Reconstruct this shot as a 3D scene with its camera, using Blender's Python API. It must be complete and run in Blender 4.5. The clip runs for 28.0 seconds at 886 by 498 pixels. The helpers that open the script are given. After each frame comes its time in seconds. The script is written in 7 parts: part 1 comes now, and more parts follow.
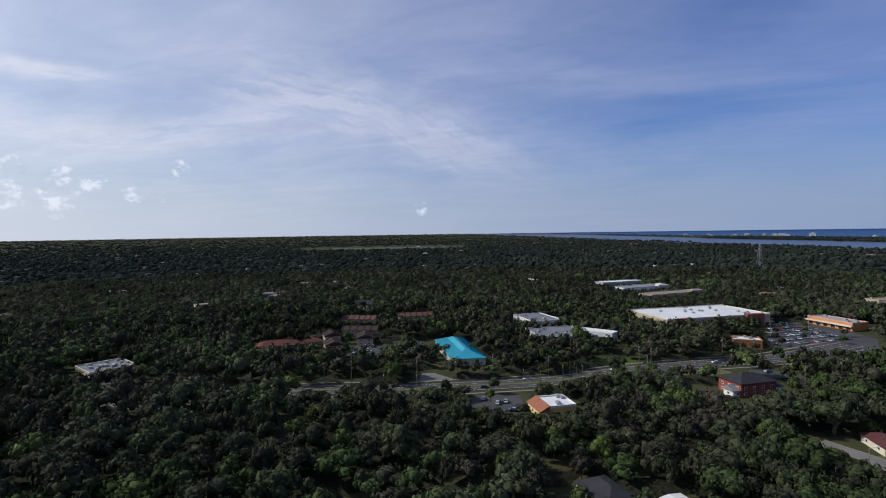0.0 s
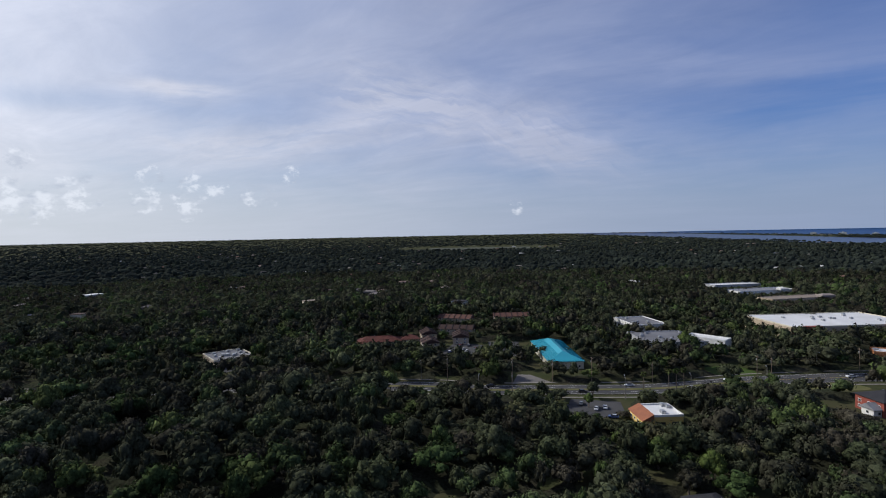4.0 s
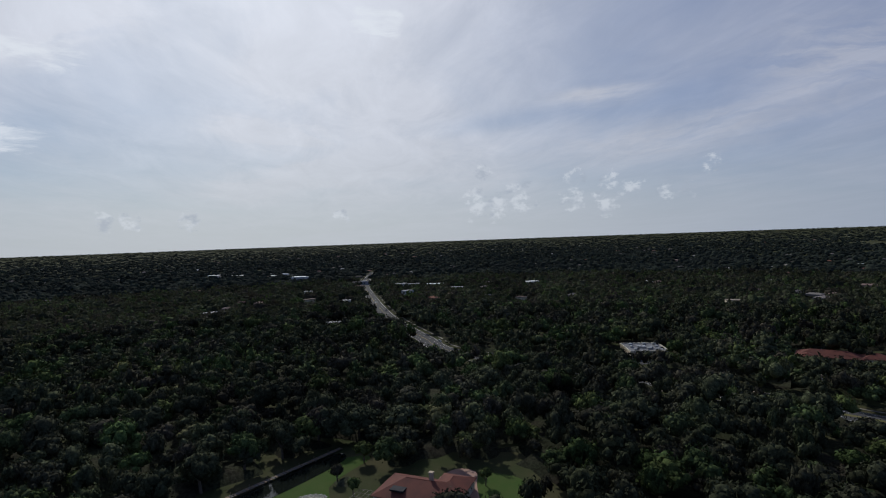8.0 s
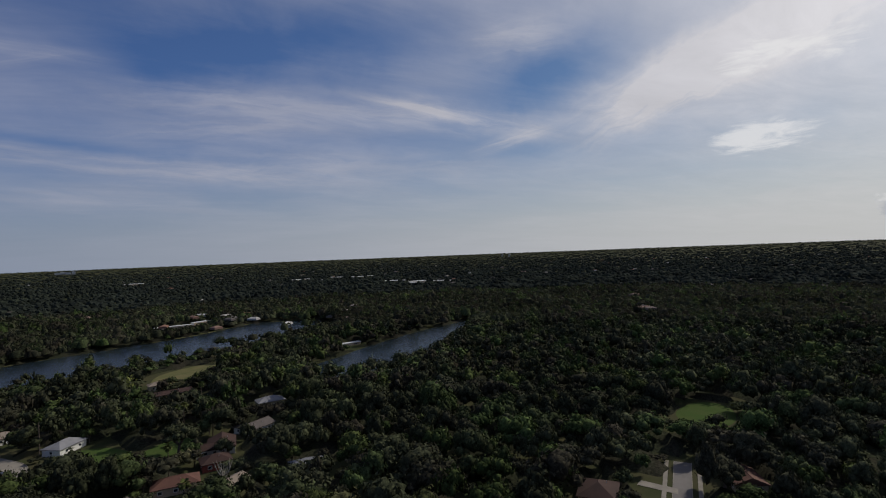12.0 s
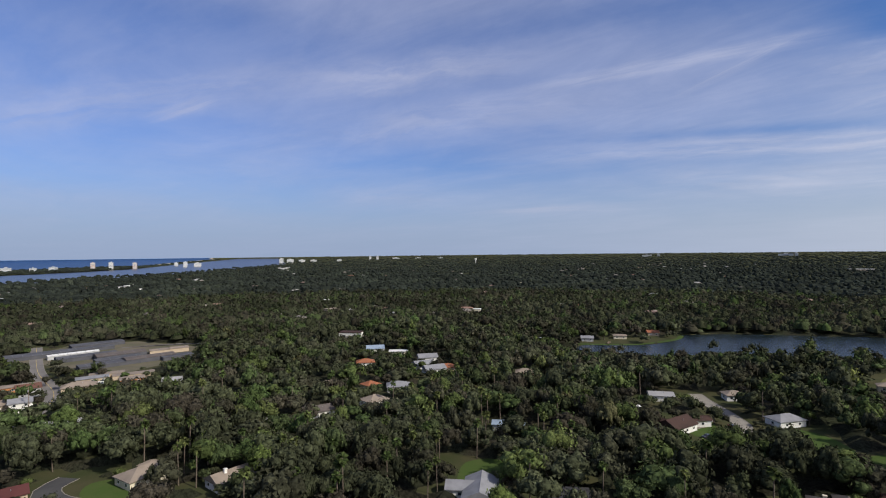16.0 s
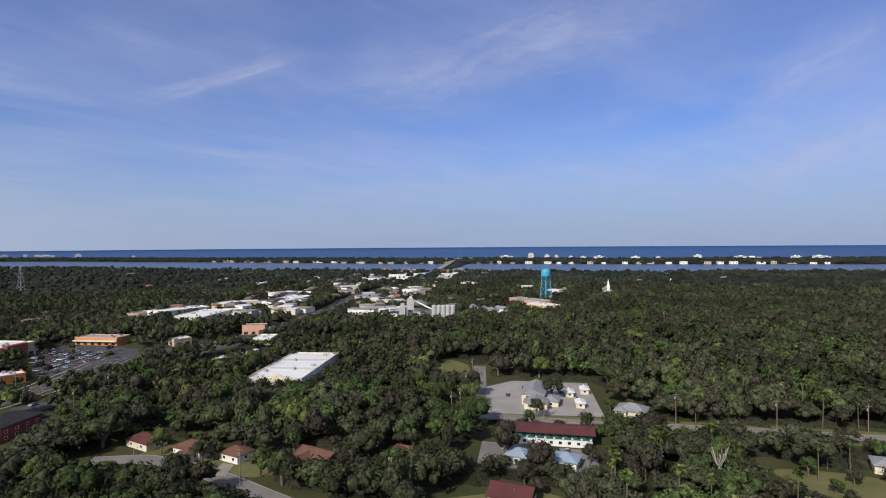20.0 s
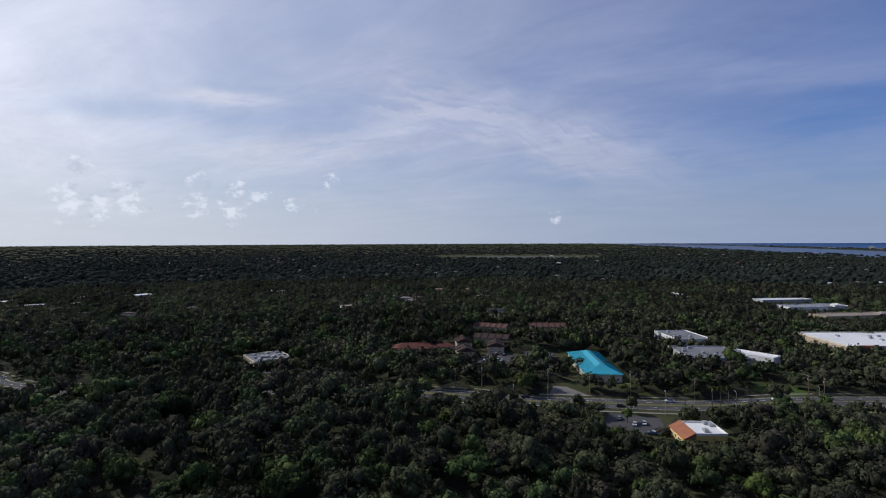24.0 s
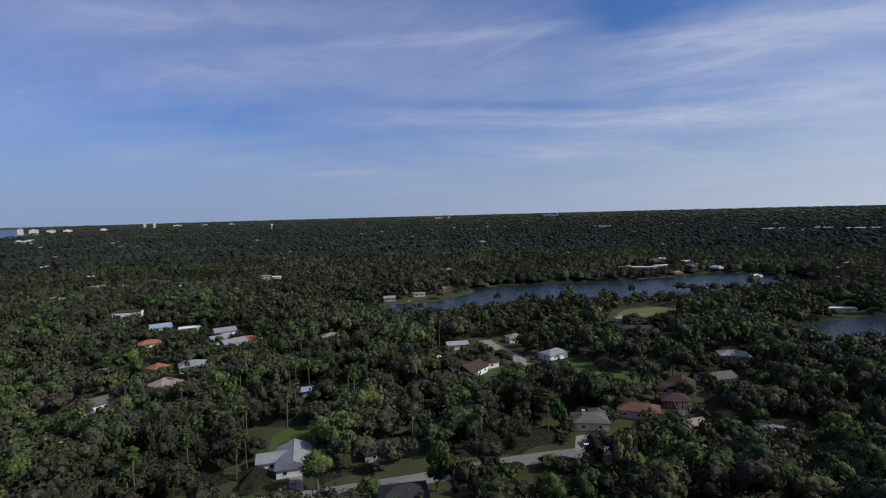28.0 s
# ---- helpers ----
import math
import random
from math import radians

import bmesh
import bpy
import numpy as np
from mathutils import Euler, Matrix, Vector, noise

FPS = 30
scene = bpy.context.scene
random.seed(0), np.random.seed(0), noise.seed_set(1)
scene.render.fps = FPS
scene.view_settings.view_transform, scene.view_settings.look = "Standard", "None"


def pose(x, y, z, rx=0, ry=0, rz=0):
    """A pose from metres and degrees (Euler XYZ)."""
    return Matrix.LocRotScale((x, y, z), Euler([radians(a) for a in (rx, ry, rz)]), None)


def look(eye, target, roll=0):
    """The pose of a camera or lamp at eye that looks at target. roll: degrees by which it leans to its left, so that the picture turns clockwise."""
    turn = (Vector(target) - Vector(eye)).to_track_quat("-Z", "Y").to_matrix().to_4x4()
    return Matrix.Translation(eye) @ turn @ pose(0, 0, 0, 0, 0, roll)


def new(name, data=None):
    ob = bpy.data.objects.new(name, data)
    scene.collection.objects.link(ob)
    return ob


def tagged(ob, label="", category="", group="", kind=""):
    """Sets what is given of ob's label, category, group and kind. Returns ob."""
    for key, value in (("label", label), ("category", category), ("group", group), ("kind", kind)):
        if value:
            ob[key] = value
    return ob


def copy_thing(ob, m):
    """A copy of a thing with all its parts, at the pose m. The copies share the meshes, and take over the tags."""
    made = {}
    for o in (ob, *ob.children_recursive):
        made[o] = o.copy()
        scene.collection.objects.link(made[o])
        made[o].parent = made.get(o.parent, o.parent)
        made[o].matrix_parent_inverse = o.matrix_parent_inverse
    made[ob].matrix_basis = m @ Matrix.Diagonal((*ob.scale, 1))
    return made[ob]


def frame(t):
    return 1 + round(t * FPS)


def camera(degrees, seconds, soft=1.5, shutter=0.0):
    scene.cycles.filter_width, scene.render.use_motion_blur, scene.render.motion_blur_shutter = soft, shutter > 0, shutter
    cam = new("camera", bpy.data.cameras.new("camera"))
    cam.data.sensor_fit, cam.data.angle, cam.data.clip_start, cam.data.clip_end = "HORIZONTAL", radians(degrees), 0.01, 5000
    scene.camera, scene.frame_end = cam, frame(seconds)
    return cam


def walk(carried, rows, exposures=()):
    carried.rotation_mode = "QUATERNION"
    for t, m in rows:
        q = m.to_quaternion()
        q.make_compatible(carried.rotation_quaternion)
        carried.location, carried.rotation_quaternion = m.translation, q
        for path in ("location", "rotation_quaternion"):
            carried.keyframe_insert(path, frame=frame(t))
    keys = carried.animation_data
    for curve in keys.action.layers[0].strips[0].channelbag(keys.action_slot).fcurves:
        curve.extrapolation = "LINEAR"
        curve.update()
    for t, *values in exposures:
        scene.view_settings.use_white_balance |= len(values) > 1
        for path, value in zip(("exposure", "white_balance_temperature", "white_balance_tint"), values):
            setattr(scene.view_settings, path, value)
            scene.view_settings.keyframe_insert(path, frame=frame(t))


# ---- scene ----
EYE = 80.0
cam = camera(80.9, 28.0, soft=1.1)
PATH = [  # seconds, turn, tilt, lean
    (0.0, 0.00, -1.89, 0.85), (0.5, 0.32, -1.84, 0.94), (1.0, 0.85, -1.83, 0.97), (1.5, 1.57, -1.83, 1.02),
    (2.0, 2.53, -1.84, 1.08), (2.5, 3.68, -1.84, 1.15), (4.5, 13.98, -1.70, 1.17), (5.0, 18.12, -1.70, 1.23),
    (5.5, 22.76, -1.67, 1.29), (6.0, 27.55, -1.63, 1.48), (6.5, 33.03, -1.50, 1.63), (7.0, 39.28, -1.38, 1.69),
    (7.5, 45.90, -1.26, 1.96), (8.0, 54.13, -1.11, 2.07), (8.5, 64.47, -0.84, 2.20), (9.0, 76.03, -0.60, 2.18),
    (9.5, 88.35, -0.34, 2.19), (10.0, 98.60, -0.09, 2.06), (10.5, 106.49, 0.14, 2.08), (11.0, 113.75, 0.28, 1.98),
    (11.5, 120.91, 0.37, 2.15), (13.5, 148.20, 0.62, 1.50), (14.0, 155.77, 0.57, 1.28), (14.5, 164.29, 0.61, 1.30),
    (15.0, 174.34, 0.54, 1.03), (15.5, 184.93, 0.49, 0.80), (16.0, 197.42, 0.43, 0.60), (16.5, 209.32, 0.46, 0.43),
    (17.0, 221.34, 0.30, 0.46), (17.5, 234.66, 0.12, 0.37), (18.0, 248.07, -0.07, 0.18), (18.5, 260.25, -0.29, 0.37),
    (19.0, 271.23, -0.38, 0.30), (19.5, 280.79, -0.39, 0.48), (20.0, 289.51, -0.44, 0.41), (20.5, 297.60, -0.43, 0.50),
    (22.5, 334.43, -0.50, 0.60), (23.0, 346.06, -0.63, 0.46), (23.5, 359.74, -0.91, 0.31), (24.0, 374.54, -0.81, 0.23),
    (24.5, 390.32, -1.00, 0.49), (25.0, 409.43, -1.04, 1.04), (25.5, 432.46, -2.14, 1.83), (26.0, 455.55, -4.82, 1.44),
    (26.5, 476.44, -4.82, 1.32), (27.0, 496.04, -4.47, 1.39), (27.5, 515.49, -3.98, 0.87), (28.0, 535.52, -3.93, 1.50),
]
EXPOSURES = [
    (0.0, -0.2, 5950, 10), (2.0, -0.2, 5950, 10), (5.0, -0.4, 6050, 10), (6.0, -0.55, 6050, 9), (8.0, -0.7, 6000, 8), (9.0, -0.85, 6250, 8), (10.0, -0.95, 6450, 8), (11.0, -0.87, 6500, 9), (14.0, -0.22, 6700, 10),
    (15.0, 0.0, 6500, 10), (16.0, 0.05, 6500, 10), (17.0, 0.1, 6500, 9), (19.0, 0.12, 6500, 10), (20.0, 0.1, 6450, 11), (23.0, -0.08, 6200, 11), (24.0, -0.33, 5950, 11), (25.0, -0.55, 5800, 11), (26.0, -0.93, 5780, 12), (27.0, -0.68, 5950, 12), (28.0, -0.22, 5950, 10),
]
walk(cam, [(t, pose(max(0.0, t - 24.5) * 0.8, 0, EYE, 90 + tilt, lean, turn)) for t, turn, tilt, lean in PATH], EXPOSURES)

# ---- light ----
SUN_AZ, SUN_EL = 76.0, 38.0
toward_sun = Vector((-math.sin(radians(SUN_AZ)) * math.cos(radians(SUN_EL)), math.cos(radians(SUN_AZ)) * math.cos(radians(SUN_EL)), math.sin(radians(SUN_EL))))
sun = new("sun", bpy.data.lights.new("sun", "SUN"))
sun.data.energy, sun.data.angle, sun.data.color = 4.2, radians(0.6), (1.0, 0.94, 0.84)
sun.matrix_world = look(toward_sun * 500, (0, 0, 0))


class Nodes:
    """A short way to lay out shader nodes."""

    def __init__(self, tree):
        self.tree = tree
        tree.nodes.clear()

    def add(self, kind, inputs=()):
        n = self.tree.nodes.new(kind)
        for key, value in dict(inputs).items():
            socket = n.inputs[key]
            if isinstance(value, bpy.types.NodeSocket):
                self.tree.links.new(value, socket)
            else:
                socket.default_value = value
        return n

    def math(self, op, a, b=0.0, clamp=False):
        n = self.add("ShaderNodeMath", {0: a, 1: b})
        n.operation, n.use_clamp = op, clamp
        return n.outputs[0]

    def vmath(self, op, a, b=(0, 0, 0)):
        n = self.add("ShaderNodeVectorMath", {0: a, 1: b})
        n.operation = op
        return n

    def ramp(self, fac, *stops):
        n = self.add("ShaderNodeValToRGB", {"Fac": fac})
        while len(n.color_ramp.elements) < len(stops):
            n.color_ramp.elements.new(0.5)
        for e, (at, col) in zip(n.color_ramp.elements, stops):
            e.position, e.color = at, (*(col if isinstance(col, tuple) else (col,) * 3), 1)
        return n.outputs["Color"]

    def span(self, value, a, b):
        n = self.add("ShaderNodeMapRange", {"Value": value, "From Min": a, "From Max": b})
        n.interpolation_type = "SMOOTHSTEP"
        return n.outputs[0]

    def mix(self, fac, a, b):
        n = self.add("ShaderNodeMix", {0: fac, 6: a, 7: b})
        n.data_type = "RGBA"
        return n.outputs[2]

    def noise(self, vector, scale, detail=4.0, rough=0.55, distortion=0.0):
        return self.add("ShaderNodeTexNoise", {"Vector": vector, "Scale": scale, "Detail": detail, "Roughness": rough, "Distortion": distortion}).outputs[0]


world = bpy.data.worlds.new("world")
scene.world = world
world.use_nodes = True
W = Nodes(world.node_tree)
sky = W.add("ShaderNodeTexSky")
sky.sky_type, sky.sun_disc, sky.sun_elevation, sky.sun_rotation = "NISHITA", False, radians(SUN_EL), radians(-SUN_AZ)
sky.altitude, sky.air_density, sky.dust_density, sky.ozone_density = 80, 1.0, 1.2, 2.5
way = W.add("ShaderNodeTexCoord").outputs["Generated"]
wx, wy, wz = W.add("ShaderNodeSeparateXYZ", {0: way}).outputs
depth = W.math("ADD", W.math("MAXIMUM", wz, 0.0), 0.09)
plane = W.add("ShaderNodeCombineXYZ", {0: W.math("DIVIDE", wx, depth), 1: W.math("DIVIDE", wy, depth)}).outputs[0]


def toward(az, el=0.0):
    return (-math.sin(radians(az)) * math.cos(radians(el)), math.cos(radians(az)) * math.cos(radians(el)), math.sin(radians(el)))


def facing(az, el=0.0):
    return W.vmath("DOT_PRODUCT", way, toward(az, el)).outputs["Value"]


def grey(value, col):
    n = W.vmath("SCALE", col)
    W.tree.links.new(value, n.inputs["Scale"])
    return n.outputs[0]


# clear sky, with the deep blue of humid sea air
glow = W.math("POWER", W.math("MAXIMUM", facing(SUN_AZ, SUN_EL), 0.0), 7.0)
sunward = W.math("POWER", W.math("MAXIMUM", W.math("ADD", W.math("MULTIPLY", facing(SUN_AZ), 0.5), 0.5), 0.0), 2.4)
clear_sky = W.vmath("MULTIPLY", sky.outputs[0], W.mix(sunward, (0.55, 0.76, 1.22, 1), (0.47, 0.62, 0.74, 1))).outputs[0]
# high cirrus, drawn out in streaks along one bearing
bearing = W.add("ShaderNodeMapping", {"Vector": plane, "Rotation": (0, 0, radians(24))}).outputs[0]
streak = W.add("ShaderNodeMapping", {"Vector": bearing, "Scale": (0.46, 0.80, 1)}).outputs[0]
hair = W.add("ShaderNodeMapping", {"Vector": bearing, "Scale": (0.85, 1.75, 1)}).outputs[0]
wisp = W.span(W.noise(streak, 0.95, 8.0, 0.62, 0.7), 0.36, 0.66)
veil = W.span(W.noise(plane, 0.34, 5.0, 0.52, 0.8), 0.34, 0.62)
fine = W.noise(hair, 1.5, 7.0, 0.66, 0.6)
cloud = W.math("ADD", W.math("MULTIPLY", wisp, 0.16), W.math("MULTIPLY", veil, 0.24))
cloud = W.math("ADD", W.math("MULTIPLY", cloud, W.math("ADD", W.math("MULTIPLY", fine, 0.9), 0.5)), 0.14)
drift = W.math("SUBTRACT", W.noise(way, 4.0, 5.0, 0.6, 0.4), 0.5)


def streamer(before, az0, el0, az1, el1, wide, strength):
    """One long cirrus band between two directions of the sky; below zero: a clear gap. It is laid over the clouds before it, one after another."""
    here = W.vmath("ADD", way, W.math("MULTIPLY", before, 1e-6)).outputs[0]
    a, b = Vector(toward(az0, el0)), Vector(toward(az1, el1))
    across, mid = a.cross(b).normalized(), (a + b).normalized()
    half = (a - b).length / 2
    s = W.vmath("DOT_PRODUCT", here, tuple(across)).outputs["Value"]
    t = W.vmath("DOT_PRODUCT", here, tuple(across.cross(mid))).outputs["Value"]
    w = math.sin(radians(wide))
    bent = W.math("ADD", s, W.math("MULTIPLY", drift, 1.6 * w))
    mask = W.math("MULTIPLY", W.span(W.math("ABSOLUTE", bent), 1.25 * w, 0.0), W.span(W.math("ABSOLUTE", t), 1.45 * half, 0.2 * half))
    if strength > 0:
        at = W.add("ShaderNodeCombineXYZ", {0: W.math("MULTIPLY", t, 7.0), 1: W.math("MULTIPLY", bent, max(44.0, 1.7 / w)), 2: az0 * 0.37}).outputs[0]
        mask = W.math("MULTIPLY", mask, W.math("ADD", 0.35, W.math("MULTIPLY", W.span(W.noise(at, 1.0, 5.0, 0.62, 0.5), 0.30, 0.68), 0.8)))
    return W.math("ADD", before, W.math("MULTIPLY", mask, strength))


NORTH = ((23, 15, 6, 12, 4.5, 0.50), (9, 12.6, -12, 6.5, 4.5, 0.45), (41, 13.9, 32, 14, 1.2, 0.22), (41, 8.2, 18, 10.9, 3.0, 0.35), (42, 14.2, 31, 14.7, 0.9, 0.25), (8, 7, -1, 5.9, 1.2, -0.15), (-18, 9.6, -33, 12.2, 3.0, -0.15), (-24, 20.4, -39, 21.3, 4.0, -0.17), (-17, 10.6, -42, 11.2, 2.0, -0.09), (-41, 14.1, -55, 19.1, 1.0, 0.34), (-44, 9.3, -54, 8.8, 1.0, 0.30))
SUNWARD = ((73, 17.3, 60, 22.4, 4.0, 0.40), (79, 12.2, 66, 10.3, 2.0, 0.35), (80, 4.8, 53, 9.4, 2.0, 0.35), (56, 11.8, 37, 12.9, 1.3, -0.19), (112, 13.1, 87, 22.1, 3.5, 0.50), (124, 10.9, 116, 13, 0.9, 0.40), (114, 12.4, 86, 21.3, 4.0, 0.50), (125, 21.6, 113, 22.4, 2.5, 0.30), (123, 16.8, 108, 21.1, 4.0, -0.42), (121, 10.3, 111, 11.3, 1.5, -0.15))
WEST = ((161, 16.1, 141, 15.9, 2.2, 0.26), (143, 16.1, 114, 12.7, 1.8, 0.45), (137, 17.3, 124, 14.3, 0.6, 0.32), (132, 16.6, 126, 14.9, 1.3, 0.28), (161, 12.3, 138, 13.6, 1.5, 0.30), (161, 8.8, 120, 9, 2.6, 0.28), (161, 19.2, 125, 23, 5.0, -0.32), (157, 7.6, 142, 5.2, 1.2, -0.18), (183, 9.9, 134, 7.1, 1.3, 0.42), (161, 15.7, 134, 13.9, 2.0, 0.26), (179, 6.6, 145, 5.4, 2.0, 0.35), (180, 11.4, 155, 10.4, 0.7, -0.18))
SOUTH = ((193, 4.3, 178, 4.4, 0.7, 0.42), (173, 15.2, 162, 18.9, 0.6, 0.16), (188, 17, 161, 18.5, 0.8, 0.28), (211, 6.1, 194, 6.2, 1.5, 0.22), (244, 9.9, 214, 18, 2.2, 0.30), (215, 17.7, 187, 19.9, 2.5, 0.28), (227, 12.9, 221, 15.6, 0.7, 0.32), (214, 12.5, 181, 14.8, 2.5, 0.24), (215, 19.4, 161, 23.3, 3.0, -0.21), (207, 9.4, 191, 10.3, 2.0, -0.09), (238, 22, 211, 22.4, 3.5, -0.21), (217, 10.8, 187, 8.8, 2.0, -0.12))
EAST = ((262, 5.1, 243, 10.5, 2.5, 0.32), (259, 12.7, 249, 17.1, 2.5, 0.24), (301, 15.1, 264, 21.9, 5.0, 0.28), (306, 4.5, 281, 6.2, 2.0, 0.22), (270, 12.5, 255, 14.8, 2.5, -0.18), (252, 22, 233, 17.6, 3.0, -0.21))
for quarter in (NORTH, SUNWARD, WEST, SOUTH, EAST):
    for row in quarter:
        cloud = streamer(cloud, *row)
cloud = W.math("ADD", cloud, W.math("MULTIPLY", W.span(facing(38, 14), 0.66, 0.99), 0.20))
cloud = W.math("SUBTRACT", cloud, W.math("MULTIPLY", W.span(facing(140, 24), 0.74, 0.98), 0.10))
cloud = W.math("ADD", cloud, W.math("ADD", W.math("MULTIPLY", glow, 0.35), W.math("MULTIPLY", sunward, 0.20)), clamp=True)
cloud_col = W.mix(sunward, (4.5, 4.8, 6.4, 1), (9.4, 9.2, 9.5, 1))
cloud_col = W.vmath("ADD", cloud_col, grey(glow, (4.5, 4.3, 4.2))).outputs[0]
cloud_col = W.vmath("MULTIPLY", cloud_col, grey(W.math("ADD", 0.80, W.math("MULTIPLY", fine, 0.40)), (1, 1, 1))).outputs[0]
seen_sky = W.mix(W.math("MULTIPLY", cloud, 0.90), clear_sky, cloud_col)
# pale haze low down
haze_col = W.mix(sunward, (3.1, 3.9, 5.6, 1), (8.5, 8.6, 8.7, 1))
seen_sky = W.mix(W.math("MULTIPLY", W.math("POWER", W.span(wz, 0.26, -0.01), 1.7), 0.88), seen_sky, haze_col)
# small heaped clouds standing low over the land
PUFFS = ((50.5, 3.7, 1.9), (45.6, 4.2, 2.2), (39.7, 5.8, 1.3), (36.3, 5.4, 1.3), (34.1, 4.7, 1.4), (26.8, 6.5, 1.1), (49.6, 7.2, 1.1), (36.6, 3.4, 1.6), (28.9, 4.1, 1.1), (40.0, 3.7, 1.6), (30.8, 3.9, 1.0), (48.1, 3.1, 1.7), (2.5, 2.7, 0.9), (65.0, 2.9, 1.0), (87.3, 2.7, 1.1), (80.0, 2.8, 1.2), (85.1, 2.5, 1.1))
heap_way = W.add("ShaderNodeMapping", {"Vector": way, "Scale": (1, 1, 1.5)}).outputs[0]
near_puff = W.math("MULTIPLY", cloud, 0.01)
for az, el, size in PUFFS:
    here = W.vmath("ADD", way, W.math("MULTIPLY", near_puff, 1e-6)).outputs[0]
    spot = W.span(W.vmath("DOT_PRODUCT", here, toward(az, el)).outputs["Value"], math.cos(radians(size * 1.25)), math.cos(radians(size * 0.1)))
    near_puff = W.math("MAXIMUM", near_puff, spot)
heap = W.span(W.math("ADD", near_puff, W.math("MULTIPLY", W.math("SUBTRACT", W.noise(heap_way, 48.0, 6.0, 0.62), 0.5), 5.0)), 0.48, 1.45)
heap = W.math("MULTIPLY", heap, W.span(near_puff, 0.0, 0.2))
# torn bright clouds higher up
torn_way = W.add("ShaderNodeMapping", {"Vector": way, "Scale": (1, 1, 4.5)}).outputs[0]


def streaky(az, height, spread):
    """The place of one long flat cloud."""
    level = W.span(W.math("ABSOLUTE", W.math("SUBTRACT", wz, height)), 0.040, 0.004)
    return W.math("MULTIPLY", W.span(facing(az, math.degrees(math.asin(height))), spread, 0.9995), level)


lens = W.math("ADD", W.math("ADD", streaky(93.5, 0.292, 0.9925), streaky(95.3, 0.170, 0.9950)), streaky(60.5, 0.382, 0.9985), clamp=True)
torn = W.math("MULTIPLY", W.span(W.math("ADD", W.noise(torn_way, 13.0, 7.0, 0.62, 0.5), W.math("MULTIPLY", lens, 0.22)), 0.54, 0.80), W.span(lens, 0.0, 0.5))
seen_sky = W.mix(W.math("MULTIPLY", heap, 0.54), seen_sky, W.mix(W.span(W.noise(heap_way, 30.0, 3.0, 0.5), 0.38, 0.58), (6.0, 6.4, 7.2, 1), (11.4, 11.4, 11.6, 1)))
seen_sky = W.mix(W.math("MULTIPLY", torn, 0.68), seen_sky, (12.6, 12.6, 12.8, 1))
back = W.add("ShaderNodeBackground", {"Color": seen_sky, "Strength": 0.10})
W.add("ShaderNodeOutputWorld", {"Surface": back.outputs[0]})

# ---- materials ----
MATS = {}


def surface(name, a, b=None, scale=0.6, rough=0.85, metal=0.0, bump=0.0, fine_scale=None, spec=0.15):
    """A surface whose colour wanders between a and b at two scales."""
    if name in MATS:
        return MATS[name]
    m = bpy.data.materials.new(name)
    m.use_nodes = True
    n = Nodes(m.node_tree)
    b = b or tuple(0.75 * c for c in a)
    at = n.add("ShaderNodeTexCoord").outputs["Object"]
    broad = n.noise(at, scale, 5.0, 0.6)
    grain = n.noise(at, fine_scale or scale * 9, 3.0, 0.6)
    fac = n.math("ADD", n.math("MULTIPLY", n.span(broad, 0.3, 0.7), 0.7), n.math("MULTIPLY", grain, 0.3))
    col = n.mix(fac, (*a, 1), (*b, 1))
    p = n.add("ShaderNodeBsdfPrincipled", {"Base Color": col, "Roughness": rough, "Metallic": metal, "Specular IOR Level": spec})
    if bump:
        bn = n.add("ShaderNodeBump", {"Height": grain, "Strength": bump, "Distance": 0.1})
        m.node_tree.links.new(bn.outputs[0], p.inputs["Normal"])
    n.add("ShaderNodeOutputMaterial", {"Surface": p.outputs[0]})
    MATS[name] = m
    return m


def leafage(name, stops, source, thinness=0.05, vary=0.66):
    """Foliage: a tint for each tree, a shift of shade for each spray of leaves."""
    m = bpy.data.materials.new(name)
    m.use_nodes = True
    n = Nodes(m.node_tree)
    if source == "tree":
        tint = n.math("MULTIPLY", n.math("POWER", n.add("ShaderNodeObjectInfo").outputs["Random"], 1.8), 0.85)
    else:
        reader = n.add("ShaderNodeAttribute")
        reader.attribute_name = "tint"
        tint = reader.outputs["Fac"]
    geo = n.add("ShaderNodeNewGeometry")
    col = n.ramp(tint, *stops)
    patch = n.noise(geo.outputs["Position"], 0.011, 3.0, 0.5)
    spray = n.noise(geo.outputs["Position"], 0.9, 4.0, 0.68)
    light = n.math("ADD", 0.95 - vary / 2, n.math("MULTIPLY", geo.outputs["Random Per Island"], vary))
    light = n.math("MULTIPLY", light, n.math("ADD", 0.55, n.math("MULTIPLY", n.span(spray, 0.34, 0.66), 0.90)))
    light = n.math("MULTIPLY", light, n.math("ADD", 0.70, n.math("MULTIPLY", n.span(patch, 0.3, 0.7), 0.60)))
    shade = n.vmath("SCALE", col)
    m.node_tree.links.new(light, shade.inputs["Scale"])
    p = n.add("ShaderNodeBsdfPrincipled", {"Base Color": shade.outputs[0], "Roughness": 0.9, "Specular IOR Level": 0.02})
    bn = n.add("ShaderNodeBump", {"Height": spray, "Strength": 0.5, "Distance": 0.6})
    m.node_tree.links.new(bn.outputs[0], p.inputs["Normal"])
    thin = n.add("ShaderNodeBsdfTranslucent", {"Color": shade.outputs[0]})
    both = n.add("ShaderNodeMixShader", {0: thinness, 1: p.outputs[0], 2: thin.outputs[0]})
    n.add("ShaderNodeOutputMaterial", {"Surface": both.outputs[0]})
    MATS[name] = m
    return m


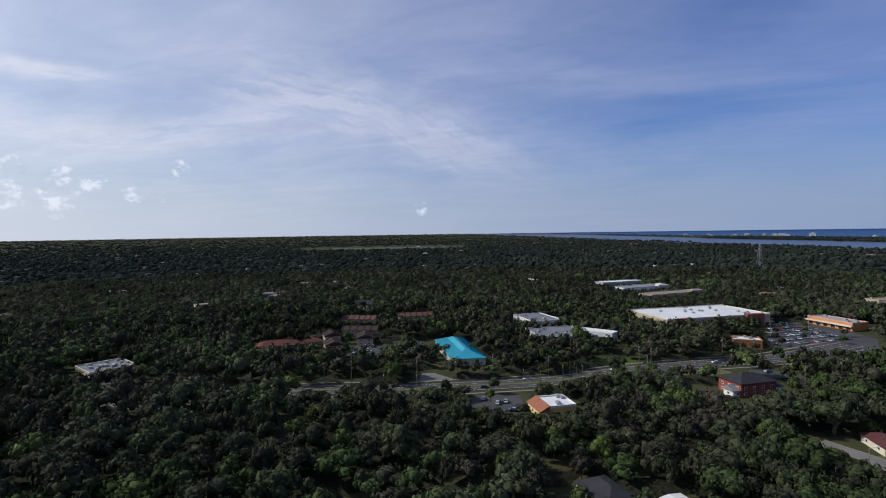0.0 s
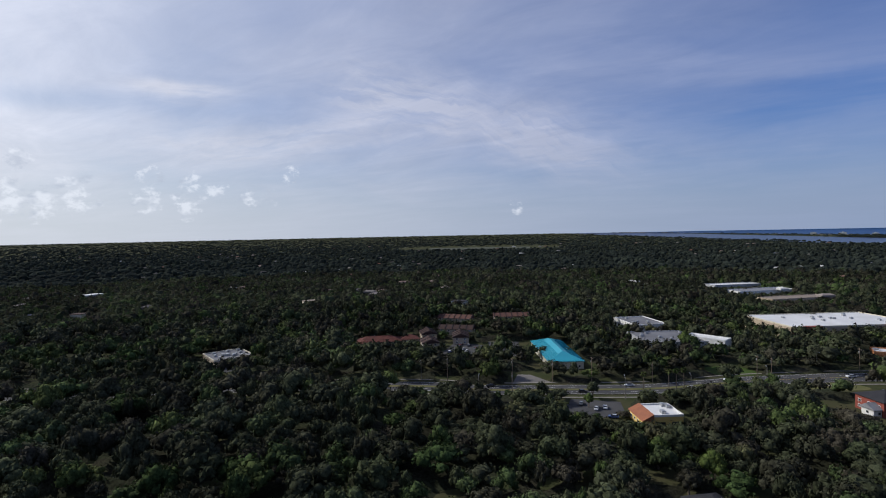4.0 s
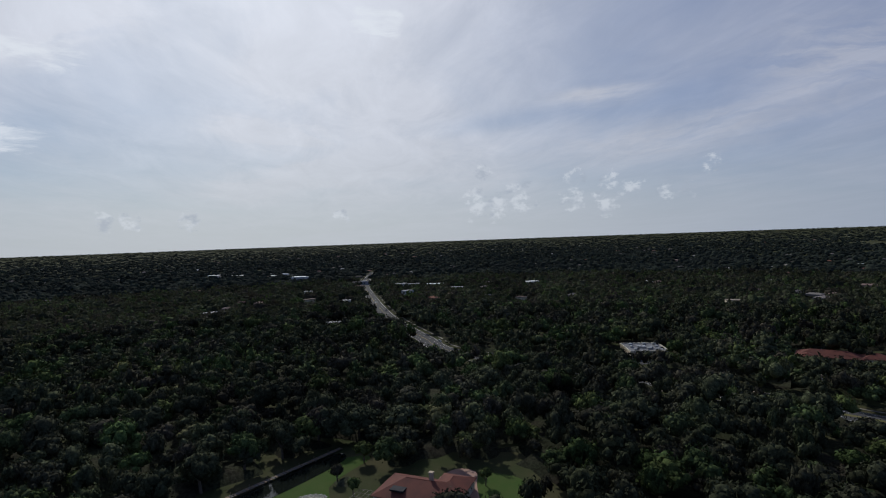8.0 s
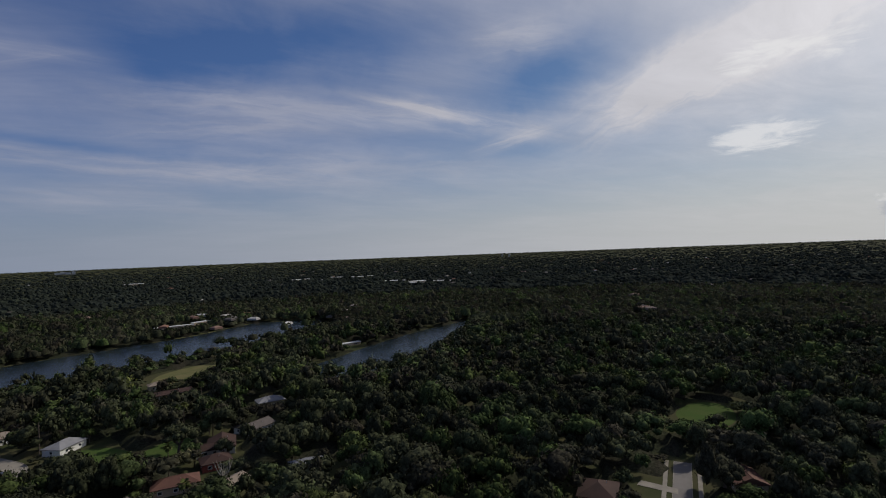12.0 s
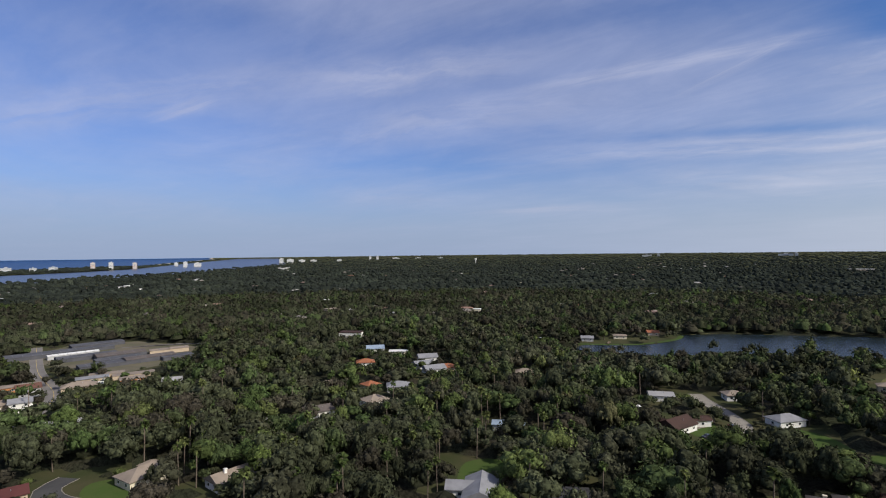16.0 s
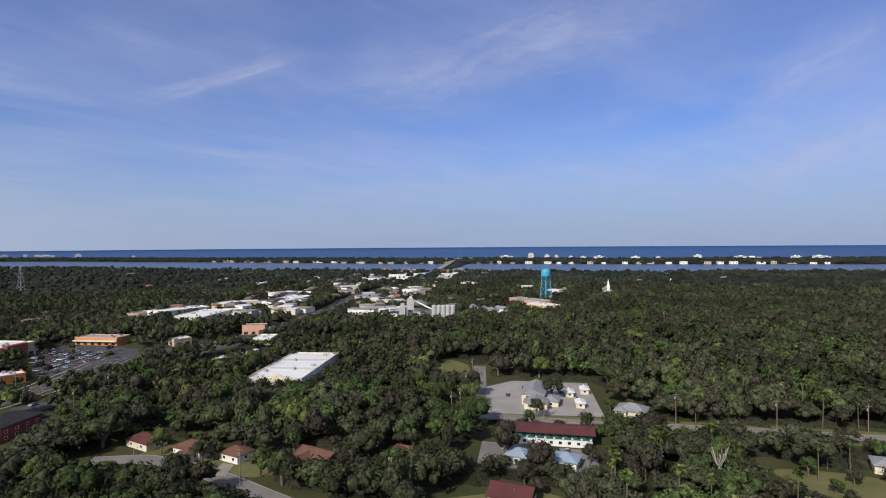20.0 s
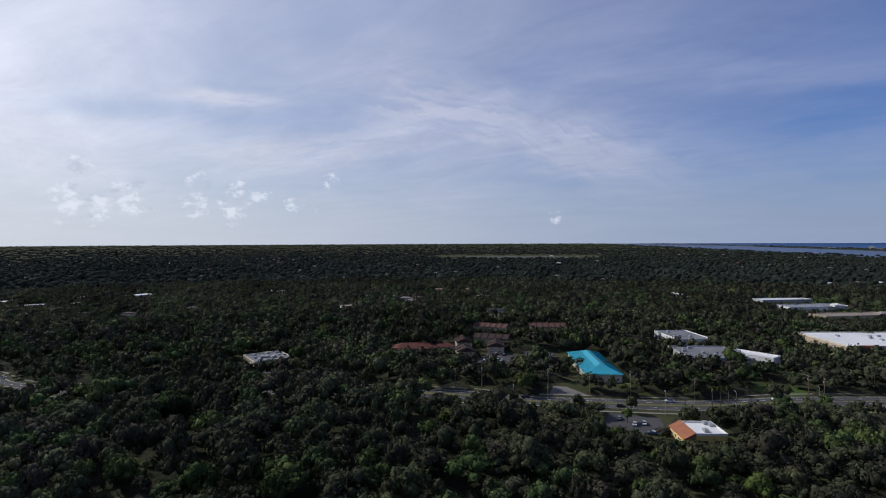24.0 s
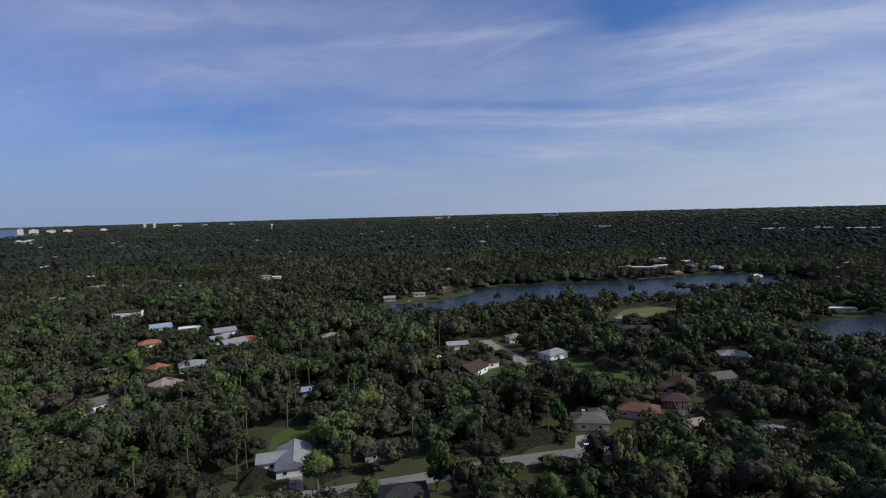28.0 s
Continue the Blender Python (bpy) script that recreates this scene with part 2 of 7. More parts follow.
def water(name, col, rough, ripple, scale):
    m = bpy.data.materials.new(name)
    m.use_nodes = True
    n = Nodes(m.node_tree)
    at = n.add("ShaderNodeNewGeometry").outputs["Position"]
    chop = n.noise(at, scale, 5.0, 0.65)
    drift = n.noise(at, scale * 0.06, 3.0, 0.5)
    bn = n.add("ShaderNodeBump", {"Height": chop, "Strength": ripple, "Distance": 0.6})
    shade = n.mix(drift, (*col, 1), (*(1.5 * c for c in col), 1))
    p = n.add("ShaderNodeBsdfPrincipled", {"Base Color": shade, "Roughness": rough, "IOR": 1.33, "Normal": bn.outputs[0]})
    n.add("ShaderNodeOutputMaterial", {"Surface": p.outputs[0]})
    MATS[name] = m
    return m


GREENS = ((0.0, (0.048, 0.042, 0.031)), (0.22, (0.043, 0.048, 0.028)), (0.42, (0.055, 0.062, 0.033)), (0.60, (0.049, 0.074, 0.026)), (0.80, (0.076, 0.093, 0.032)), (0.92, (0.096, 0.089, 0.050)), (1.0, (0.132, 0.152, 0.044)))
leaf_wood = leafage("leaf_wood", GREENS, "mesh")
leaf_tree = leafage("leaf_tree", GREENS, "tree")
leaf_palm = leafage("leaf_palm", ((0.0, (0.055, 0.080, 0.026)), (1.0, (0.115, 0.125, 0.045))), "tree")
# distance haze put into the far leaves: blue-shifted tints, extra translucency
leaf_far_haze = leafage("leaf_far_haze", ((0.0, (0.036, 0.043, 0.038)), (0.5, (0.052, 0.062, 0.048)), (0.8, (0.069, 0.080, 0.055)), (1.0, (0.104, 0.114, 0.072))), "mesh", 0.50, 0.3)
leaf_outer = leafage("leaf_outer", GREENS, "mesh", 0.25, 0.45)
bark = surface("bark", (0.16, 0.13, 0.10), (0.09, 0.07, 0.055), 1.5, 0.9, bump=0.5)
earth = surface("earth", (0.034, 0.046, 0.018), (0.070, 0.062, 0.034), 0.05, 0.95, fine_scale=0.8, bump=0.3, spec=0.03)
grass = surface("grass", (0.046, 0.082, 0.020), (0.066, 0.088, 0.028), 0.12, 0.95, fine_scale=2.2, bump=0.4, spec=0.03)
dry_grass = surface("dry_grass", (0.085, 0.098, 0.036), (0.155, 0.132, 0.066), 0.10, 0.95, fine_scale=2.0, bump=0.4, spec=0.03)
asphalt = surface("asphalt", (0.050, 0.050, 0.052), (0.080, 0.077, 0.075), 0.08, 0.9, fine_scale=1.5, spec=0.1)
old_asphalt = surface("old_asphalt", (0.135, 0.126, 0.117), (0.205, 0.188, 0.172), 0.07, 0.92, fine_scale=1.1, spec=0.1)
pale_asphalt = surface("pale_asphalt", (0.22, 0.205, 0.19), (0.30, 0.28, 0.26), 0.07, 0.92, fine_scale=1.1, spec=0.1)
concrete = surface("concrete", (0.27, 0.245, 0.205), (0.19, 0.172, 0.145), 0.3, 0.9, spec=0.1)
marsh_grass = surface("marsh_grass", (0.050, 0.058, 0.040), (0.085, 0.085, 0.056), 0.01, 0.95, fine_scale=0.1)
sand = surface("sand", (0.42, 0.36, 0.26), (0.30, 0.25, 0.17), 0.15, 0.95)
paint_white = surface("paint_white", (0.75, 0.74, 0.70), (0.62, 0.60, 0.56), 0.5, 0.6)
paint_yellow = surface("paint_yellow", (0.62, 0.45, 0.10), (0.5, 0.36, 0.10), 0.5, 0.7)
wall_white = surface("wall_white", (0.76, 0.75, 0.71), (0.62, 0.60, 0.56), 0.35, 0.75)
wall_cream = surface("wall_cream", (0.66, 0.60, 0.46), (0.55, 0.49, 0.37), 0.35, 0.8)
wall_tan = surface("wall_tan", (0.48, 0.39, 0.28), (0.38, 0.30, 0.22), 0.35, 0.8)
wall_grey = surface("wall_grey", (0.42, 0.42, 0.42), (0.32, 0.32, 0.32), 0.35, 0.8)
wall_yellow = surface("wall_yellow", (0.72, 0.52, 0.16), (0.60, 0.42, 0.14), 0.35, 0.75)
wall_terracotta = surface("wall_terracotta", (0.56, 0.38, 0.29), (0.48, 0.32, 0.24), 0.35, 0.8)
window_far = surface("window_far", (0.30, 0.33, 0.37), (0.24, 0.27, 0.31), 0.5, 0.3)
wall_orange = surface("wall_orange", (0.58, 0.25, 0.10), (0.46, 0.19, 0.08), 0.35, 0.8)
brick_red = surface("brick_red", (0.30, 0.085, 0.06), (0.21, 0.06, 0.045), 0.8, 0.85, bump=0.3)
stucco_pink = surface("stucco_pink", (0.58, 0.33, 0.24), (0.48, 0.27, 0.20), 0.4, 0.8)
roof_white = surface("roof_white", (0.70, 0.69, 0.67), (0.54, 0.53, 0.51), 0.06, 0.6, fine_scale=0.9)
roof_grey = surface("roof_grey", (0.25, 0.25, 0.26), (0.17, 0.17, 0.18), 0.25, 0.8, fine_scale=4)
roof_taupe = surface("roof_taupe", (0.13, 0.11, 0.10), (0.085, 0.072, 0.066), 0.25, 0.85, fine_scale=4)
roof_dark = surface("roof_dark", (0.040, 0.039, 0.042), (0.026, 0.026, 0.029), 0.25, 0.85, fine_scale=4)
roof_tan = surface("roof_tan", (0.27, 0.22, 0.175), (0.19, 0.155, 0.125), 0.25, 0.85, fine_scale=4)
roof_brown = surface("roof_brown", (0.066, 0.038, 0.031), (0.042, 0.027, 0.023), 0.25, 0.85, fine_scale=4)
roof_tile = surface("roof_tile", (0.14, 0.048, 0.034), (0.085, 0.032, 0.026), 0.25, 0.8, fine_scale=4)
roof_red = surface("roof_red", (0.14, 0.070, 0.050), (0.095, 0.048, 0.038), 0.25, 0.8, fine_scale=4)
roof_orange = surface("roof_orange", (0.32, 0.125, 0.062), (0.22, 0.085, 0.05), 0.25, 0.75, fine_scale=4)
roof_cloth = surface("roof_cloth", (0.12, 0.12, 0.128), (0.19, 0.19, 0.20), 0.1, 0.9, fine_scale=2)
roof_teal = surface("roof_teal", (0.035, 0.33, 0.42), (0.03, 0.27, 0.35), 0.12, 0.45, fine_scale=3, spec=0.5)
roof_blue = surface("roof_blue", (0.26, 0.32, 0.40), (0.20, 0.25, 0.32), 0.2, 0.5, fine_scale=3)
roof_maroon = surface("roof_maroon", (0.10, 0.036, 0.033), (0.07, 0.026, 0.026), 0.2, 0.8, fine_scale=3)
gravel_roof = surface("gravel_roof", (0.24, 0.235, 0.235), (0.33, 0.32, 0.32), 0.12, 0.9, fine_scale=3)
tank_blue = surface("tank_blue", (0.055, 0.33, 0.48), (0.045, 0.27, 0.41), 0.15, 0.45, spec=0.5)
steel = surface("steel", (0.45, 0.46, 0.47), (0.33, 0.34, 0.35), 0.4, 0.5, 0.6)
wood_pole = surface("wood_pole", (0.24, 0.18, 0.13), (0.16, 0.12, 0.09), 1.2, 0.9)
pane_dark = surface("pane_dark", (0.03, 0.035, 0.04), (0.02, 0.024, 0.03), 0.5, 0.08, spec=0.6)
trim_white = surface("trim_white", (0.78, 0.77, 0.74), (0.70, 0.69, 0.66), 0.8, 0.6)
rubber = surface("rubber", (0.02, 0.02, 0.02), (0.03, 0.03, 0.03), 2, 0.8)
pool_blue = surface("pool_blue", (0.10, 0.50, 0.72), (0.08, 0.42, 0.66), 0.5, 0.15)
green_band = surface("green_band", (0.03, 0.12, 0.11), (0.025, 0.09, 0.085), 0.4, 0.7)
lake_water = water("lake_water", (0.014, 0.022, 0.028), 0.10, 0.55, 0.9)
pond_water = water("pond_water", (0.030, 0.034, 0.026), 0.30, 0.6, 1.6)
still_water = water("still_water", (0.008, 0.010, 0.008), 0.03, 0.03, 0.4)
river_water = water("river_water", (0.024, 0.034, 0.066), 0.28, 0.8, 0.35)
sea_water = water("sea_water", (0.010, 0.040, 0.110), 0.42, 0.9, 0.25)


def random_paint():
    """Car paint: each car takes a colour of its own."""
    m = bpy.data.materials.new("car_paint")
    m.use_nodes = True
    n = Nodes(m.node_tree)
    col = n.add("ShaderNodeValToRGB", {"Fac": n.add("ShaderNodeObjectInfo").outputs["Random"]})
    ramp = col.color_ramp
    ramp.interpolation = "CONSTANT"
    shades = ((0.0, (0.70, 0.70, 0.69)), (0.2, (0.36, 0.37, 0.38)), (0.42, (0.03, 0.03, 0.035)), (0.66, (0.13, 0.14, 0.15)), (0.86, (0.22, 0.04, 0.03)), (0.92, (0.04, 0.07, 0.18)), (0.97, (0.34, 0.29, 0.22)))
    while len(ramp.elements) < len(shades):
        ramp.elements.new(0.99)
    for e, (at, c) in zip(ramp.elements, shades):
        e.position, e.color = at, (*c, 1)
    p = n.add("ShaderNodeBsdfPrincipled", {"Base Color": col.outputs["Color"], "Roughness": 0.3, "Coat Weight": 0.5})
    n.add("ShaderNodeOutputMaterial", {"Surface": p.outputs[0]})
    return m


car_paint = random_paint()

# ---- building blocks ----
CLEAR = []  # discs kept free of trees: x, y, radius
MUST = []  # as SEE, with no exception
SEE = []  # spots that stand open to the sky and to the south: x, y, height, half width


def to_far(x, y, z):
    """Beyond 2.5 km the land is drawn in and rises, as far country seems to, so that the horizon lies at 4.9 km."""
    r = math.hypot(x, y)
    if r <= 2500:
        return Vector((x, y, z)), 1.0
    r2 = min(r, 17000)
    k = (2500 + 2380 * (1 - math.exp(-(r2 - 2500) / 2380))) / r2
    return Vector((x * k * r2 / r, y * k * r2 / r, EYE + (z - EYE) * k)), k


def to_far_np(x, y, z):
    r = np.hypot(x, y)
    r2 = np.clip(r, 1.0, 17000)
    k = np.where(r2 > 2500, (2500 + 2380 * (1 - np.exp(-(np.maximum(r2, 2500) - 2500) / 2380))) / r2, 1.0)
    s = k * np.where(r > 17000, 17000 / np.maximum(r, 1), 1.0)
    return np.stack([x * s, y * s, EYE + (z - EYE) * k], -1)


def mesh_of(name, verts, faces, material=None):
    me = bpy.data.meshes.new(name)
    me.from_pydata([tuple(v) for v in verts], [], [tuple(f) for f in faces])
    me.update()
    if material:
        me.materials.append(material)
    return me


def big_mesh(name, verts, tris, quads, material, tint=None, smooth=True):
    """A mesh from arrays of corners, triangles and four-sided faces."""
    me = bpy.data.meshes.new(name)
    nt, nq = len(tris), len(quads)
    me.vertices.add(len(verts))
    me.vertices.foreach_set("co", np.ascontiguousarray(verts, np.float32).ravel())
    me.loops.add(nt * 3 + nq * 4)
    me.loops.foreach_set("vertex_index", np.concatenate([np.asarray(tris, np.int32).ravel(), np.asarray(quads, np.int32).ravel()]))
    me.polygons.add(nt + nq)
    me.polygons.foreach_set("loop_start", np.concatenate([np.arange(nt) * 3, nt * 3 + np.arange(nq) * 4]).astype(np.int32))
    if tint is not None:
        me.attributes.new("tint", "FLOAT", "POINT").data.foreach_set("value", np.ascontiguousarray(tint, np.float32))
    me.polygons.foreach_set("use_smooth", np.full(nt + nq, smooth))
    me.materials.append(material)
    me.update(calc_edges=True)
    return me


class Shape:
    """Corners and faces gathered into one mesh."""

    def __init__(self):
        self.v, self.f = [], []

    def add(self, verts, faces, m=None):
        n = len(self.v)
        self.v += [m @ Vector(v) if m else Vector(v) for v in verts]
        self.f += [[n + i for i in f] for f in faces]
        return self

    def box(self, x0, y0, z0, x1, y1, z1, m=None):
        return self.add([(x0, y0, z0), (x1, y0, z0), (x1, y1, z0), (x0, y1, z0), (x0, y0, z1), (x1, y0, z1), (x1, y1, z1), (x0, y1, z1)],
                        [(0, 3, 2, 1), (4, 5, 6, 7), (0, 1, 5, 4), (1, 2, 6, 5), (2, 3, 7, 6), (3, 0, 4, 7)], m)

    def tube(self, a, b, r0, r1=None, n=8):
        a, b = Vector(a), Vector(b)
        r1 = r0 if r1 is None else r1
        q = (b - a).to_track_quat("Z", "Y")
        ring = [q @ Vector((math.cos(6.28319 * i / n), math.sin(6.28319 * i / n), 0)) for i in range(n)]
        return self.add([a + r0 * c for c in ring] + [b + r1 * c for c in ring],
                        [(i, (i + 1) % n, n + (i + 1) % n, n + i) for i in range(n)] + [tuple(range(n - 1, -1, -1)), tuple(range(n, 2 * n))])

    def turned(self, profile, n=20, at=(0, 0, 0)):
        """A body of revolution from pairs of radius and height."""
        vs = [(at[0] + r * math.cos(6.28319 * i / n), at[1] + r * math.sin(6.28319 * i / n), at[2] + z) for r, z in profile for i in range(n)]
        fs = [(k * n + i, k * n + (i + 1) % n, (k + 1) * n + (i + 1) % n, (k + 1) * n + i) for k in range(len(profile) - 1) for i in range(n)]
        fs += [tuple(range(n - 1, -1, -1)), tuple(range((len(profile) - 1) * n, len(profile) * n))]
        return self.add(vs, fs)

    def mesh(self, name, material):
        return mesh_of(name, self.v, self.f, material)


def part(name, shape, material, parent, label="", m=None):
    """Links a shape or a mesh as one part under a thing or under a part."""
    ob = new(name, shape if isinstance(shape, bpy.types.Mesh) else shape.mesh(name, material))
    ob.parent = parent
    if m:
        ob.matrix_local = m
    return tagged(ob, label)


def thing(name, x, y, turn, label, category, group="", z=0.0, k=1.0):
    ob = new(name)
    ob.empty_display_size = 2
    ob.matrix_world = pose(x, y, z, 0, 0, turn) @ Matrix.Scale(k, 4)
    return tagged(ob, label, category, group)


def sheet(name, pts, z, material, label, category="ground", thick=0.0, kind="structure"):
    """A flat piece of ground with these corners, with a raised edge where it has thickness."""
    bm = bmesh.new()
    vs = [bm.verts.new((x, y, z)) for x, y in pts]
    f = bm.faces.new(vs)
    f.normal_update()
    if f.normal.z < 0:
        f.normal_flip()
    if thick:
        out = bmesh.ops.extrude_face_region(bm, geom=[f])
        bmesh.ops.translate(bm, vec=(0, 0, thick), verts=[e for e in out["geom"] if isinstance(e, bmesh.types.BMVert)])
    bmesh.ops.triangulate(bm, faces=bm.faces[:])
    me = bpy.data.meshes.new(name)
    bm.to_mesh(me)
    bm.free()
    me.materials.append(material)
    return tagged(new(name, me), label, category, kind=kind)


def rounded(pts, steps=6):
    """A smooth closed line through the given corners."""
    n, out = len(pts), []
    for i in range(n):
        p0, p1, p2, p3 = (Vector(pts[(i + k) % n]) for k in (-1, 0, 1, 2))
        for s in range(steps):
            t = s / steps
            q = 0.5 * (2 * p1 + (p2 - p0) * t + (2 * p0 - 5 * p1 + 4 * p2 - p3) * t * t + (3 * p1 - p0 - 3 * p2 + p3) * t ** 3)
            out.append((q.x, q.y))
    return out


def line_of(pts, step=4.0):
    """Points and directions along a smooth open line."""
    pts = [Vector(p) for p in pts]
    pts = [2 * pts[0] - pts[1]] + pts + [2 * pts[-1] - pts[-2]]
    out = []
    for i in range(1, len(pts) - 2):
        p0, p1, p2, p3 = pts[i - 1:i + 3]
        n = max(1, int((p2 - p1).length / step))
        for s in range(n):
            t = s / n
            out.append(0.5 * (2 * p1 + (p2 - p0) * t + (2 * p0 - 5 * p1 + 4 * p2 - p3) * t * t + (3 * p1 - p0 - 3 * p2 + p3) * t ** 3))
    out.append(pts[-2])
    ways = [(out[min(i + 1, len(out) - 1)] - out[max(i - 1, 0)]).normalized() for i in range(len(out))]
    return out, ways


def ribbon(name, pts, a, b, z, material, label="", category="", parent=None, thick=0.0, step=4.0, gaps=0):
    """A strip along a line, from a to b metres to its right; with gaps: dashes."""
    at, ways = line_of(pts, step)
    s = Shape()
    if gaps:
        for i in range(0, len(at) - 1, gaps):
            p, q, n = at[i], at[i + 1], Vector((ways[i].y, -ways[i].x))
            s.add([(*(p + a * n), z), (*(p + b * n), z), (*(q + b * n), z), (*(q + a * n), z)], [(0, 1, 2, 3)])
    else:
        vs = []
        for p, w in zip(at, ways):
            n = Vector((w.y, -w.x))
            vs += [(*(p + a * n), z), (*(p + b * n), z)]
        s.add(vs, [(2 * i, 2 * i + 1, 2 * i + 3, 2 * i + 2) for i in range(len(at) - 1)])
        if thick:
            low = [(x, y, z - thick) for x, y, _ in vs]
            k = len(vs)
            s.add(vs + low, [(2 * i + 2, 2 * i, k + 2 * i, k + 2 * i + 2) for i in range(len(at) - 1)] + [(2 * i + 1, 2 * i + 3, k + 2 * i + 3, k + 2 * i + 1) for i in range(len(at) - 1)])
    ob = new(name, s.mesh(name, material))
    ob.parent = parent
    return ob if parent else tagged(ob, label, category, kind="structure")


def keep_open(pts, radius, seen=True, step=8.0, height=0.3):
    for p in line_of(pts, step)[0]:
        CLEAR.append((p.x, p.y, radius))
        if seen:
            SEE.append((p.x, p.y, height, radius * 0.5))


def open_area(pts, seen=True, step=9.0, margin=3.0):
    """Keeps the inside of a polygon free of trees."""
    xs, ys = [p[0] for p in pts], [p[1] for p in pts]
    gx, gy = np.meshgrid(np.arange(min(xs), max(xs) + step, step), np.arange(min(ys), max(ys) + step, step))
    ok = inside(pts, gx.ravel(), gy.ravel())
    for x, y in zip(gx.ravel()[ok], gy.ravel()[ok]):
        CLEAR.append((x, y, step * 0.7 + margin))
        if seen:
            SEE.append((x, y, 0.6, step * 0.4))


def must_see(x, y, z, w):
    SEE.append((x, y, z, w))
    MUST.append((x, y, z, w))


def inside(pts, x, y):
    hit = np.zeros(len(x), bool)
    n = len(pts)
    for i in range(n):
        (x0, y0), (x1, y1) = pts[i], pts[(i + 1) % n]
        if y0 != y1:
            hit ^= ((y0 > y) != (y1 > y)) & (x < (x1 - x0) * (y - y0) / (y1 - y0) + x0)
    return hit


# ---- land and water ----
def coast(y):
    """The river's two banks and the beach, by how far north one stands."""
    near = np.interp(y, (-9000, -3695, -2236, -1660, -1008, -466, -231, -58, 253, 620, 908, 1435, 2039, 3265, 5863, 10881, 17000), (7200, 2865, 2171, 2005, 1882, 1817, 1783, 1669, 1657, 1550, 1560, 1560, 1550, 1476, 1376, 1134, 900))
    far = np.interp(y, (-9000, -2900, -2428, -1920, -1553, -1161, -884, -586, -87, 469, 945, 1641, 2955, 3500, 8867, 17000), (7300, 3060, 2736, 2540, 2480, 2380, 2275, 2230, 2160, 2130, 2040, 2080, 2100, 2030, 2300, 2300))
    beach = np.interp(y, (-9000, -2934, -2314, -1354, -254, 562, 2187, 3913, 9000, 17000), (8400, 3560, 3500, 3330, 3090, 3020, 2936, 2832, 2800, 2800))
    return near * 0.875, far, beach * 0.93


def land():
    rings = np.concatenate([[0.5], np.linspace(40, 1200, 30), np.geomspace(1300, 16900, 46)])
    az = np.radians(np.arange(0, 360, 1.0))
    r, a = np.meshgrid(rings, az, indexing="ij")
    v = to_far_np(-r.ravel() * np.sin(a.ravel()), r.ravel() * np.cos(a.ravel()), np.zeros(r.size))
    i, j = np.meshgrid(np.arange(len(rings) - 1), np.arange(360), indexing="ij")
    q = np.stack([i * 360 + j, i * 360 + (j + 1) % 360, (i + 1) * 360 + (j + 1) % 360, (i + 1) * 360 + j], -1).reshape(-1, 4)[:, ::-1]
    tagged(new("ground", big_mesh("ground", v, np.zeros((0, 3), int), q, earth)), "dark leaf-littered ground beneath the woods", "ground", kind="structure")


def strip(name, xs, ys, z, material, label):
    """Water between two banks: one row of corners for each step north."""
    n, m = xs.shape
    v = to_far_np(xs.ravel(), np.repeat(ys, m), np.full(xs.size, z))
    i, j = np.meshgrid(np.arange(n - 1), np.arange(m - 1), indexing="ij")
    q = np.stack([i * m + j, i * m + j + 1, (i + 1) * m + j + 1, (i + 1) * m + j], -1).reshape(-1, 4)
    tagged(new(name, big_mesh(name, v, np.zeros((0, 3), int), q, material)), label, "water", kind="structure")


land()
ys = np.concatenate([np.linspace(-9000, -3000, 40), np.linspace(-2900, 4000, 160), np.linspace(4100, 16000, 60)])
near_bank, far_bank, beach_line = coast(ys)
strip("water_river", near_bank[:, None] + (far_bank - near_bank)[:, None] * np.linspace(0, 1, 9)[None], ys, 0.6, river_water, "wide slate-blue tidal river before a wooded island")
ys2 = np.concatenate([np.linspace(-16000, -3000, 50), ys[40:], np.linspace(16200, 30000, 20)])
edge = np.interp(ys2, (-16000, -9000), (14000, 8000)) * (ys2 < -9000) + coast(ys2)[2] * (ys2 >= -9000)
strip("water_sea", edge[:, None] + np.concatenate([[0], np.geomspace(60, 26000, 40)])[None], ys2, 0.6, sea_water, "deep blue open sea reaching to the horizon")
strip("beach", edge[:, None] + np.array([-45.0, 25.0])[None], ys2, 0.9, sand, "pale sand beach along the island")

LAKE_A = rounded([(24, -430), (-10, -424), (-51, -428), (-83, -448), (-123, -452), (-179, -450), (-221, -448), (-266, -458), (-325, -474), (-387, -496), (-425, -520), (-412, -566), (-369, -596), (-286, -566), (-218, -560), (-151, -556), (-100, -548), (-67, -533), (-58, -500), (-24, -468), (18, -460)], 3)
LAKE_B = rounded([(-221, -268), (-250, -263), (-282, -262), (-330, -268), (-395, -292), (-450, -318), (-505, -344), (-500, -356), (-472, -354), (-418, -353), (-367, -346), (-318, -336), (-277, -324), (-245, -316), (-222, -296)], 3)
sheet("water_lake_1", LAKE_A, 0.25, lake_water, "long still dark lake with wooded banks", "lake")
sheet("water_lake_2", LAKE_B, 0.25, lake_water, "narrow dark lake between wooded banks", "lake")
SEE += [(x, y, 0.4, 8.0) for x, y in LAKE_A[::2]] + [(0.5 * (x - 310), 0.5 * (y - 305), 0.4, 10.0) for x, y in LAKE_B[::2]]
SEE += [(x, y, 0.4, 8.0) for x, y in ((-60, -470), (-120, -500), (-180, -500), (-240, -505), (-300, -515), (-360, -540), (-300, -300), (-350, -310), (-400, -325), (-440, -335), (-265, -295))]
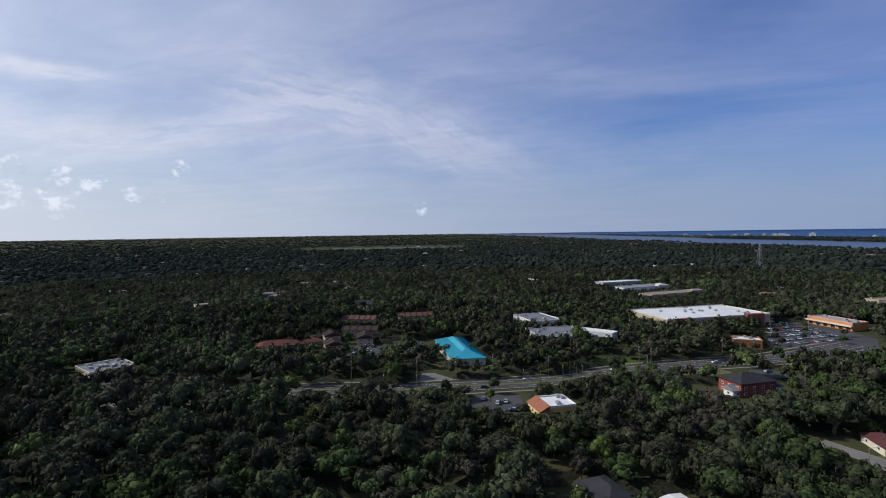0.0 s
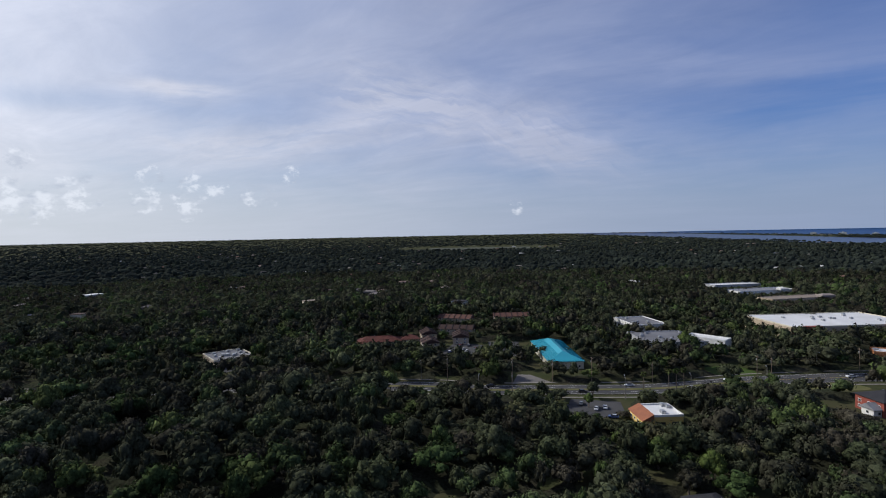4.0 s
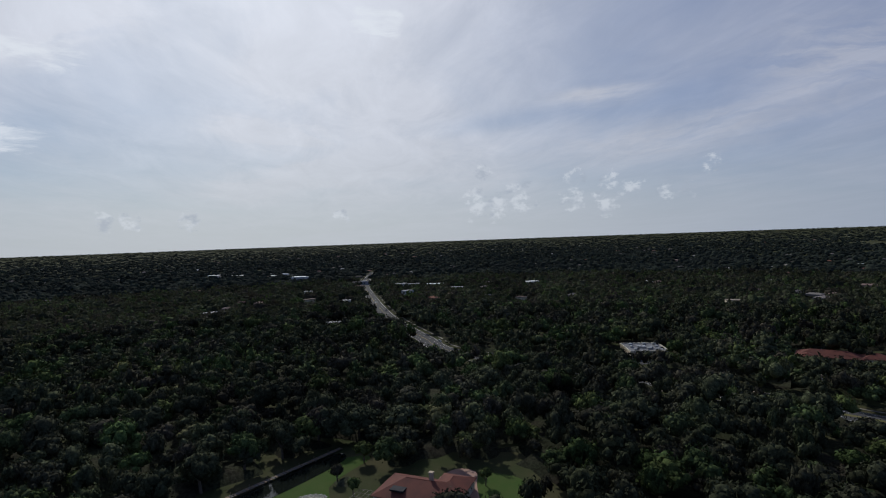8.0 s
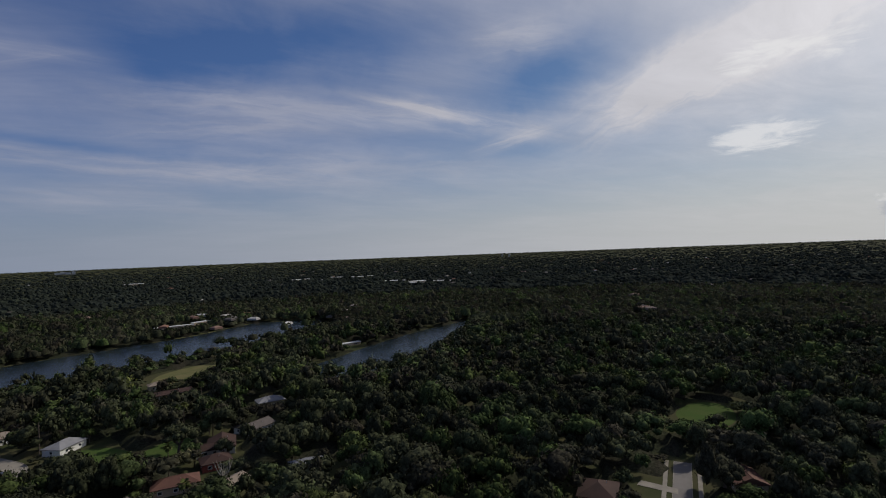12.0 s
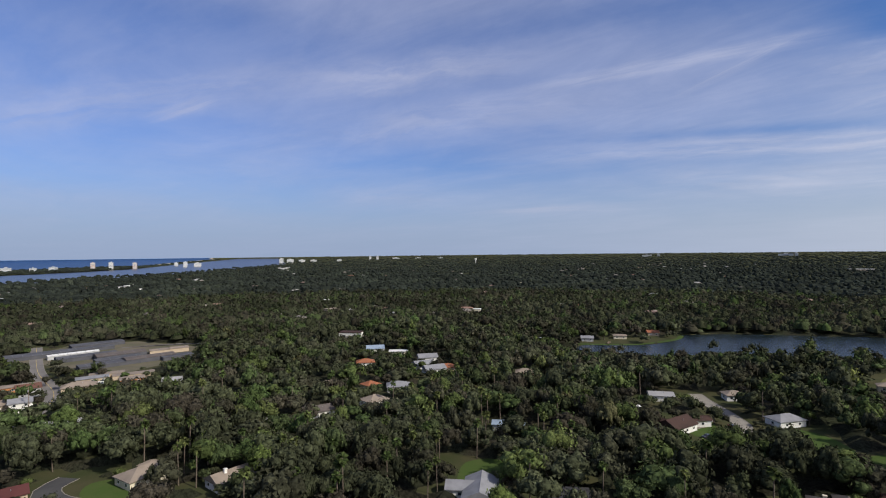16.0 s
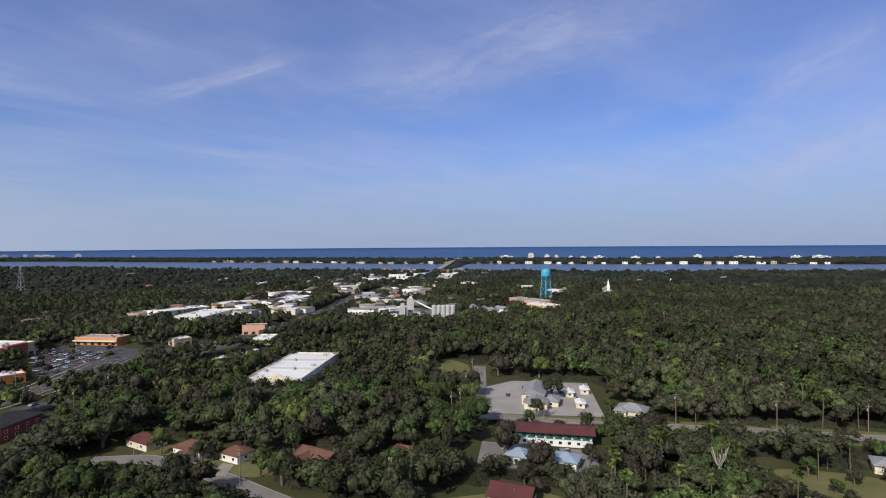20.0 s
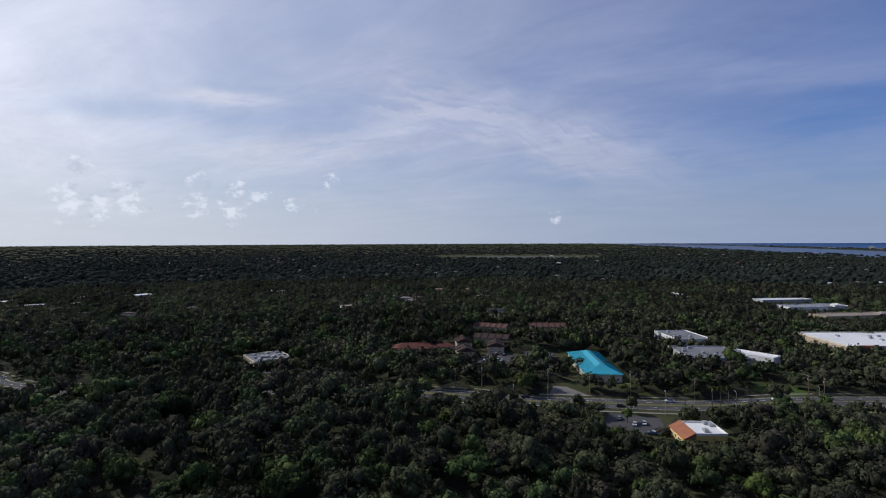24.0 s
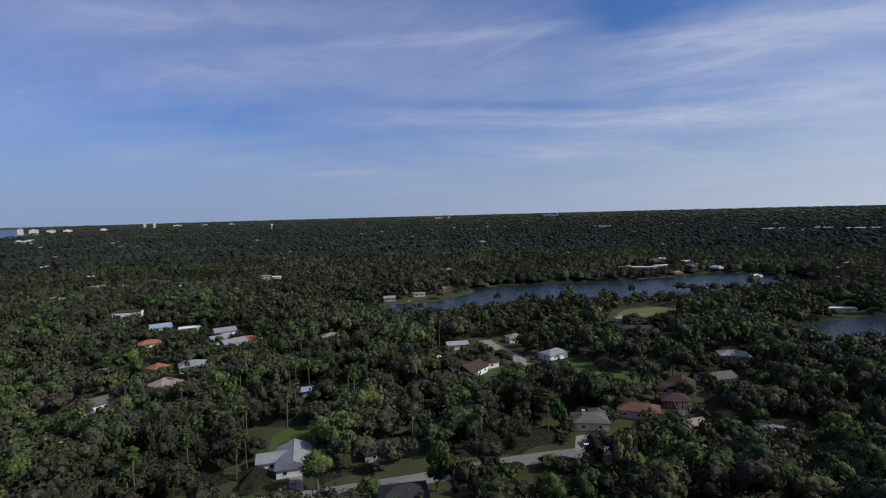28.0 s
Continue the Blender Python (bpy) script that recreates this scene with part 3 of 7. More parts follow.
# reed-fringed banks
ribbon("bank_reeds", [(-62, -537), (-100, -553), (-151, -561), (-218, -565), (-286, -571), (-369, -601), (-412, -575)], -4, 4, 0.3, dry_grass, "pale reedy bank along the far side of the lake", "bank")
ribbon("bank_grass", [(30, -462), (18, -463), (-24, -472), (-58, -506), (-66, -530)], -2.2, 2.5, 0.34, grass, "mown green lake shore before the houses", "bank")
CLEAR += [(-10, -482, 16), (-40, -500, 14), (14, -470, 12)]

# ---- roads and open ground ----
MAIN = [(-1200, 640), (-900, 462), (-662, 349), (-475, 270), (-350, 231), (-300, 218), (-220, 232), (-150, 250), (-67, 263), (-28, 261), (11, 266), (56, 273), (104, 291), (150, 303), (199, 313), (273, 347)]
TOWN = [(199, 313), (290, 318), (380, 322), (503, 338), (602, 366), (714, 400), (1100, 470), (1500, 545)]
LOT_STREET = [(330, 92), (287, 80), (253, 72), (222, 69)]
BACK_STREET = [(234, 66), (236, 40), (240, 5), (244, -14), (250, -45), (257, -96), (262, -128), (265, -145), (276, -186), (306, -220), (380, -262), (480, -330)]
COURT = [(112, -129), (133, -128), (150, -126), (165, -124), (176, -125), (184, -130), (186, -139)]
DEAD_END = [(-100, -27), (-134, -35), (-168, -42), (-203, -50)]
LAKE_COURT = [(-46, -318), (-50, -300), (-56, -280), (-58, -264), (-50, -248), (-40, -236)]
SOUTH_ROAD = [(-80, -164), (-51, -162), (-24, -158), (0, -152), (34, -146), (70, -140)]
RED_DRIVE = [(138, 190), (146, 172), (146, 152), (143, 133), (137, 110), (132, 90)]


def road(name, pts, width, material, label, z, dashes=True, seen=None, walks=()):
    """seen: the stretches of it that lie open."""
    ob = ribbon(name, pts, -width / 2, width / 2, z, material, label, "road")
    keep_open(pts, width / 2 + 1.5, False)
    for a, b in seen if seen is not None else ((0, len(pts)),):
        keep_open(pts[a:b], width / 2 + 1.5)
    for side in (-1, 1):
        ribbon("kerb", pts, side * width / 2 - 0.12, side * width / 2 + 0.12, z + 0.12, concrete, parent=ob, thick=0.14)
    if dashes:
        ribbon("lane_line", pts, -0.09, 0.09, z + 0.012, paint_yellow, parent=ob)
        if width > 12:
            for x in (-width / 4, width / 4):
                ribbon("lane_dash", pts, x - 0.09, x + 0.09, z + 0.012, paint_white, parent=ob, step=3.2, gaps=3)
            for x in (-width / 2 + 0.5, width / 2 - 0.5):
                ribbon("edge_line", pts, x - 0.08, x + 0.08, z + 0.012, paint_white, parent=ob)
    for x in walks:
        ribbon("pavement", pts, x - 0.7, x + 0.7, z + 0.05, concrete, parent=ob, thick=0.1)
    return ob


road("road_main", MAIN, 15, asphalt, "worn grey four-lane road between woods", 0.16, seen=((2, 4), (4, 6), (8, 14)), walks=(-12.5, 12.5))
ribbon("median_grass", MAIN[7:13], -1.4, 1.4, 0.24, dry_grass, "grassy strip down the middle of the road", "median", thick=0.1)
road("road_town", TOWN, 17, asphalt, "grey road running through the town to the bridge", 0.14, seen=((2, 8),))
road("road_lot", LOT_STREET, 7.5, old_asphalt, "sun-bleached side street beside a car park", 0.13, dashes=False, seen=((0, 2),))
road("road_back", BACK_STREET, 8, old_asphalt, "pale asphalt street behind the houses", 0.12, seen=((1, 8),))
for a, b in ((-8.5, -4.3), (4.3, 9.5)):
    ribbon("verge", BACK_STREET[:9], a, b, 0.07, dry_grass, "rough dry grass verge beside the street", "verge")
road("road_court", COURT, 8.5, asphalt, "dark asphalt court curving round a lawn", 0.12, dashes=False)
road("road_dead_end", DEAD_END, 5.8, old_asphalt, "pale dead-end street between small lawns", 0.12, dashes=False, walks=(-5.4, 5.4))
road("road_lake_court", LAKE_COURT, 7.5, concrete, "pale concrete court among lake houses", 0.12, dashes=False)
road("road_south", SOUTH_ROAD, 6.5, old_asphalt, "brown-grey lane under the trees", 0.12, dashes=False, seen=((1, 3),))
road("road_red_roofs", RED_DRIVE, 7.5, old_asphalt, "cracked pale drive before red-roofed houses", 0.12, dashes=False)


def lawn(pts, label, material=None, z=0.05, seen=True, smooth=True):
    pts = rounded(pts, 4) if smooth else pts
    open_area(pts, seen, margin=1.0)
    return sheet("lawn", pts, z, material or grass, label, "lawn")


lawn([(-242, -52), (-259, -66), (-280, -64), (-287, -55), (-278, -45), (-258, -42)], "bright green clearing ringed by dark trees")
lawn([(-152, 27), (-130, 28), (-124, 56), (-136, 62), (-160, 66), (-172, 88), (-178, 76), (-166, 46)], "mown green garden round a small pond")
lawn([(-132, 101), (-119, 96), (-112, 110), (-124, 118), (-135, 112)], "bright green lawn edged by a paved forecourt")
lawn([(156, -128), (168, -129), (174, -138), (164, -146), (152, -142), (149, -134)], "oval green lawn inside the court", z=0.07)
lawn([(178, -112), (164, -112), (160, -104), (172, -100), (182, -104)], "mown green front lawn beside a drive")
lawn([(150, -112), (138, -110), (134, -116), (144, -117)], "small mown lawn at the corner of the court")
lawn([(248, -112), (254, -140), (240, -146), (226, -120), (234, -104)], "mown lawn behind the houses", dry_grass)
lawn([(200, -52), (212, -50), (214, -80), (200, -84), (190, -70)], "rough dry field with palms behind the houses", dry_grass)
lawn([(50, -174), (52, -192), (40, -198), (34, -184), (42, -176)], "sunlit lawn beside a grey-roofed house")
lawn([(-149, -356), (-168, -392), (-206, -402), (-214, -390), (-176, -366)], "pale green field above the lake", dry_grass)
lawn([(-30, -268), (-44, -276), (-46, -252), (-36, -246)], "green front lawn beside the court")
lawn([(146, 176), (152, 168), (152, 146), (146, 126), (153, 118), (160, 140), (160, 176)], "patchy lawn between red-roofed houses", dry_grass)
lawn([(-124, -44), (-160, -50), (-158, -58), (-122, -54)], "small green front lawns along the street", smooth=False)
lawn([(-122, -29), (-166, -36), (-165, -26), (-122, -20)], "green front yards across the street", smooth=False)
lawn([(130, 300), (150, 296), (158, 284), (134, 280), (112, 286)], "grass verge beside the road", dry_grass, seen=False)
lawn([(92, 318), (112, 322), (116, 306), (96, 302)], "mown green plot before a flat-roofed building")
lawn([(300, 92), (330, 100), (340, 118), (306, 112)], "bare grassy plot beyond the car park", dry_grass)
lawn([(150, 58), (168, 24), (150, 12), (136, 36)], "worn grass yards behind the small houses", dry_grass)
lawn([(-70, -268), (-88, -262), (-92, -240), (-76, -244)], "green garden between lake houses")
lawn([(-96, -226), (-116, -232), (-112, -244), (-96, -240)], "mown lawn beside a house")

FORECOURT = rounded([(-141, 96), (-130, 92), (-120, 96), (-130, 104), (-138, 110), (-144, 106)], 4)
sheet("paving", FORECOURT, 0.09, surface("brick_paving", (0.34, 0.22, 0.17), (0.27, 0.17, 0.13), 0.4, 0.85), "pinkish brick forecourt before the red-roofed house", "forecourt")
open_area(FORECOURT)
LOT = [(239, 62), (253, 69), (283, 75), (300, 64), (308, 22), (250, 10)]
sheet("car_park", LOT, 0.10, pale_asphalt, "bleached old car park round a grey-roofed house", "car park")
open_area(LOT)
SHOP_LOT = [(216, 341), (236, 378), (262, 416), (296, 434), (306, 388), (304, 362), (272, 322)]
sheet("car_park", SHOP_LOT, 0.10, asphalt, "large asphalt car park full of parked cars", "car park")
open_area(SHOP_LOT)
for pts, label in (
    ([(20, 222), (36, 238), (36, 250), (14, 252), (8, 230)], "small asphalt car park beside a restaurant"),
    ([(-30, 330), (-12, 336), (-16, 380), (-38, 378)], "narrow car park beside a teal-roofed building"),
    ([(-66, 330), (-44, 336), (-40, 366), (-62, 372)], "car park among brown-roofed flats"),
    ([(-15, 273), (-13, 292), (-6, 292), (5, 279)], "pale concrete drive opening onto the road"),
    ([(160, 276), (186, 268), (196, 280), (172, 290)], "car park before a brick building"),
    ([(288, 300), (360, 296), (390, 318), (300, 346)], "car park along the town road"),
    ([(-222, 270), (-190, 266), (-176, 292), (-216, 290)], "small car park before a low grey building"),
    ([(182, 52), (204, 56), (208, 12), (184, 8)], "gravelly yard before a long two-storey building"),
    ([(530, 176), (600, 200), (610, 262), (540, 270)], "pale dusty yard of a concrete works"),
    ([(-462, 186), (-440, 180), (-428, 214), (-446, 224)], "small car park among the trees"),
):
    sheet("car_park", pts, 0.09, old_asphalt if "pale" in label or "gravelly" in label or "concrete" in label else asphalt, label, "car park")
    open_area(pts, seen="restaurant" in label or "flats" in label or "gravelly" in label or "works" in label, margin=0)
for pts in ([(-152, -40), (-148, -40.8), (-148, -57), (-152, -57)], [(-150, -37), (-146, -36), (-146, -22), (-150, -22)], [(-180, -46), (-176, -45), (-176, -58), (-180, -58)], [(172, -108), (176, -114), (180, -122), (176, -123), (168, -112)], [(-62, -176), (-56, -175), (-52, -164), (-57, -164)],
            [(-33, -252), (-30, -256), (-40, -264), (-43, -260)], [(143, 138), (153, 141), (153, 136), (144, 132)], [(34, -150), (38, -150), (40, -158), (36, -158)], [(141, -100), (136, -108), (130, -116), (136, -117), (147, -104)], [(158, -64), (168, -58), (160, -50), (150, -58)]):
    sheet("driveway", pts, 0.145, concrete, "pale concrete driveway leading to a house", "driveway")
    open_area(pts, margin=0.5, step=5)
# garden pond with a stone rim, and the dark canal with its boardwalk
POND = rounded([(-158, 52), (-160, 58), (-156, 63), (-150, 61), (-143, 58), (-143, 52), (-150, 50)], 4)
sheet("water_pond", POND, 0.16, pond_water, "small garden pond catching the light", "pond")
stones = thing("pond_rim", 0, 0, 0, "ring of grey stones round the garden pond", "stone edging")
for i, (x, y) in enumerate(POND):
    part("stone", Shape().turned([(0.16, 0.0), (0.26, 0.06), (0.22, 0.14), (0.08, 0.18)], 7), roof_grey, stones, m=pose(x, y, 0.05, 0, 0, i * 47))
CANAL = rounded([(-160, 26), (-166, 24), (-176, 50), (-184, 78), (-177, 80), (-170, 64), (-164, 44)], 4)
sheet("water_canal", CANAL, 0.14, still_water, "dark still water under the trees", "pond")
open_area(CANAL, margin=1)
walkway = thing("boardwalk", 0, 0, 0, "weathered grey wooden walkway beside dark water", "boardwalk")
for i in range(60):
    t = i / 59
    x, y = -168 - 18 * t, 20 + 62 * t
    part("plank", Shape().box(-0.9, -0.42, 0, 0.9, 0.42, 0.12), wood_pole if i % 2 else surface("plank_grey", (0.17, 0.155, 0.14), (0.12, 0.11, 0.10), 1.0, 0.9), walkway, m=pose(x, y, 0.7, 0, 0, 16))
for i in range(0, 60, 6):
    t = i / 59
    for s in (-0.8, 0.8):
        part("post", Shape().tube((0, 0, -0.2), (0, 0, 1.5), 0.09, n=6), wood_pole, walkway, m=pose(-168 - 18 * t + s, 20 + 62 * t, 0.2))
CLEAR += [(-168 - 18 * t / 8, 20 + 62 * t / 8, 5) for t in range(9)]
SEE += [(-168 - 18 * t / 8, 20 + 62 * t / 8, 0.8, 3) for t in range(9)]

# ---- houses ----
PANE = Shape().box(-0.62, -0.03, 0.06, 0.62, 0.03, 1.14).mesh("pane", pane_dark)
SURROUND = Shape().box(-0.75, -0.06, -0.06, -0.6, 0.07, 1.26).box(0.6, -0.06, -0.06, 0.75, 0.07, 1.26).box(-0.6, -0.06, 1.12, 0.6, 0.07, 1.26).box(-0.6, -0.06, -0.06, 0.6, 0.1, 0.08).mesh("window", trim_white)
DOOR = Shape().box(-0.5, -0.05, 0, 0.5, 0.05, 2.1).box(-0.58, -0.06, 0, -0.5, 0.08, 2.2).box(0.5, -0.06, 0, 0.58, 0.08, 2.2).box(-0.58, -0.06, 2.1, 0.58, 0.08, 2.2).mesh("door", roof_brown)
GARAGE = Shape().box(-2.4, -0.04, 0, 2.4, 0.04, 2.2)
for row in range(4):
    GARAGE.box(-2.35, 0.04, 0.05 + 0.55 * row, 2.35, 0.07, 0.52 + 0.55 * row)
GARAGE = GARAGE.mesh("garage_door", trim_white)


def window_on(parent, m):
    w = part("window", SURROUND, None, parent, m=m)
    part("pane", PANE, None, w)


def roof_shape(length, width, h, kind, over=0.6, slope=0.42):
    """A roof with a fascia: hip or gable."""
    a, b, e = length / 2 + over, width / 2 + over, 0.22
    rise = b * slope
    ridge = max(a - b, 0.4) if kind == "hip" else a
    v = [(-a, -b, h), (a, -b, h), (a, b, h), (-a, b, h), (-a, -b, h + e), (a, -b, h + e), (a, b, h + e), (-a, b, h + e), (-ridge, 0, h + e + rise), (ridge, 0, h + e + rise)]
    f = [(3, 2, 1, 0), (0, 1, 5, 4), (1, 2, 6, 5), (2, 3, 7, 6), (3, 0, 4, 7), (4, 5, 9, 8), (6, 7, 8, 9), (5, 6, 9), (7, 4, 8)]
    return Shape().add(v, f), rise


def block(parent, m, length, width, h, kind, roof, wall, storeys=1, windows=True, slope=0.42, roof_label=""):
    """One wing of a house: walls, roof with ridge cap, windows."""
    shape, rise = roof_shape(length, width, h, kind, slope=slope)
    a, b = length / 2, width / 2
    walls = Shape().box(-a, -b, 0, a, b, h)
    if kind == "gable":
        up = b * slope + 0.15
        for x in (-a, a - 0.2):
            walls.add([(x, -b, h), (x + 0.2, -b, h), (x + 0.2, b, h), (x, b, h), (x, 0, h + up), (x + 0.2, 0, h + up)], [(0, 1, 5, 4), (2, 3, 4, 5), (1, 2, 5), (3, 0, 4)])
    part("wall", walls, wall, parent, m=m)
    r = part("roof", shape, roof, parent, roof_label, m=m)
    top = h + 0.22 + rise
    ridge = max(a + 0.6 - (b + 0.6), 0.4) if kind == "hip" else a + 0.6
    part("ridge_cap", Shape().add([(-ridge, -0.18, top - 0.03), (ridge, -0.18, top - 0.03), (ridge, 0.18, top - 0.03), (-ridge, 0.18, top - 0.03), (-ridge, 0, top + 0.09), (ridge, 0, top + 0.09)], [(0, 1, 5, 4), (2, 3, 4, 5), (1, 2, 5), (3, 0, 4)]), roof, r)
    if windows:
        for s in range(storeys):
            z = 1.0 + 2.45 * s
            for side, run, off, spin in ((0, length, b, 180), (1, length, b, 0), (2, width, a, 90), (3, width, a, -90)):
                n = max(1, int(run / 4.6))
                for i in range(n):
                    p = (i + 0.5) / n * run - run / 2
                    x, y = (p, -off) if side == 0 else (p, off) if side == 1 else (off, p) if side == 3 else (-off, p)
                    window_on(parent, m @ pose(x, y, z, 0, 0, spin))


GARDEN = []
yard = random.Random(23)


def house(x, y, turn, length, width, roof, wall, label, kind="hip", storeys=1, wing=None, garage=True, chimney=False, hide=False, slope=0.42, group="houses among the trees", reach=None, must=False):
    """A house at x, y; wing: its place and size on the plan, if it has one."""
    h = 2.9 if storeys == 1 else 2.5 * storeys
    length, width = length * 0.86, width * 0.86
    ob = thing("house", x, y, turn, label, "house", group)
    block(ob, Matrix(), length, width, h, kind, roof, wall, storeys, slope=slope)
    if wing:
        wx, wy, wl, ww = (0.86 * q for q in wing)
        block(ob, pose(wx, wy, 0, 0, 0, 90), wl, ww, 2.8, "gable" if kind == "gable" else "hip", roof, wall, 1, slope=slope)
    part("door", DOOR, None, ob, m=pose(length * 0.12, -width / 2 - 0.02, 0, 0, 0, 180))
    if garage:
        part("garage_door", GARAGE, None, ob, m=pose(-length * 0.28, -width / 2 - 0.03, 0, 0, 0, 180))
    if chimney:
        part("chimney", Shape().box(-0.5, -0.4, h, 0.5, 0.4, h + 3.2).box(-0.62, -0.52, h + 3.2, 0.62, 0.52, h + 3.45), wall, ob, m=pose(length * 0.2, 0.8, 0))
    part("vent", Shape().tube((0, 0, h), (0, 0, h + 0.35 + width * 0.2), 0.09, n=6), steel, ob, m=pose(-length * 0.1, width * 0.22, 0))
    c, s = math.cos(radians(turn)), math.sin(radians(turn))
    for t in (-0.3, 0.3):
        CLEAR.append((x + c * length * t, y + s * length * t, reach or width * 0.5 + 1.4))
        if must:
            must_see(x + c * length * t, y + s * length * t, h * 0.5, length * 0.25)
        SEE.append((x + c * length * t, y + s * length * t, h * 0.45 + (3.5 if hide else 0), length * 0.27))
    for _ in range(2 if math.hypot(x, y) < 420 else 0):
        a, d = yard.uniform(0, 6.283), yard.uniform(0.5, 0.75)
        px, py = math.cos(a) * (length * d + 3), math.sin(a) * (width * d + 3.5)
        tall = yard.uniform(3.6, 8.5)
        if (c * px - s * py) * x + (s * px + c * py) * y < 0:
            px, py = -px, -py
        GARDEN.append((x + c * px - s * py, y + s * px + c * py, tall, 1.2 + tall * yard.uniform(0.28, 0.42)))
    return ob


G, HIP = "gable", "hip"
house(176, -56, 70, 17, 13, roof_grey, wall_white, "white house with broad grey hip roof", HIP, wing=(-4, -6, 8, 8), slope=0.5, must=True)
house(163, -78, 62, 16, 12, roof_tan, wall_white, "white house with steep tan gable roof and chimney", G, wing=(4, -6, 8, 8), chimney=True, slope=0.55, must=True)
house(141, -80, 70, 16, 11, roof_tan, wall_cream, "cream bungalow with faded tan roof", HIP)
house(139, -101, 50, 18, 11, roof_tan, wall_cream, "cream bungalow with tan roof by the court", HIP, wing=(-5, -6, 7, 7))
house(187, -119, 60, 12, 9, roof_maroon, wall_tan, "small tan house with dark red gable roof", G)
house(158, -146, 75, 19, 12, roof_tan, wall_cream, "wide low house with pale tan roof", HIP, wing=(-5, -6, 6, 7))
house(126, -152, 68, 17, 11, roof_tan, wall_white, "white-walled house with tan gable roof", G, chimney=True)
house(221, -87, 78, 14, 10, roof_grey, wall_cream, "cream cottage with grey roof near the street", HIP)
house(232, -106, 70, 17, 9, roof_tan, wall_cream, "low cream house with tan roof beside a lawn", HIP, wing=(5, -5, 6, 6))
house(303, -193, 60, 15, 10, roof_tan, wall_tan, "tan house with brown roof among palms", HIP, must=True)
house(318, -214, 60, 13, 10, roof_red, wall_grey, "grey gabled house with red roof", G, 2)
house(338, -222, 52, 22, 10, roof_tan, wall_orange, "long orange-walled house with flat tan roof", HIP, slope=0.08, garage=False)
house(314, -250, 52, 20, 10, roof_grey, wall_tan, "tan building with flat grey roof", HIP, slope=0.08, garage=False)
house(243, -178, 50, 18, 8, gravel_roof, wall_cream, "long house with flat white carport roof", HIP, slope=0.06)
house(291, -192, 55, 11, 9, roof_grey, wall_white, "pale house with grey gable roof", G, 2, must=True)
house(150, -206, 30, 7, 5, gravel_roof, wall_white, "tiny white outbuilding among palms", G, garage=False, hide=True)
house(123, -343, 40, 15, 10, roof_grey, wall_white, "white gabled house with blue-grey roof", G)
house(-77, -273, 30, 16, 10, roof_grey, wall_white, "white house with light grey hip roof", HIP, must=True)
house(302, -232, 50, 20, 11, roof_tan, wall_tan, "long low house with dull tan roof", HIP)
house(288, -256, 50, 15, 11, roof_tan, wall_orange, "orange-walled house with flat tan roof", HIP, slope=0.12)
house(258, -258, 40, 12, 8, gravel_roof, wall_white, "small white house with white metal roof", G)
house(181, -389, 30, 16, 11, roof_blue, wall_white, "white house with blue-grey gable roof", G)
house(165, -338, 30, 14, 10, roof_orange, wall_white, "white house with orange tile roof", HIP)
house(117, -283, 25, 15, 11, roof_grey, wall_grey, "grey house with pale blue-grey roof", HIP, wing=(4, -6, 6, 6), must=True)
house(134, -281, 60, 10, 9, roof_orange, wall_cream, "small cream house with orange roof", HIP)
house(118, -252, 60, 14, 12, roof_tan, wall_white, "white house with grey-tan hip roof", HIP, must=True)
house(128, -366, 30, 16, 11, roof_grey, wall_white, "white gabled house with grey roof", G)
house(111, -331, 40, 16, 11, roof_grey, wall_white, "white house with steep grey gable", G)
house(104, -338, 20, 13, 9, roof_orange, wall_tan, "small tan house with rusty orange roof", HIP)
house(51, -336, 10, 13, 10, roof_tan, stucco_pink, "pink stucco house with tan hip roof", HIP)
house(43, -233, 8, 16, 7, roof_blue, wall_grey, "long low building with pale blue metal roof", G, garage=False, slope=0.12)
house(40, -166, 100, 18, 12, roof_grey, wall_white, "white house with streaked grey metal roof", G, wing=(-2, -8, 10, 8))
house(-27, -302, 5, 14, 10, gravel_roof, wall_white, "white house with ribbed pale grey metal roof", G, slope=0.25, must=True)
house(-29, -252, 50, 17, 12, roof_brown, wall_white, "white house with big dark brown cross-gabled roof", G, wing=(5, -7, 12, 9), must=True, slope=0.5)
house(-40, -262, 20, 9, 6, roof_brown, wall_white, "white garage with brown gable roof", G)
house(-64, -312, 10, 11, 9, roof_tan, wall_white, "small white house under the trees", HIP, hide=True)
house(17, -482, 5, 12, 8, roof_grey, wall_grey, "grey lakeside house with grey roof", G, hide=True)
house(-11, -503, 5, 13, 9, roof_tan, wall_cream, "cream lakeside house with flat tan roof", HIP, slope=0.2)
house(-41, -529, 10, 12, 9, roof_orange, wall_tan, "lakeside house with orange-red roof", G)
house(56, -462, 0, 13, 9, roof_grey, wall_tan, "brown boathouse-like home beside the lake", HIP, hide=True)
house(-64, -183, -10, 14, 11, roof_taupe, wall_cream, "cream house with grey-brown hip roof and pale drive", HIP, wing=(-5, -7, 8, 7), chimney=True, must=True)
house(-116, -213, 60, 16, 12, roof_brown, wall_white, "white gabled house with dark brown roof", G, wing=(4, -7, 8, 8), must=True)
house(-86, -190, -25, 17, 10, roof_red, wall_tan, "tan house with dark red tile roof", HIP, must=True)
house(-105, -198, -20, 12, 10, roof_brown, brick_red, "brick house with brown roof", HIP, must=True)
house(-147, -323, -15, 24, 12, roof_brown, wall_grey, "long low building with dark brown roof", HIP, garage=False, slope=0.2)
house(-150, -352, -15, 12, 8, roof_tan, wall_cream, "small tan-roofed house by the field", HIP, hide=True)
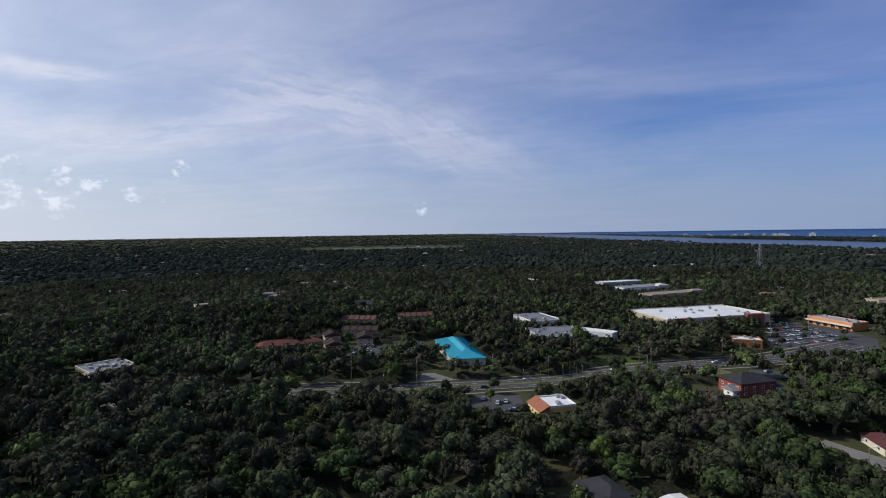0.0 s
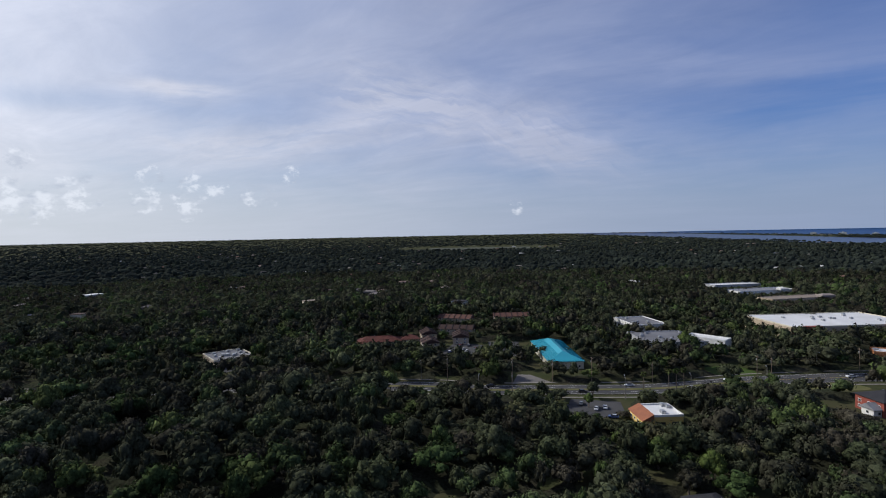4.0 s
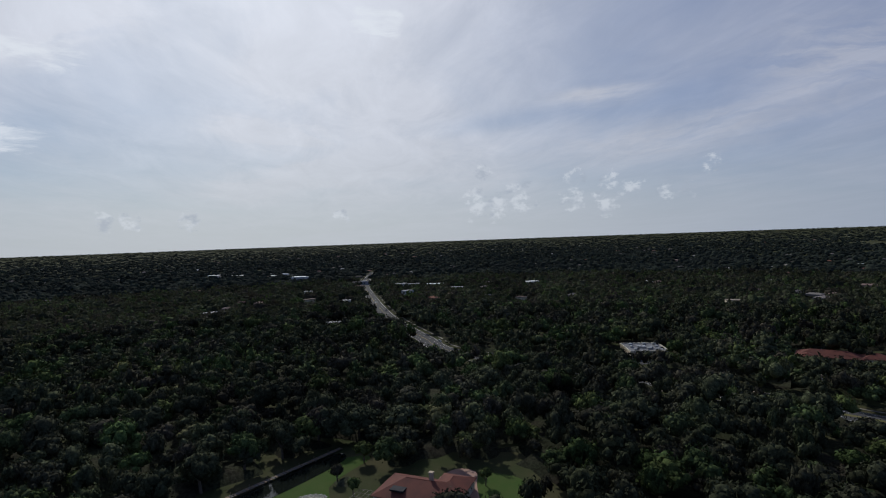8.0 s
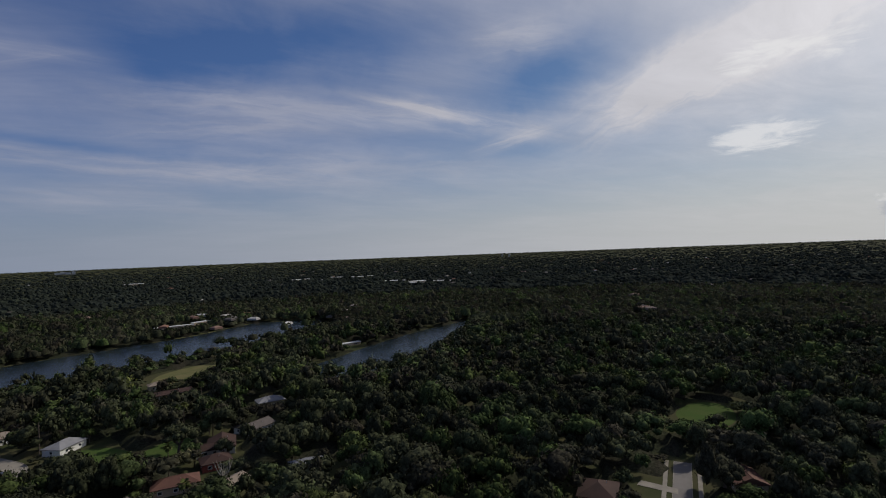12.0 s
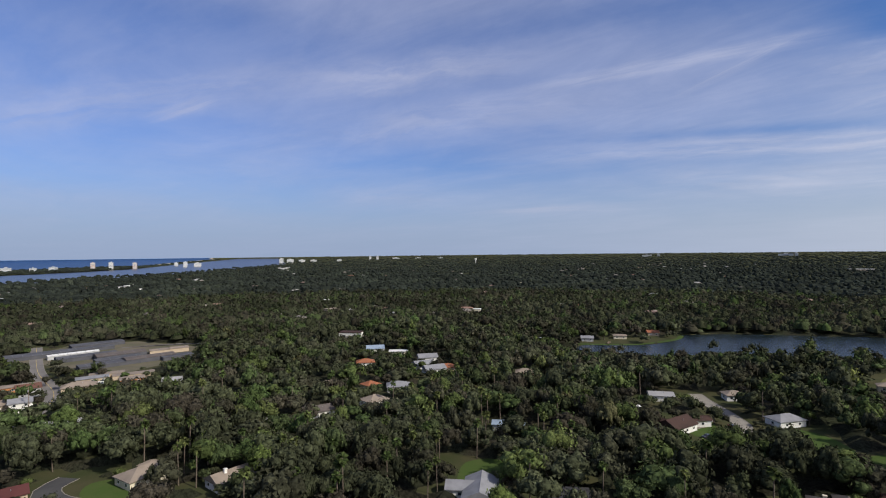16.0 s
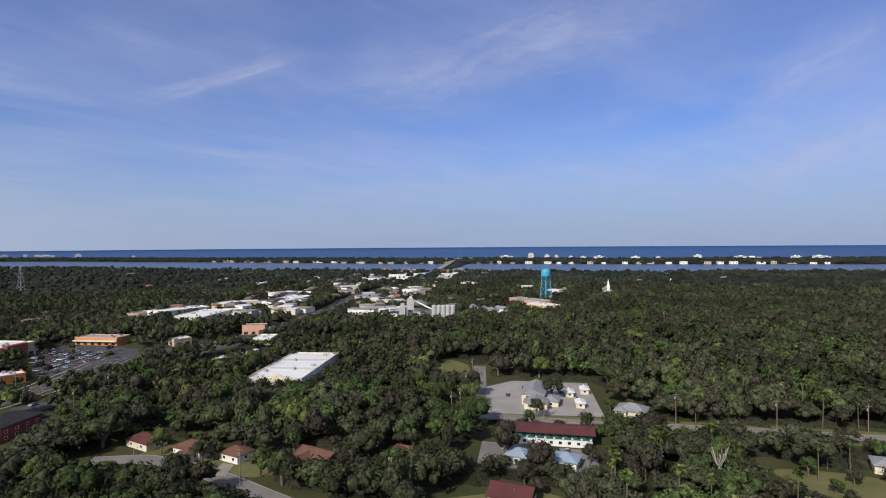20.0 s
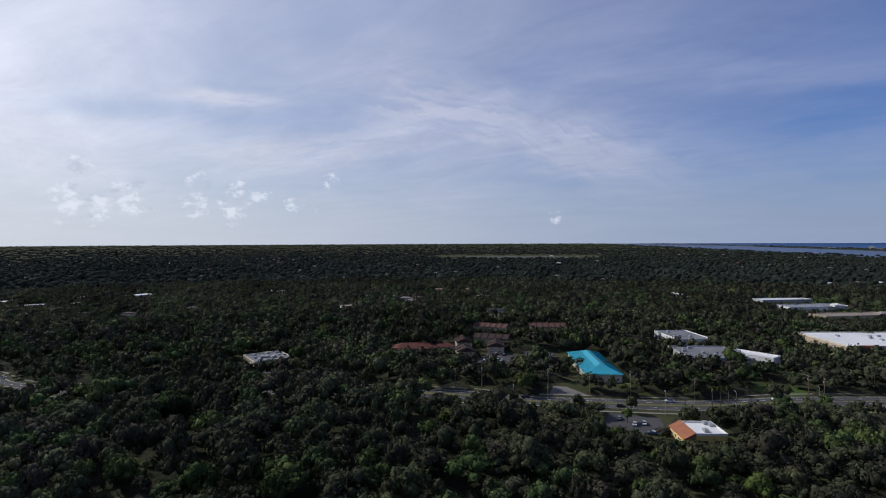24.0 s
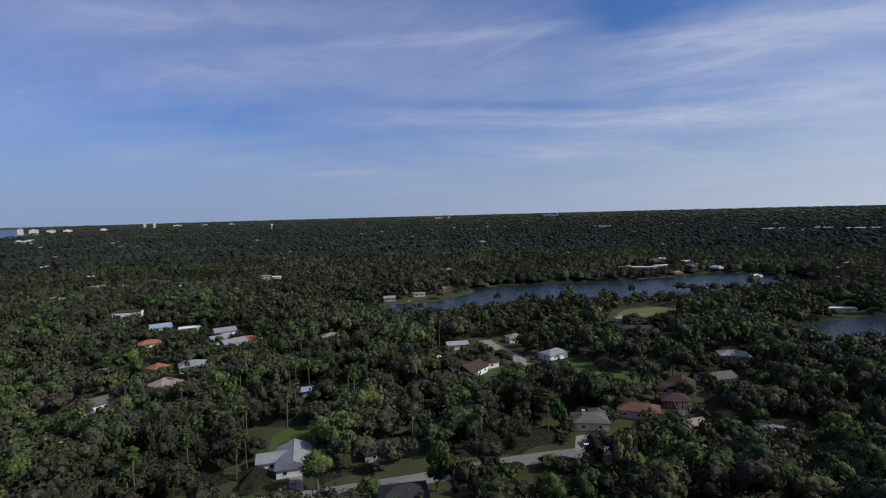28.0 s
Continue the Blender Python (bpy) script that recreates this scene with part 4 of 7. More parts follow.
house(12, -170, 10, 14, 10, roof_dark, wall_grey, "dark-roofed house deep in tree shade", HIP, hide=True)
house(5, -140, 5, 15, 10, roof_dark, wall_tan, "dark-roofed bungalow beside the lane", HIP)
house(-37, -140, -10, 10, 8, roof_brown, wall_tan, "small brown-roofed house beside a pale drive", HIP)
house(-138, -221, 10, 15, 10, roof_taupe, wall_white, "white house with grey-brown roof beside a lawn", G, wing=(4, -6, 7, 7))
house(-167, -254, -20, 16, 10, roof_grey, wall_cream, "cream house with pale grey roof under oaks", HIP)
house(-98, -173, 20, 10, 7, roof_tan, wall_tan, "small tan outbuilding with pale roof", G, garage=False)
house(-122, -163, -30, 14, 10, roof_grey, wall_grey, "grey house in the shade of moss-hung trees", HIP, hide=True)
house(99, -299, 35, 14, 9, roof_brown, wall_tan, "tan house with brown roof behind palms", HIP, hide=True)
house(158, -275, 40, 15, 9, roof_tan, wall_tan, "tan house half hidden by oaks", HIP, hide=True)
house(137, -228, 50, 15, 10, roof_taupe, wall_white, "white-gabled house with grey-brown roof", G, wing=(4, -5, 6, 6))
house(158, -383, 20, 16, 9, roof_white, wall_cream, "low cream house with flat pale roof", HIP, slope=0.08, garage=False)
STREET = "houses along the dead-end street"
house(-160, -65, 16, 15, 13, roof_brown, wall_tan, "tan house with brown hip roof", HIP, group=STREET)
house(-141, -60, 16, 15, 12, roof_brown, wall_cream, "cream house with dark brown gable roof", G, wing=(4, 5, 8, 8), group=STREET)
house(-124, -57, 16, 14, 11, roof_brown, wall_tan, "tan house with brown roof beside the street", HIP, group=STREET)
house(-165, -20, 16, 14, 12, roof_dark, wall_grey, "grey house with dark hip roof", HIP, group=STREET)
house(-149, -14, 16, 14, 12, roof_dark, wall_grey, "grey house with slate-dark hip roof", HIP, group=STREET)
house(-134, -10, 16, 15, 13, roof_dark, wall_tan, "tan house with dark grey gable roof", G, group=STREET)
house(-194, -29, 30, 14, 11, roof_red, wall_tan, "house with rusty orange-brown gable roof", G, group=STREET)
ROW = "red-roofed houses along the drive"
house(157, 183, 80, 16, 10, roof_maroon, wall_cream, "cream bungalow with dark red roof in shade", HIP, group=ROW, hide=True)
house(157, 158, 86, 16, 10, roof_red, wall_white, "white bungalow with red-brown shingle roof", HIP, wing=(-3, 6, 7, 7), group=ROW)
house(158, 139, 82, 11, 9, roof_red, wall_white, "small white bungalow with red-brown roof", HIP, group=ROW)
house(165, 108, 80, 17, 10, roof_red, wall_white, "white bungalow with rust-red roof", G, wing=(3, 6, 7, 7), group=ROW)
house(178, 78, 84, 15, 10, roof_red, wall_tan, "tan bungalow with red roof behind oaks", HIP, hide=True, group=ROW)
house(159, 34, 88, 15, 12, roof_maroon, wall_white, "low house with dark maroon gable roof", G)
house(190, 38, 84, 9, 9, roof_blue, wall_white, "small white cottage with blue metal roof", HIP, garage=False, must=True)
house(191, 21, 84, 10, 9, roof_blue, wall_white, "white cottage with pale blue hip roof", HIP, garage=False, must=True)
house(258, -2, 80, 15, 12, roof_grey, wall_cream, "cream house with faded grey hip roof", HIP, wing=(5, 5, 6, 6), must=True)
house(47, 151, -70, 18, 12, roof_dark, wall_tan, "house with dark shingled hip roof among trees", HIP)
house(66, 141, -70, 14, 9, roof_white, wall_white, "low building with white flat metal roof", G, slope=0.1, garage=False)
house(-116, 362, 20, 36, 16, roof_tile, wall_tan, "large house with dark red tile hip roof", HIP, wing=(-12, -10, 12, 13), garage=False, must=True)
house(-96, 372, 24, 16, 13, roof_tile, wall_tan, "red-tiled end house of a brick-toned group", HIP, garage=False, must=True)
FLATS = "brown-roofed flats"
for x, y, turn, long, roof, label in ((-74, 455, -10, 36, roof_red, "long row of flats with reddish roof"), (-26, 468, 12, 36, roof_red, "long row of flats with rusty roof"), (-65, 403, -3, 32, roof_brown, "long row of flats with dark brown roof"), (-84, 384, 110, 18, roof_brown, "pair of flats with steep brown roofs"), (-76, 352, 110, 17, roof_brown, "brown-roofed flats near the road"), (-58, 376, 100, 22, roof_brown, "brown-roofed flats beside the parked cars")):
    row = house(x, y, turn, long, 13, roof, wall_tan, label, G, 2, garage=False, group=FLATS, must=True)
    for k in range(int(long / 6) + 1):
        px = -long * 0.43 + k * long * 0.86 / int(long / 6)
        part("party_wall", Shape().add([(px - 0.15, -6.2, 5.0), (px + 0.15, -6.2, 5.0), (px + 0.15, 0, 8.1), (px - 0.15, 0, 8.1), (px + 0.15, 6.2, 5.0), (px - 0.15, 6.2, 5.0), (px - 0.15, -6.2, 5.55), (px + 0.15, -6.2, 5.55), (px + 0.15, 0, 8.35), (px - 0.15, 0, 8.35), (px + 0.15, 6.2, 5.55), (px - 0.15, 6.2, 5.55)],
                                       [(6, 7, 8, 9), (9, 8, 10, 11), (0, 6, 9, 3), (3, 9, 11, 5), (1, 2, 8, 7), (2, 4, 10, 8), (0, 1, 7, 6), (4, 5, 11, 10)]), roof_dark, row, "dark wall dividing the roof")


# large villa with red tiles, roof light and screened pool
villa = thing("villa", -134, 84, 32, "large villa with red clay tile roof and screened pool", "house")
block(villa, Matrix(), 23, 15, 3.4, HIP, roof_tile, wall_cream, 1, slope=0.4)
block(villa, pose(9, 6, 0, 0, 0, 90), 13, 10, 3.3, HIP, roof_tile, wall_cream, 1, slope=0.4)
part("courtyard_screen", Shape().box(-6.5, -6.2, 5.0, -2.0, -2.4, 5.5), roof_dark, villa, "dark mesh panel let into the roof")
part("chimney", Shape().box(-0.6, -0.5, 4, 0.6, 0.5, 8.6).box(-0.75, -0.65, 8.6, 0.75, 0.65, 8.9), wall_tan, villa, m=pose(4, 1.5, 0))
bronze_frame = surface("bronze_frame", (0.16, 0.135, 0.115), (0.11, 0.095, 0.085), 0.5, 0.5)
cage = thing("pool_cage", -139, 68.5, 32, "bronze-framed screen enclosure over a pool", "pool enclosure")
for i in range(8):
    part("rib", Shape().box(-5.5 + i * 1.57, -6, 0, -5.42 + i * 1.57, -5.9, 3).box(-5.5 + i * 1.57, 5.9, 0, -5.42 + i * 1.57, 6, 3).box(-5.5 + i * 1.57, -6, 3, -5.42 + i * 1.57, 6, 3.1), bronze_frame, cage)
for i in range(6):
    part("purlin", Shape().box(-5.5, -6 + i * 2.39, 3.1, 5.6, -5.9 + i * 2.39, 3.18), bronze_frame, cage)
part("pool", Shape().box(-3.5, -4.5, 0.05, 3.5, 4.5, 0.2), surface("pool_dark", (0.05, 0.08, 0.10), (0.07, 0.10, 0.12), 0.4, 0.15), cage)
part("deck", Shape().box(-5.6, -6.1, 0.02, 5.6, 6.1, 0.12), concrete, cage)
for x, y, r in ((-139, 82, 18), (-141, 65, 12), (-130, 94, 10)):
    CLEAR.append((x, y, r))
    must_see(x, y, 1.0, r * 0.6)
gazebo = thing("gazebo", -139, 35, 10, "small garden hut with brown shingle roof", "gazebo")
part("roof", roof_shape(4, 4, 2.4, HIP)[0], roof_brown, gazebo)
for x in (-1.8, 1.8):
    for y in (-1.8, 1.8):
        part("post", Shape().box(x - 0.1, y - 0.1, 0, x + 0.1, y + 0.1, 2.4), trim_white, gazebo)
patio = thing("patio_roof", -143, -3, 16, "white flat patio roof on thin posts", "patio roof")
part("panel", Shape().box(-2.2, -3, 2.5, 2.2, 3, 2.62), roof_white, patio)
for x in (-2, 2):
    for y in (-2.8, 2.8):
        part("post", Shape().box(x - 0.06, y - 0.06, 0, x + 0.06, y + 0.06, 2.5), trim_white, patio)
pool = thing("pool", -14, -282, 0, "round blue garden pool", "pool")
part("wall", Shape().turned([(2.6, 0), (2.7, 0.1), (2.7, 1.1), (2.45, 1.15)], 20), trim_white, pool)
part("water", Shape().turned([(2.44, 0.9), (2.44, 1.05)], 20), pool_blue, pool)
CLEAR.append((-14, -282, 5))
SEE.append((-14, -282, 1.0, 3))

# ---- shops, works and warehouses ----
UNIT = Shape().box(-1.2, -0.9, 0, 1.2, 0.9, 1.1).box(-1.0, -0.7, 1.1, 1.0, 0.7, 1.25).mesh("rooftop_unit", steel)
SHOPFRONT = Shape().box(-1.7, -0.04, 0.3, 1.7, 0.04, 2.7).mesh("shop_window", pane_dark)


def flat_building(name, x, y, turn, length, width, h, roof, wall, label, category, units=4, fronts="s", band=None, group="", seen=None, glass=6.0):
    """A flat-roofed building: walls, parapet, roof skin, rooftop units and glazing."""
    ob = thing(name, x, y, turn, label, category, group)
    a, b = length / 2, width / 2
    part("wall", Shape().box(-a, -b, 0, a, b, h), wall, ob)
    part("roof", Shape().box(-a + 0.3, -b + 0.3, h, a - 0.3, b - 0.3, h + 0.12), roof, ob)
    part("parapet", Shape().box(-a - 0.1, -b - 0.1, h - 0.2, a + 0.1, -b + 0.3, h + 0.7).box(-a - 0.1, b - 0.3, h - 0.2, a + 0.1, b + 0.1, h + 0.7).box(-a - 0.1, -b + 0.3, h - 0.2, -a + 0.3, b - 0.3, h + 0.7).box(a - 0.3, -b + 0.3, h - 0.2, a + 0.1, b - 0.3, h + 0.7), band or wall, ob)
    rnd = random.Random(int(abs(x * 7 + y)))
    for _ in range(units):
        part("rooftop_unit", UNIT, None, ob, m=pose(rnd.uniform(-0.8, 0.8) * a, rnd.uniform(-0.75, 0.75) * b, h + 0.12, 0, 0, rnd.choice((0, 90))))
    for side in fronts:
        run, off, spin = (length, b, 180) if side in "sn" else (width, a, 90)
        n = max(1, int(run / glass))
        for i in range(n):
            p = (i + 0.5) / n * run - run / 2
            px, py, sp = (p, -b, 180) if side == "s" else (p, b, 0) if side == "n" else (-a, p, 90) if side == "w" else (a, p, -90)
            part("shop_window", SHOPFRONT, None, ob, m=pose(px, py, 0, 0, 0, sp))
    c, s = math.cos(radians(turn)), math.sin(radians(turn))
    steps = max(1, int(length / width + 0.5))
    for i in range(steps):
        t = ((i + 0.5) / steps - 0.5) * length
        CLEAR.append((x + c * t, y + s * t, width * 0.56 + 2))
        must_see(x + c * t, y + s * t, (h * 0.5 if seen is None else seen), length / steps * 0.5)
    return ob


teal = thing("office_building", 9, 335, 101, "long office with bright teal metal hip roof", "office")
block(teal, Matrix(), 58, 20, 4.4, HIP, roof_teal, wall_cream, 1, slope=0.36, roof_label="bright teal standing-seam metal roof")
for i in range(40):
    x = -27 + i * 1.38
    for side in (-1, 1):
        up = 0.36 * min(7.4, 29.6 - abs(x) - 0.2)
        y0, y1 = side * 10.62, side * (10.62 - up / 0.36)
        part("rib", Shape().add([(x, y0, 4.62), (x + 0.1, y0, 4.62), (x + 0.1, y1, 4.62 + up), (x, y1, 4.62 + up), (x, y0, 4.76), (x + 0.1, y0, 4.76), (x + 0.1, y1, 4.76 + up), (x, y1, 4.76 + up)], [(4, 5, 6, 7), (0, 1, 5, 4), (1, 2, 6, 5), (3, 0, 4, 7)]), roof_teal, teal)
for i in range(14):
    part("column", Shape().box(-27 + i * 4.1, 9.7, 0, -26.6 + i * 4.1, 10.2, 4.4), wall_white, teal)
for x, y in ((14, 312), (2, 355)):
    CLEAR.append((x, y, 17))
    must_see(x, y, 2.2, 14)

must_see(38, 223, 0.5, 7)
rest = flat_building("restaurant", 48.5, 225.5, 12, 12, 14, 5, roof_white, wall_yellow, "yellow restaurant with orange tile eave and white roof", "restaurant", 3, "sw", wall_white, seen=0.5)
part("tile_eave", Shape().add([(-11.0, -7.6, 3.4), (-11.0, 7.6, 3.4), (-6.1, 7.6, 6.0), (-6.1, -7.6, 6.0), (-6.1, -7.6, 3.4), (-6.1, 7.6, 3.4)], [(0, 3, 2, 1), (0, 4, 3), (1, 2, 5), (4, 5, 2, 3), (0, 1, 5, 4)]), roof_orange, rest, "sloping orange tile roof")
part("dining_room", Shape().box(-10.3, -7.1, 0, -6.1, 7.1, 3.4), wall_yellow, rest, "bright yellow dining room wall")
for i in range(4):
    window_on(rest, pose(-10.32, -5 + i * 3.4, 1.0, 0, 0, 90))
window_on(rest, pose(-8.2, -7.12, 1.0, 0, 0, 180))
flat_building("office_block", 79, 440, 18, 26, 38, 6, roof_cloth, wall_white, "white flat-roofed building with gravel roof", "building", 5, "sw", trim_white)
flat_building("office_block", 84, 376, 10, 40, 38, 6, roof_cloth, wall_grey, "grey flat-roofed workshop with gravel roof", "building", 8, "s")
flat_building("office_block", 110, 372, -40, 26, 10, 7, roof_white, wall_white, "white-parapeted wing of a workshop", "building", 1, "s", trim_white)
big = flat_building("supermarket", 214, 438, 13, 95, 54, 9, roof_white, wall_tan, "huge supermarket with white roof and tan front", "supermarket", 14, "s", wall_cream)
part("entrance", Shape().box(22, -31, 0, 38, -27, 10.5), brick_red, big, "brick-red entrance porch")
part("entrance", Shape().box(-40, -30, 0, -28, -27, 10), brick_red, big, "brick-red entrance porch")
strip_mall = flat_building("shop_row", 312, 411, -78, 38, 15, 6, gravel_roof, wall_orange, "row of shops with orange front and pale band", "shops", 5, "sw", stucco_pink)
part("canopy", Shape().box(-19.5, -9.5, 3.3, 19.5, -7.5, 4.2), wall_cream, strip_mall, "cream canopy over the shop fronts")
flat_building("diner", 203, 348, -20, 17, 13, 5, roof_white, wall_orange, "small diner with orange walls and white roof", "restaurant", 3, "sw")
brickb = thing("brick_office", 147, 251, 14, "two-storey red brick office with dark hip roof", "office")
block(brickb, Matrix(), 20, 14, 6.2, HIP, roof_dark, brick_red, 2, slope=0.4)
block(brickb, pose(-11, -3, 0), 5, 6, 3.0, G, roof_grey, wall_white, 1, slope=0.6, roof_label="small white-gabled porch")
block(brickb, pose(12, -3, 0), 6, 6, 3.2, HIP, roof_dark, wall_white, 1)
for x, y in ((132, 245), (140, 249), (156, 253)):
    CLEAR.append((x, y, 15))
    must_see(x, y, 0.6, 9)
ware = flat_building("warehouse", 267, 189, 14, 66, 31, 8, roof_white, wall_white, "large white warehouse with plain white roof", "warehouse", 5, "", wall_cream, seen=4)
part("gable_front", Shape().add([(-34.4, -12, 0), (-33.1, -12, 0), (-33.1, 8, 0), (-34.4, 8, 0), (-34.4, -12, 7), (-33.1, -12, 7), (-33.1, 8, 7), (-34.4, 8, 7), (-34.4, -2, 10.6), (-33.1, -2, 10.6)], [(0, 1, 5, 4), (3, 0, 4, 8, 7), (2, 3, 7, 6), (1, 2, 6, 9, 5), (4, 5, 9, 8), (6, 7, 8, 9)]), wall_cream, ware, "cream stepped gable front")
for i in range(3):
    part("roller_door", Shape().box(-34.6, -11 + i * 7, 0.1, -34.4, -7.5 + i * 7, 4.2), wall_grey, ware)
part("roof_step", Shape().box(-12, -15, 8.1, -11, 15, 8.9).box(10, -15, 8.1, 11, 15, 8.9), wall_grey, ware)
flat_building("warehouse", 467, 492, -14, 60, 26, 8, roof_white, wall_white, "long low white-roofed warehouse", "warehouse", 5, "", seen=7)
flat_building("warehouse", 440, 432, 15, 68, 36, 8, roof_white, wall_cream, "broad cream warehouse with white roof", "warehouse", 8, "s", seen=7)
flat_building("warehouse", 604, 440, 8, 84, 34, 8, roof_white, wall_white, "very broad white-roofed warehouse", "warehouse", 8, "", seen=7)
flat_building("warehouse", 528, 478, 5, 34, 18, 9, roof_white, wall_cream, "cream warehouse with raised white roof", "warehouse", 3, "", seen=6)
flat_building("warehouse", 245, 728, 20, 66, 20, 7, roof_white, wall_grey, "long grey shed with pale roof", "warehouse", 0, "", seen=4)
flat_building("warehouse", 252, 662, 22, 74, 24, 7, roof_grey, wall_white, "long shed with light grey roof", "warehouse", 0, "", seen=4)
flat_building("warehouse", 262, 600, 22, 74, 22, 6, roof_tan, wall_tan, "long low shed with brownish roof", "warehouse", 0, "", seen=4)
flat_building("shop", 329, 346, -20, 14, 11, 5, roof_white, wall_tan, "small tan shop with white roof", "shop", 2, "sw")
flat_building("office_block", 391, 322, -65, 20, 11, 8, roof_grey, stucco_pink, "pink two-storey office with flat roof", "office", 3, "sw")
flat_building("shop", 357, 283, 20, 18, 15, 5, roof_white, wall_white, "plain white shop with white roof", "shop", 2, "s")
flat_building("shop", 440, 520, 10, 26, 16, 6, roof_tan, wall_tan, "brown-roofed store beside the woods", "shop", 2, "")
flat_building("clinic", -197, 300, -40, 25, 24, 5, roof_cloth, wall_tan, "low tan building with cluttered grey flat roof", "building", 14, "se", wall_cream)
tents = thing("boat_shelter", 307, 269, -12, "row of white shrink-wrapped humps in a yard", "storage yard")
for i in range(6):
    part("cover", Shape().turned([(2.9, 0), (3.0, 1.2), (2.3, 2.6), (1.0, 3.4), (0.2, 3.6)], 10), roof_white, tents, m=pose(-18 + i * 7, (i % 2) * 2.5 - 1, 0) @ Matrix.Diagonal((1.3, 0.55, 0.62, 1)))
for i in range(4):
    CLEAR.append((292 + i * 11, 272 - i * 2.5, 9))
    SEE.append((292 + i * 11, 272 - i * 2.5, 1.0, 8))

motel = thing("motel", 212, 31, -82, "long two-storey motel with maroon roof and white walls", "motel")
part("wall", Shape().box(-17.5, -4.5, 0, 17.5, 4.5, 5.4), wall_white, motel)
part("roof", roof_shape(35, 10, 5.4, G, 1.2, 0.24)[0], roof_maroon, motel, "long sloping maroon roof")
part("band", Shape().box(-17.6, -4.8, 3.0, 17.6, -4.5, 5.3), green_band, motel, "dark green upper gallery wall")
for i in range(10):
    x = -15.8 + i * 3.5
    part("pane", PANE, None, motel, m=pose(x, -4.53, 0.9, 0, 0, 180))
    part("pane", PANE, None, motel, m=pose(x, -4.84, 3.6, 0, 0, 180))
    part("air_conditioner", Shape().box(x + 0.8, -5.1, 3.2, x + 1.5, -4.8, 3.65), trim_white, motel)
for y in (16, 31, 46):
    CLEAR.append((212, y, 11))
    must_see(208, y, 1.2, 5)
lot_house = thing("house", 264, 45, 4, "rambling pale house with weathered grey gable roof", "house")
block(lot_house, pose(4, 0, 0), 20, 11, 5.2, G, roof_grey, wall_cream, 2)
block(lot_house, pose(-9, -2, 0), 9, 11, 3.2, G, roof_grey, wall_cream, 1)
block(lot_house, pose(-2, -9, 0), 10, 7, 2.8, HIP, roof_grey, wall_cream, 1)
CLEAR += [(262, 45, 14)]
must_see(258, 45, 1.5, 8)
for x, y in ((279, 29), (287, 22), (262, 22)):
    shed = thing("shed", x, y, 10, "small cream shed with white gable roof", "shed", "sheds in the car park")
    block(shed, Matrix(), 5, 4, 2.6, G, roof_white, wall_cream, 1)

# glasshouses and sheds of a nursery
nursery_soil = surface("nursery_soil", (0.15, 0.125, 0.09), (0.085, 0.085, 0.05), 0.05, 0.95, fine_scale=0.6)
shade_cloth = surface("shade_cloth", (0.062, 0.064, 0.074), (0.10, 0.10, 0.11), 0.12, 0.9, fine_scale=1.5)
for i, (x, y, l, w) in enumerate(((436, -352, 40, 16), (433, -300, 44, 18), (407, -308, 34, 7), (422, -330, 40, 12), (390, -306, 40, 14), (370, -318, 34, 16), (348, -290, 38, 13), (356, -304, 30, 12), (336, -314, 34, 14), (322, -326, 22, 12), (352, -340, 16, 11), (343, -350, 14, 11), (300, -268, 24, 9), (316, -262, 20, 8))):
    white = i == 2
    gh = thing("greenhouse", x, y, 62 if i < 10 else 50, "long white metal-roofed packing shed" if white else "long greenhouse with grey shade-cloth roof" if i < 10 else "low nursery shed with tan flat roof", "greenhouse", "nursery greenhouses")
    h = 2.4 + (i % 3) * 0.35
    part("wall", Shape().box(-l / 2, -w / 2, 0, l / 2, w / 2, h), wall_tan if i > 9 else wall_grey if white else shade_cloth, gh)
    part("roof", roof_shape(l, w, h, G, 0.2, 0.05 + 0.05 * (i % 3))[0], roof_white if white else roof_tan if i > 9 else (shade_cloth, shade_cloth, roof_taupe)[i % 3], gh)
    for k in range(int(l / 6)):
        x0 = -l / 2 + (k + 0.5) * 6
        up = h + 0.3 + (w / 2 + 0.2) * (0.05 + 0.05 * (i % 3))
        part("hoop", Shape().add([(x0 - 0.1, -w / 2, h + 0.26), (x0 + 0.1, -w / 2, h + 0.26), (x0 + 0.1, 0, up), (x0 - 0.1, 0, up), (x0 + 0.1, w / 2, h + 0.26), (x0 - 0.1, w / 2, h + 0.26)], [(0, 1, 2, 3), (3, 2, 4, 5)]), roof_cloth, gh)
    for t in (-0.35, 0, 0.35):
        CLEAR.append((x + l * t * 0.5, y + l * t * 0.86, w * 0.5 + 3))
        SEE.append((x + l * t * 0.5, y + l * t * 0.86, 1.4, l * 0.2))
for i in range(7):
    bed = [(404 - i * 5, -348 - i * 5), (378 - i * 5, -366 - i * 3), (380 - i * 5, -368.5 - i * 3), (406 - i * 5, -350.5 - i * 5)]
    sheet("nursery_bed", bed, 0.10, old_asphalt, "strip of pale ground cloth between potted plants", "ground")
sheet("nursery_ground", [(316, -272), (440, -282), (462, -350), (420, -380), (344, -372), (310, -318)], 0.06, nursery_soil, "bare sandy nursery ground between greenhouses", "ground")
open_area([(316, -272), (440, -282), (462, -350), (420, -380), (344, -372), (310, -318)], margin=0)

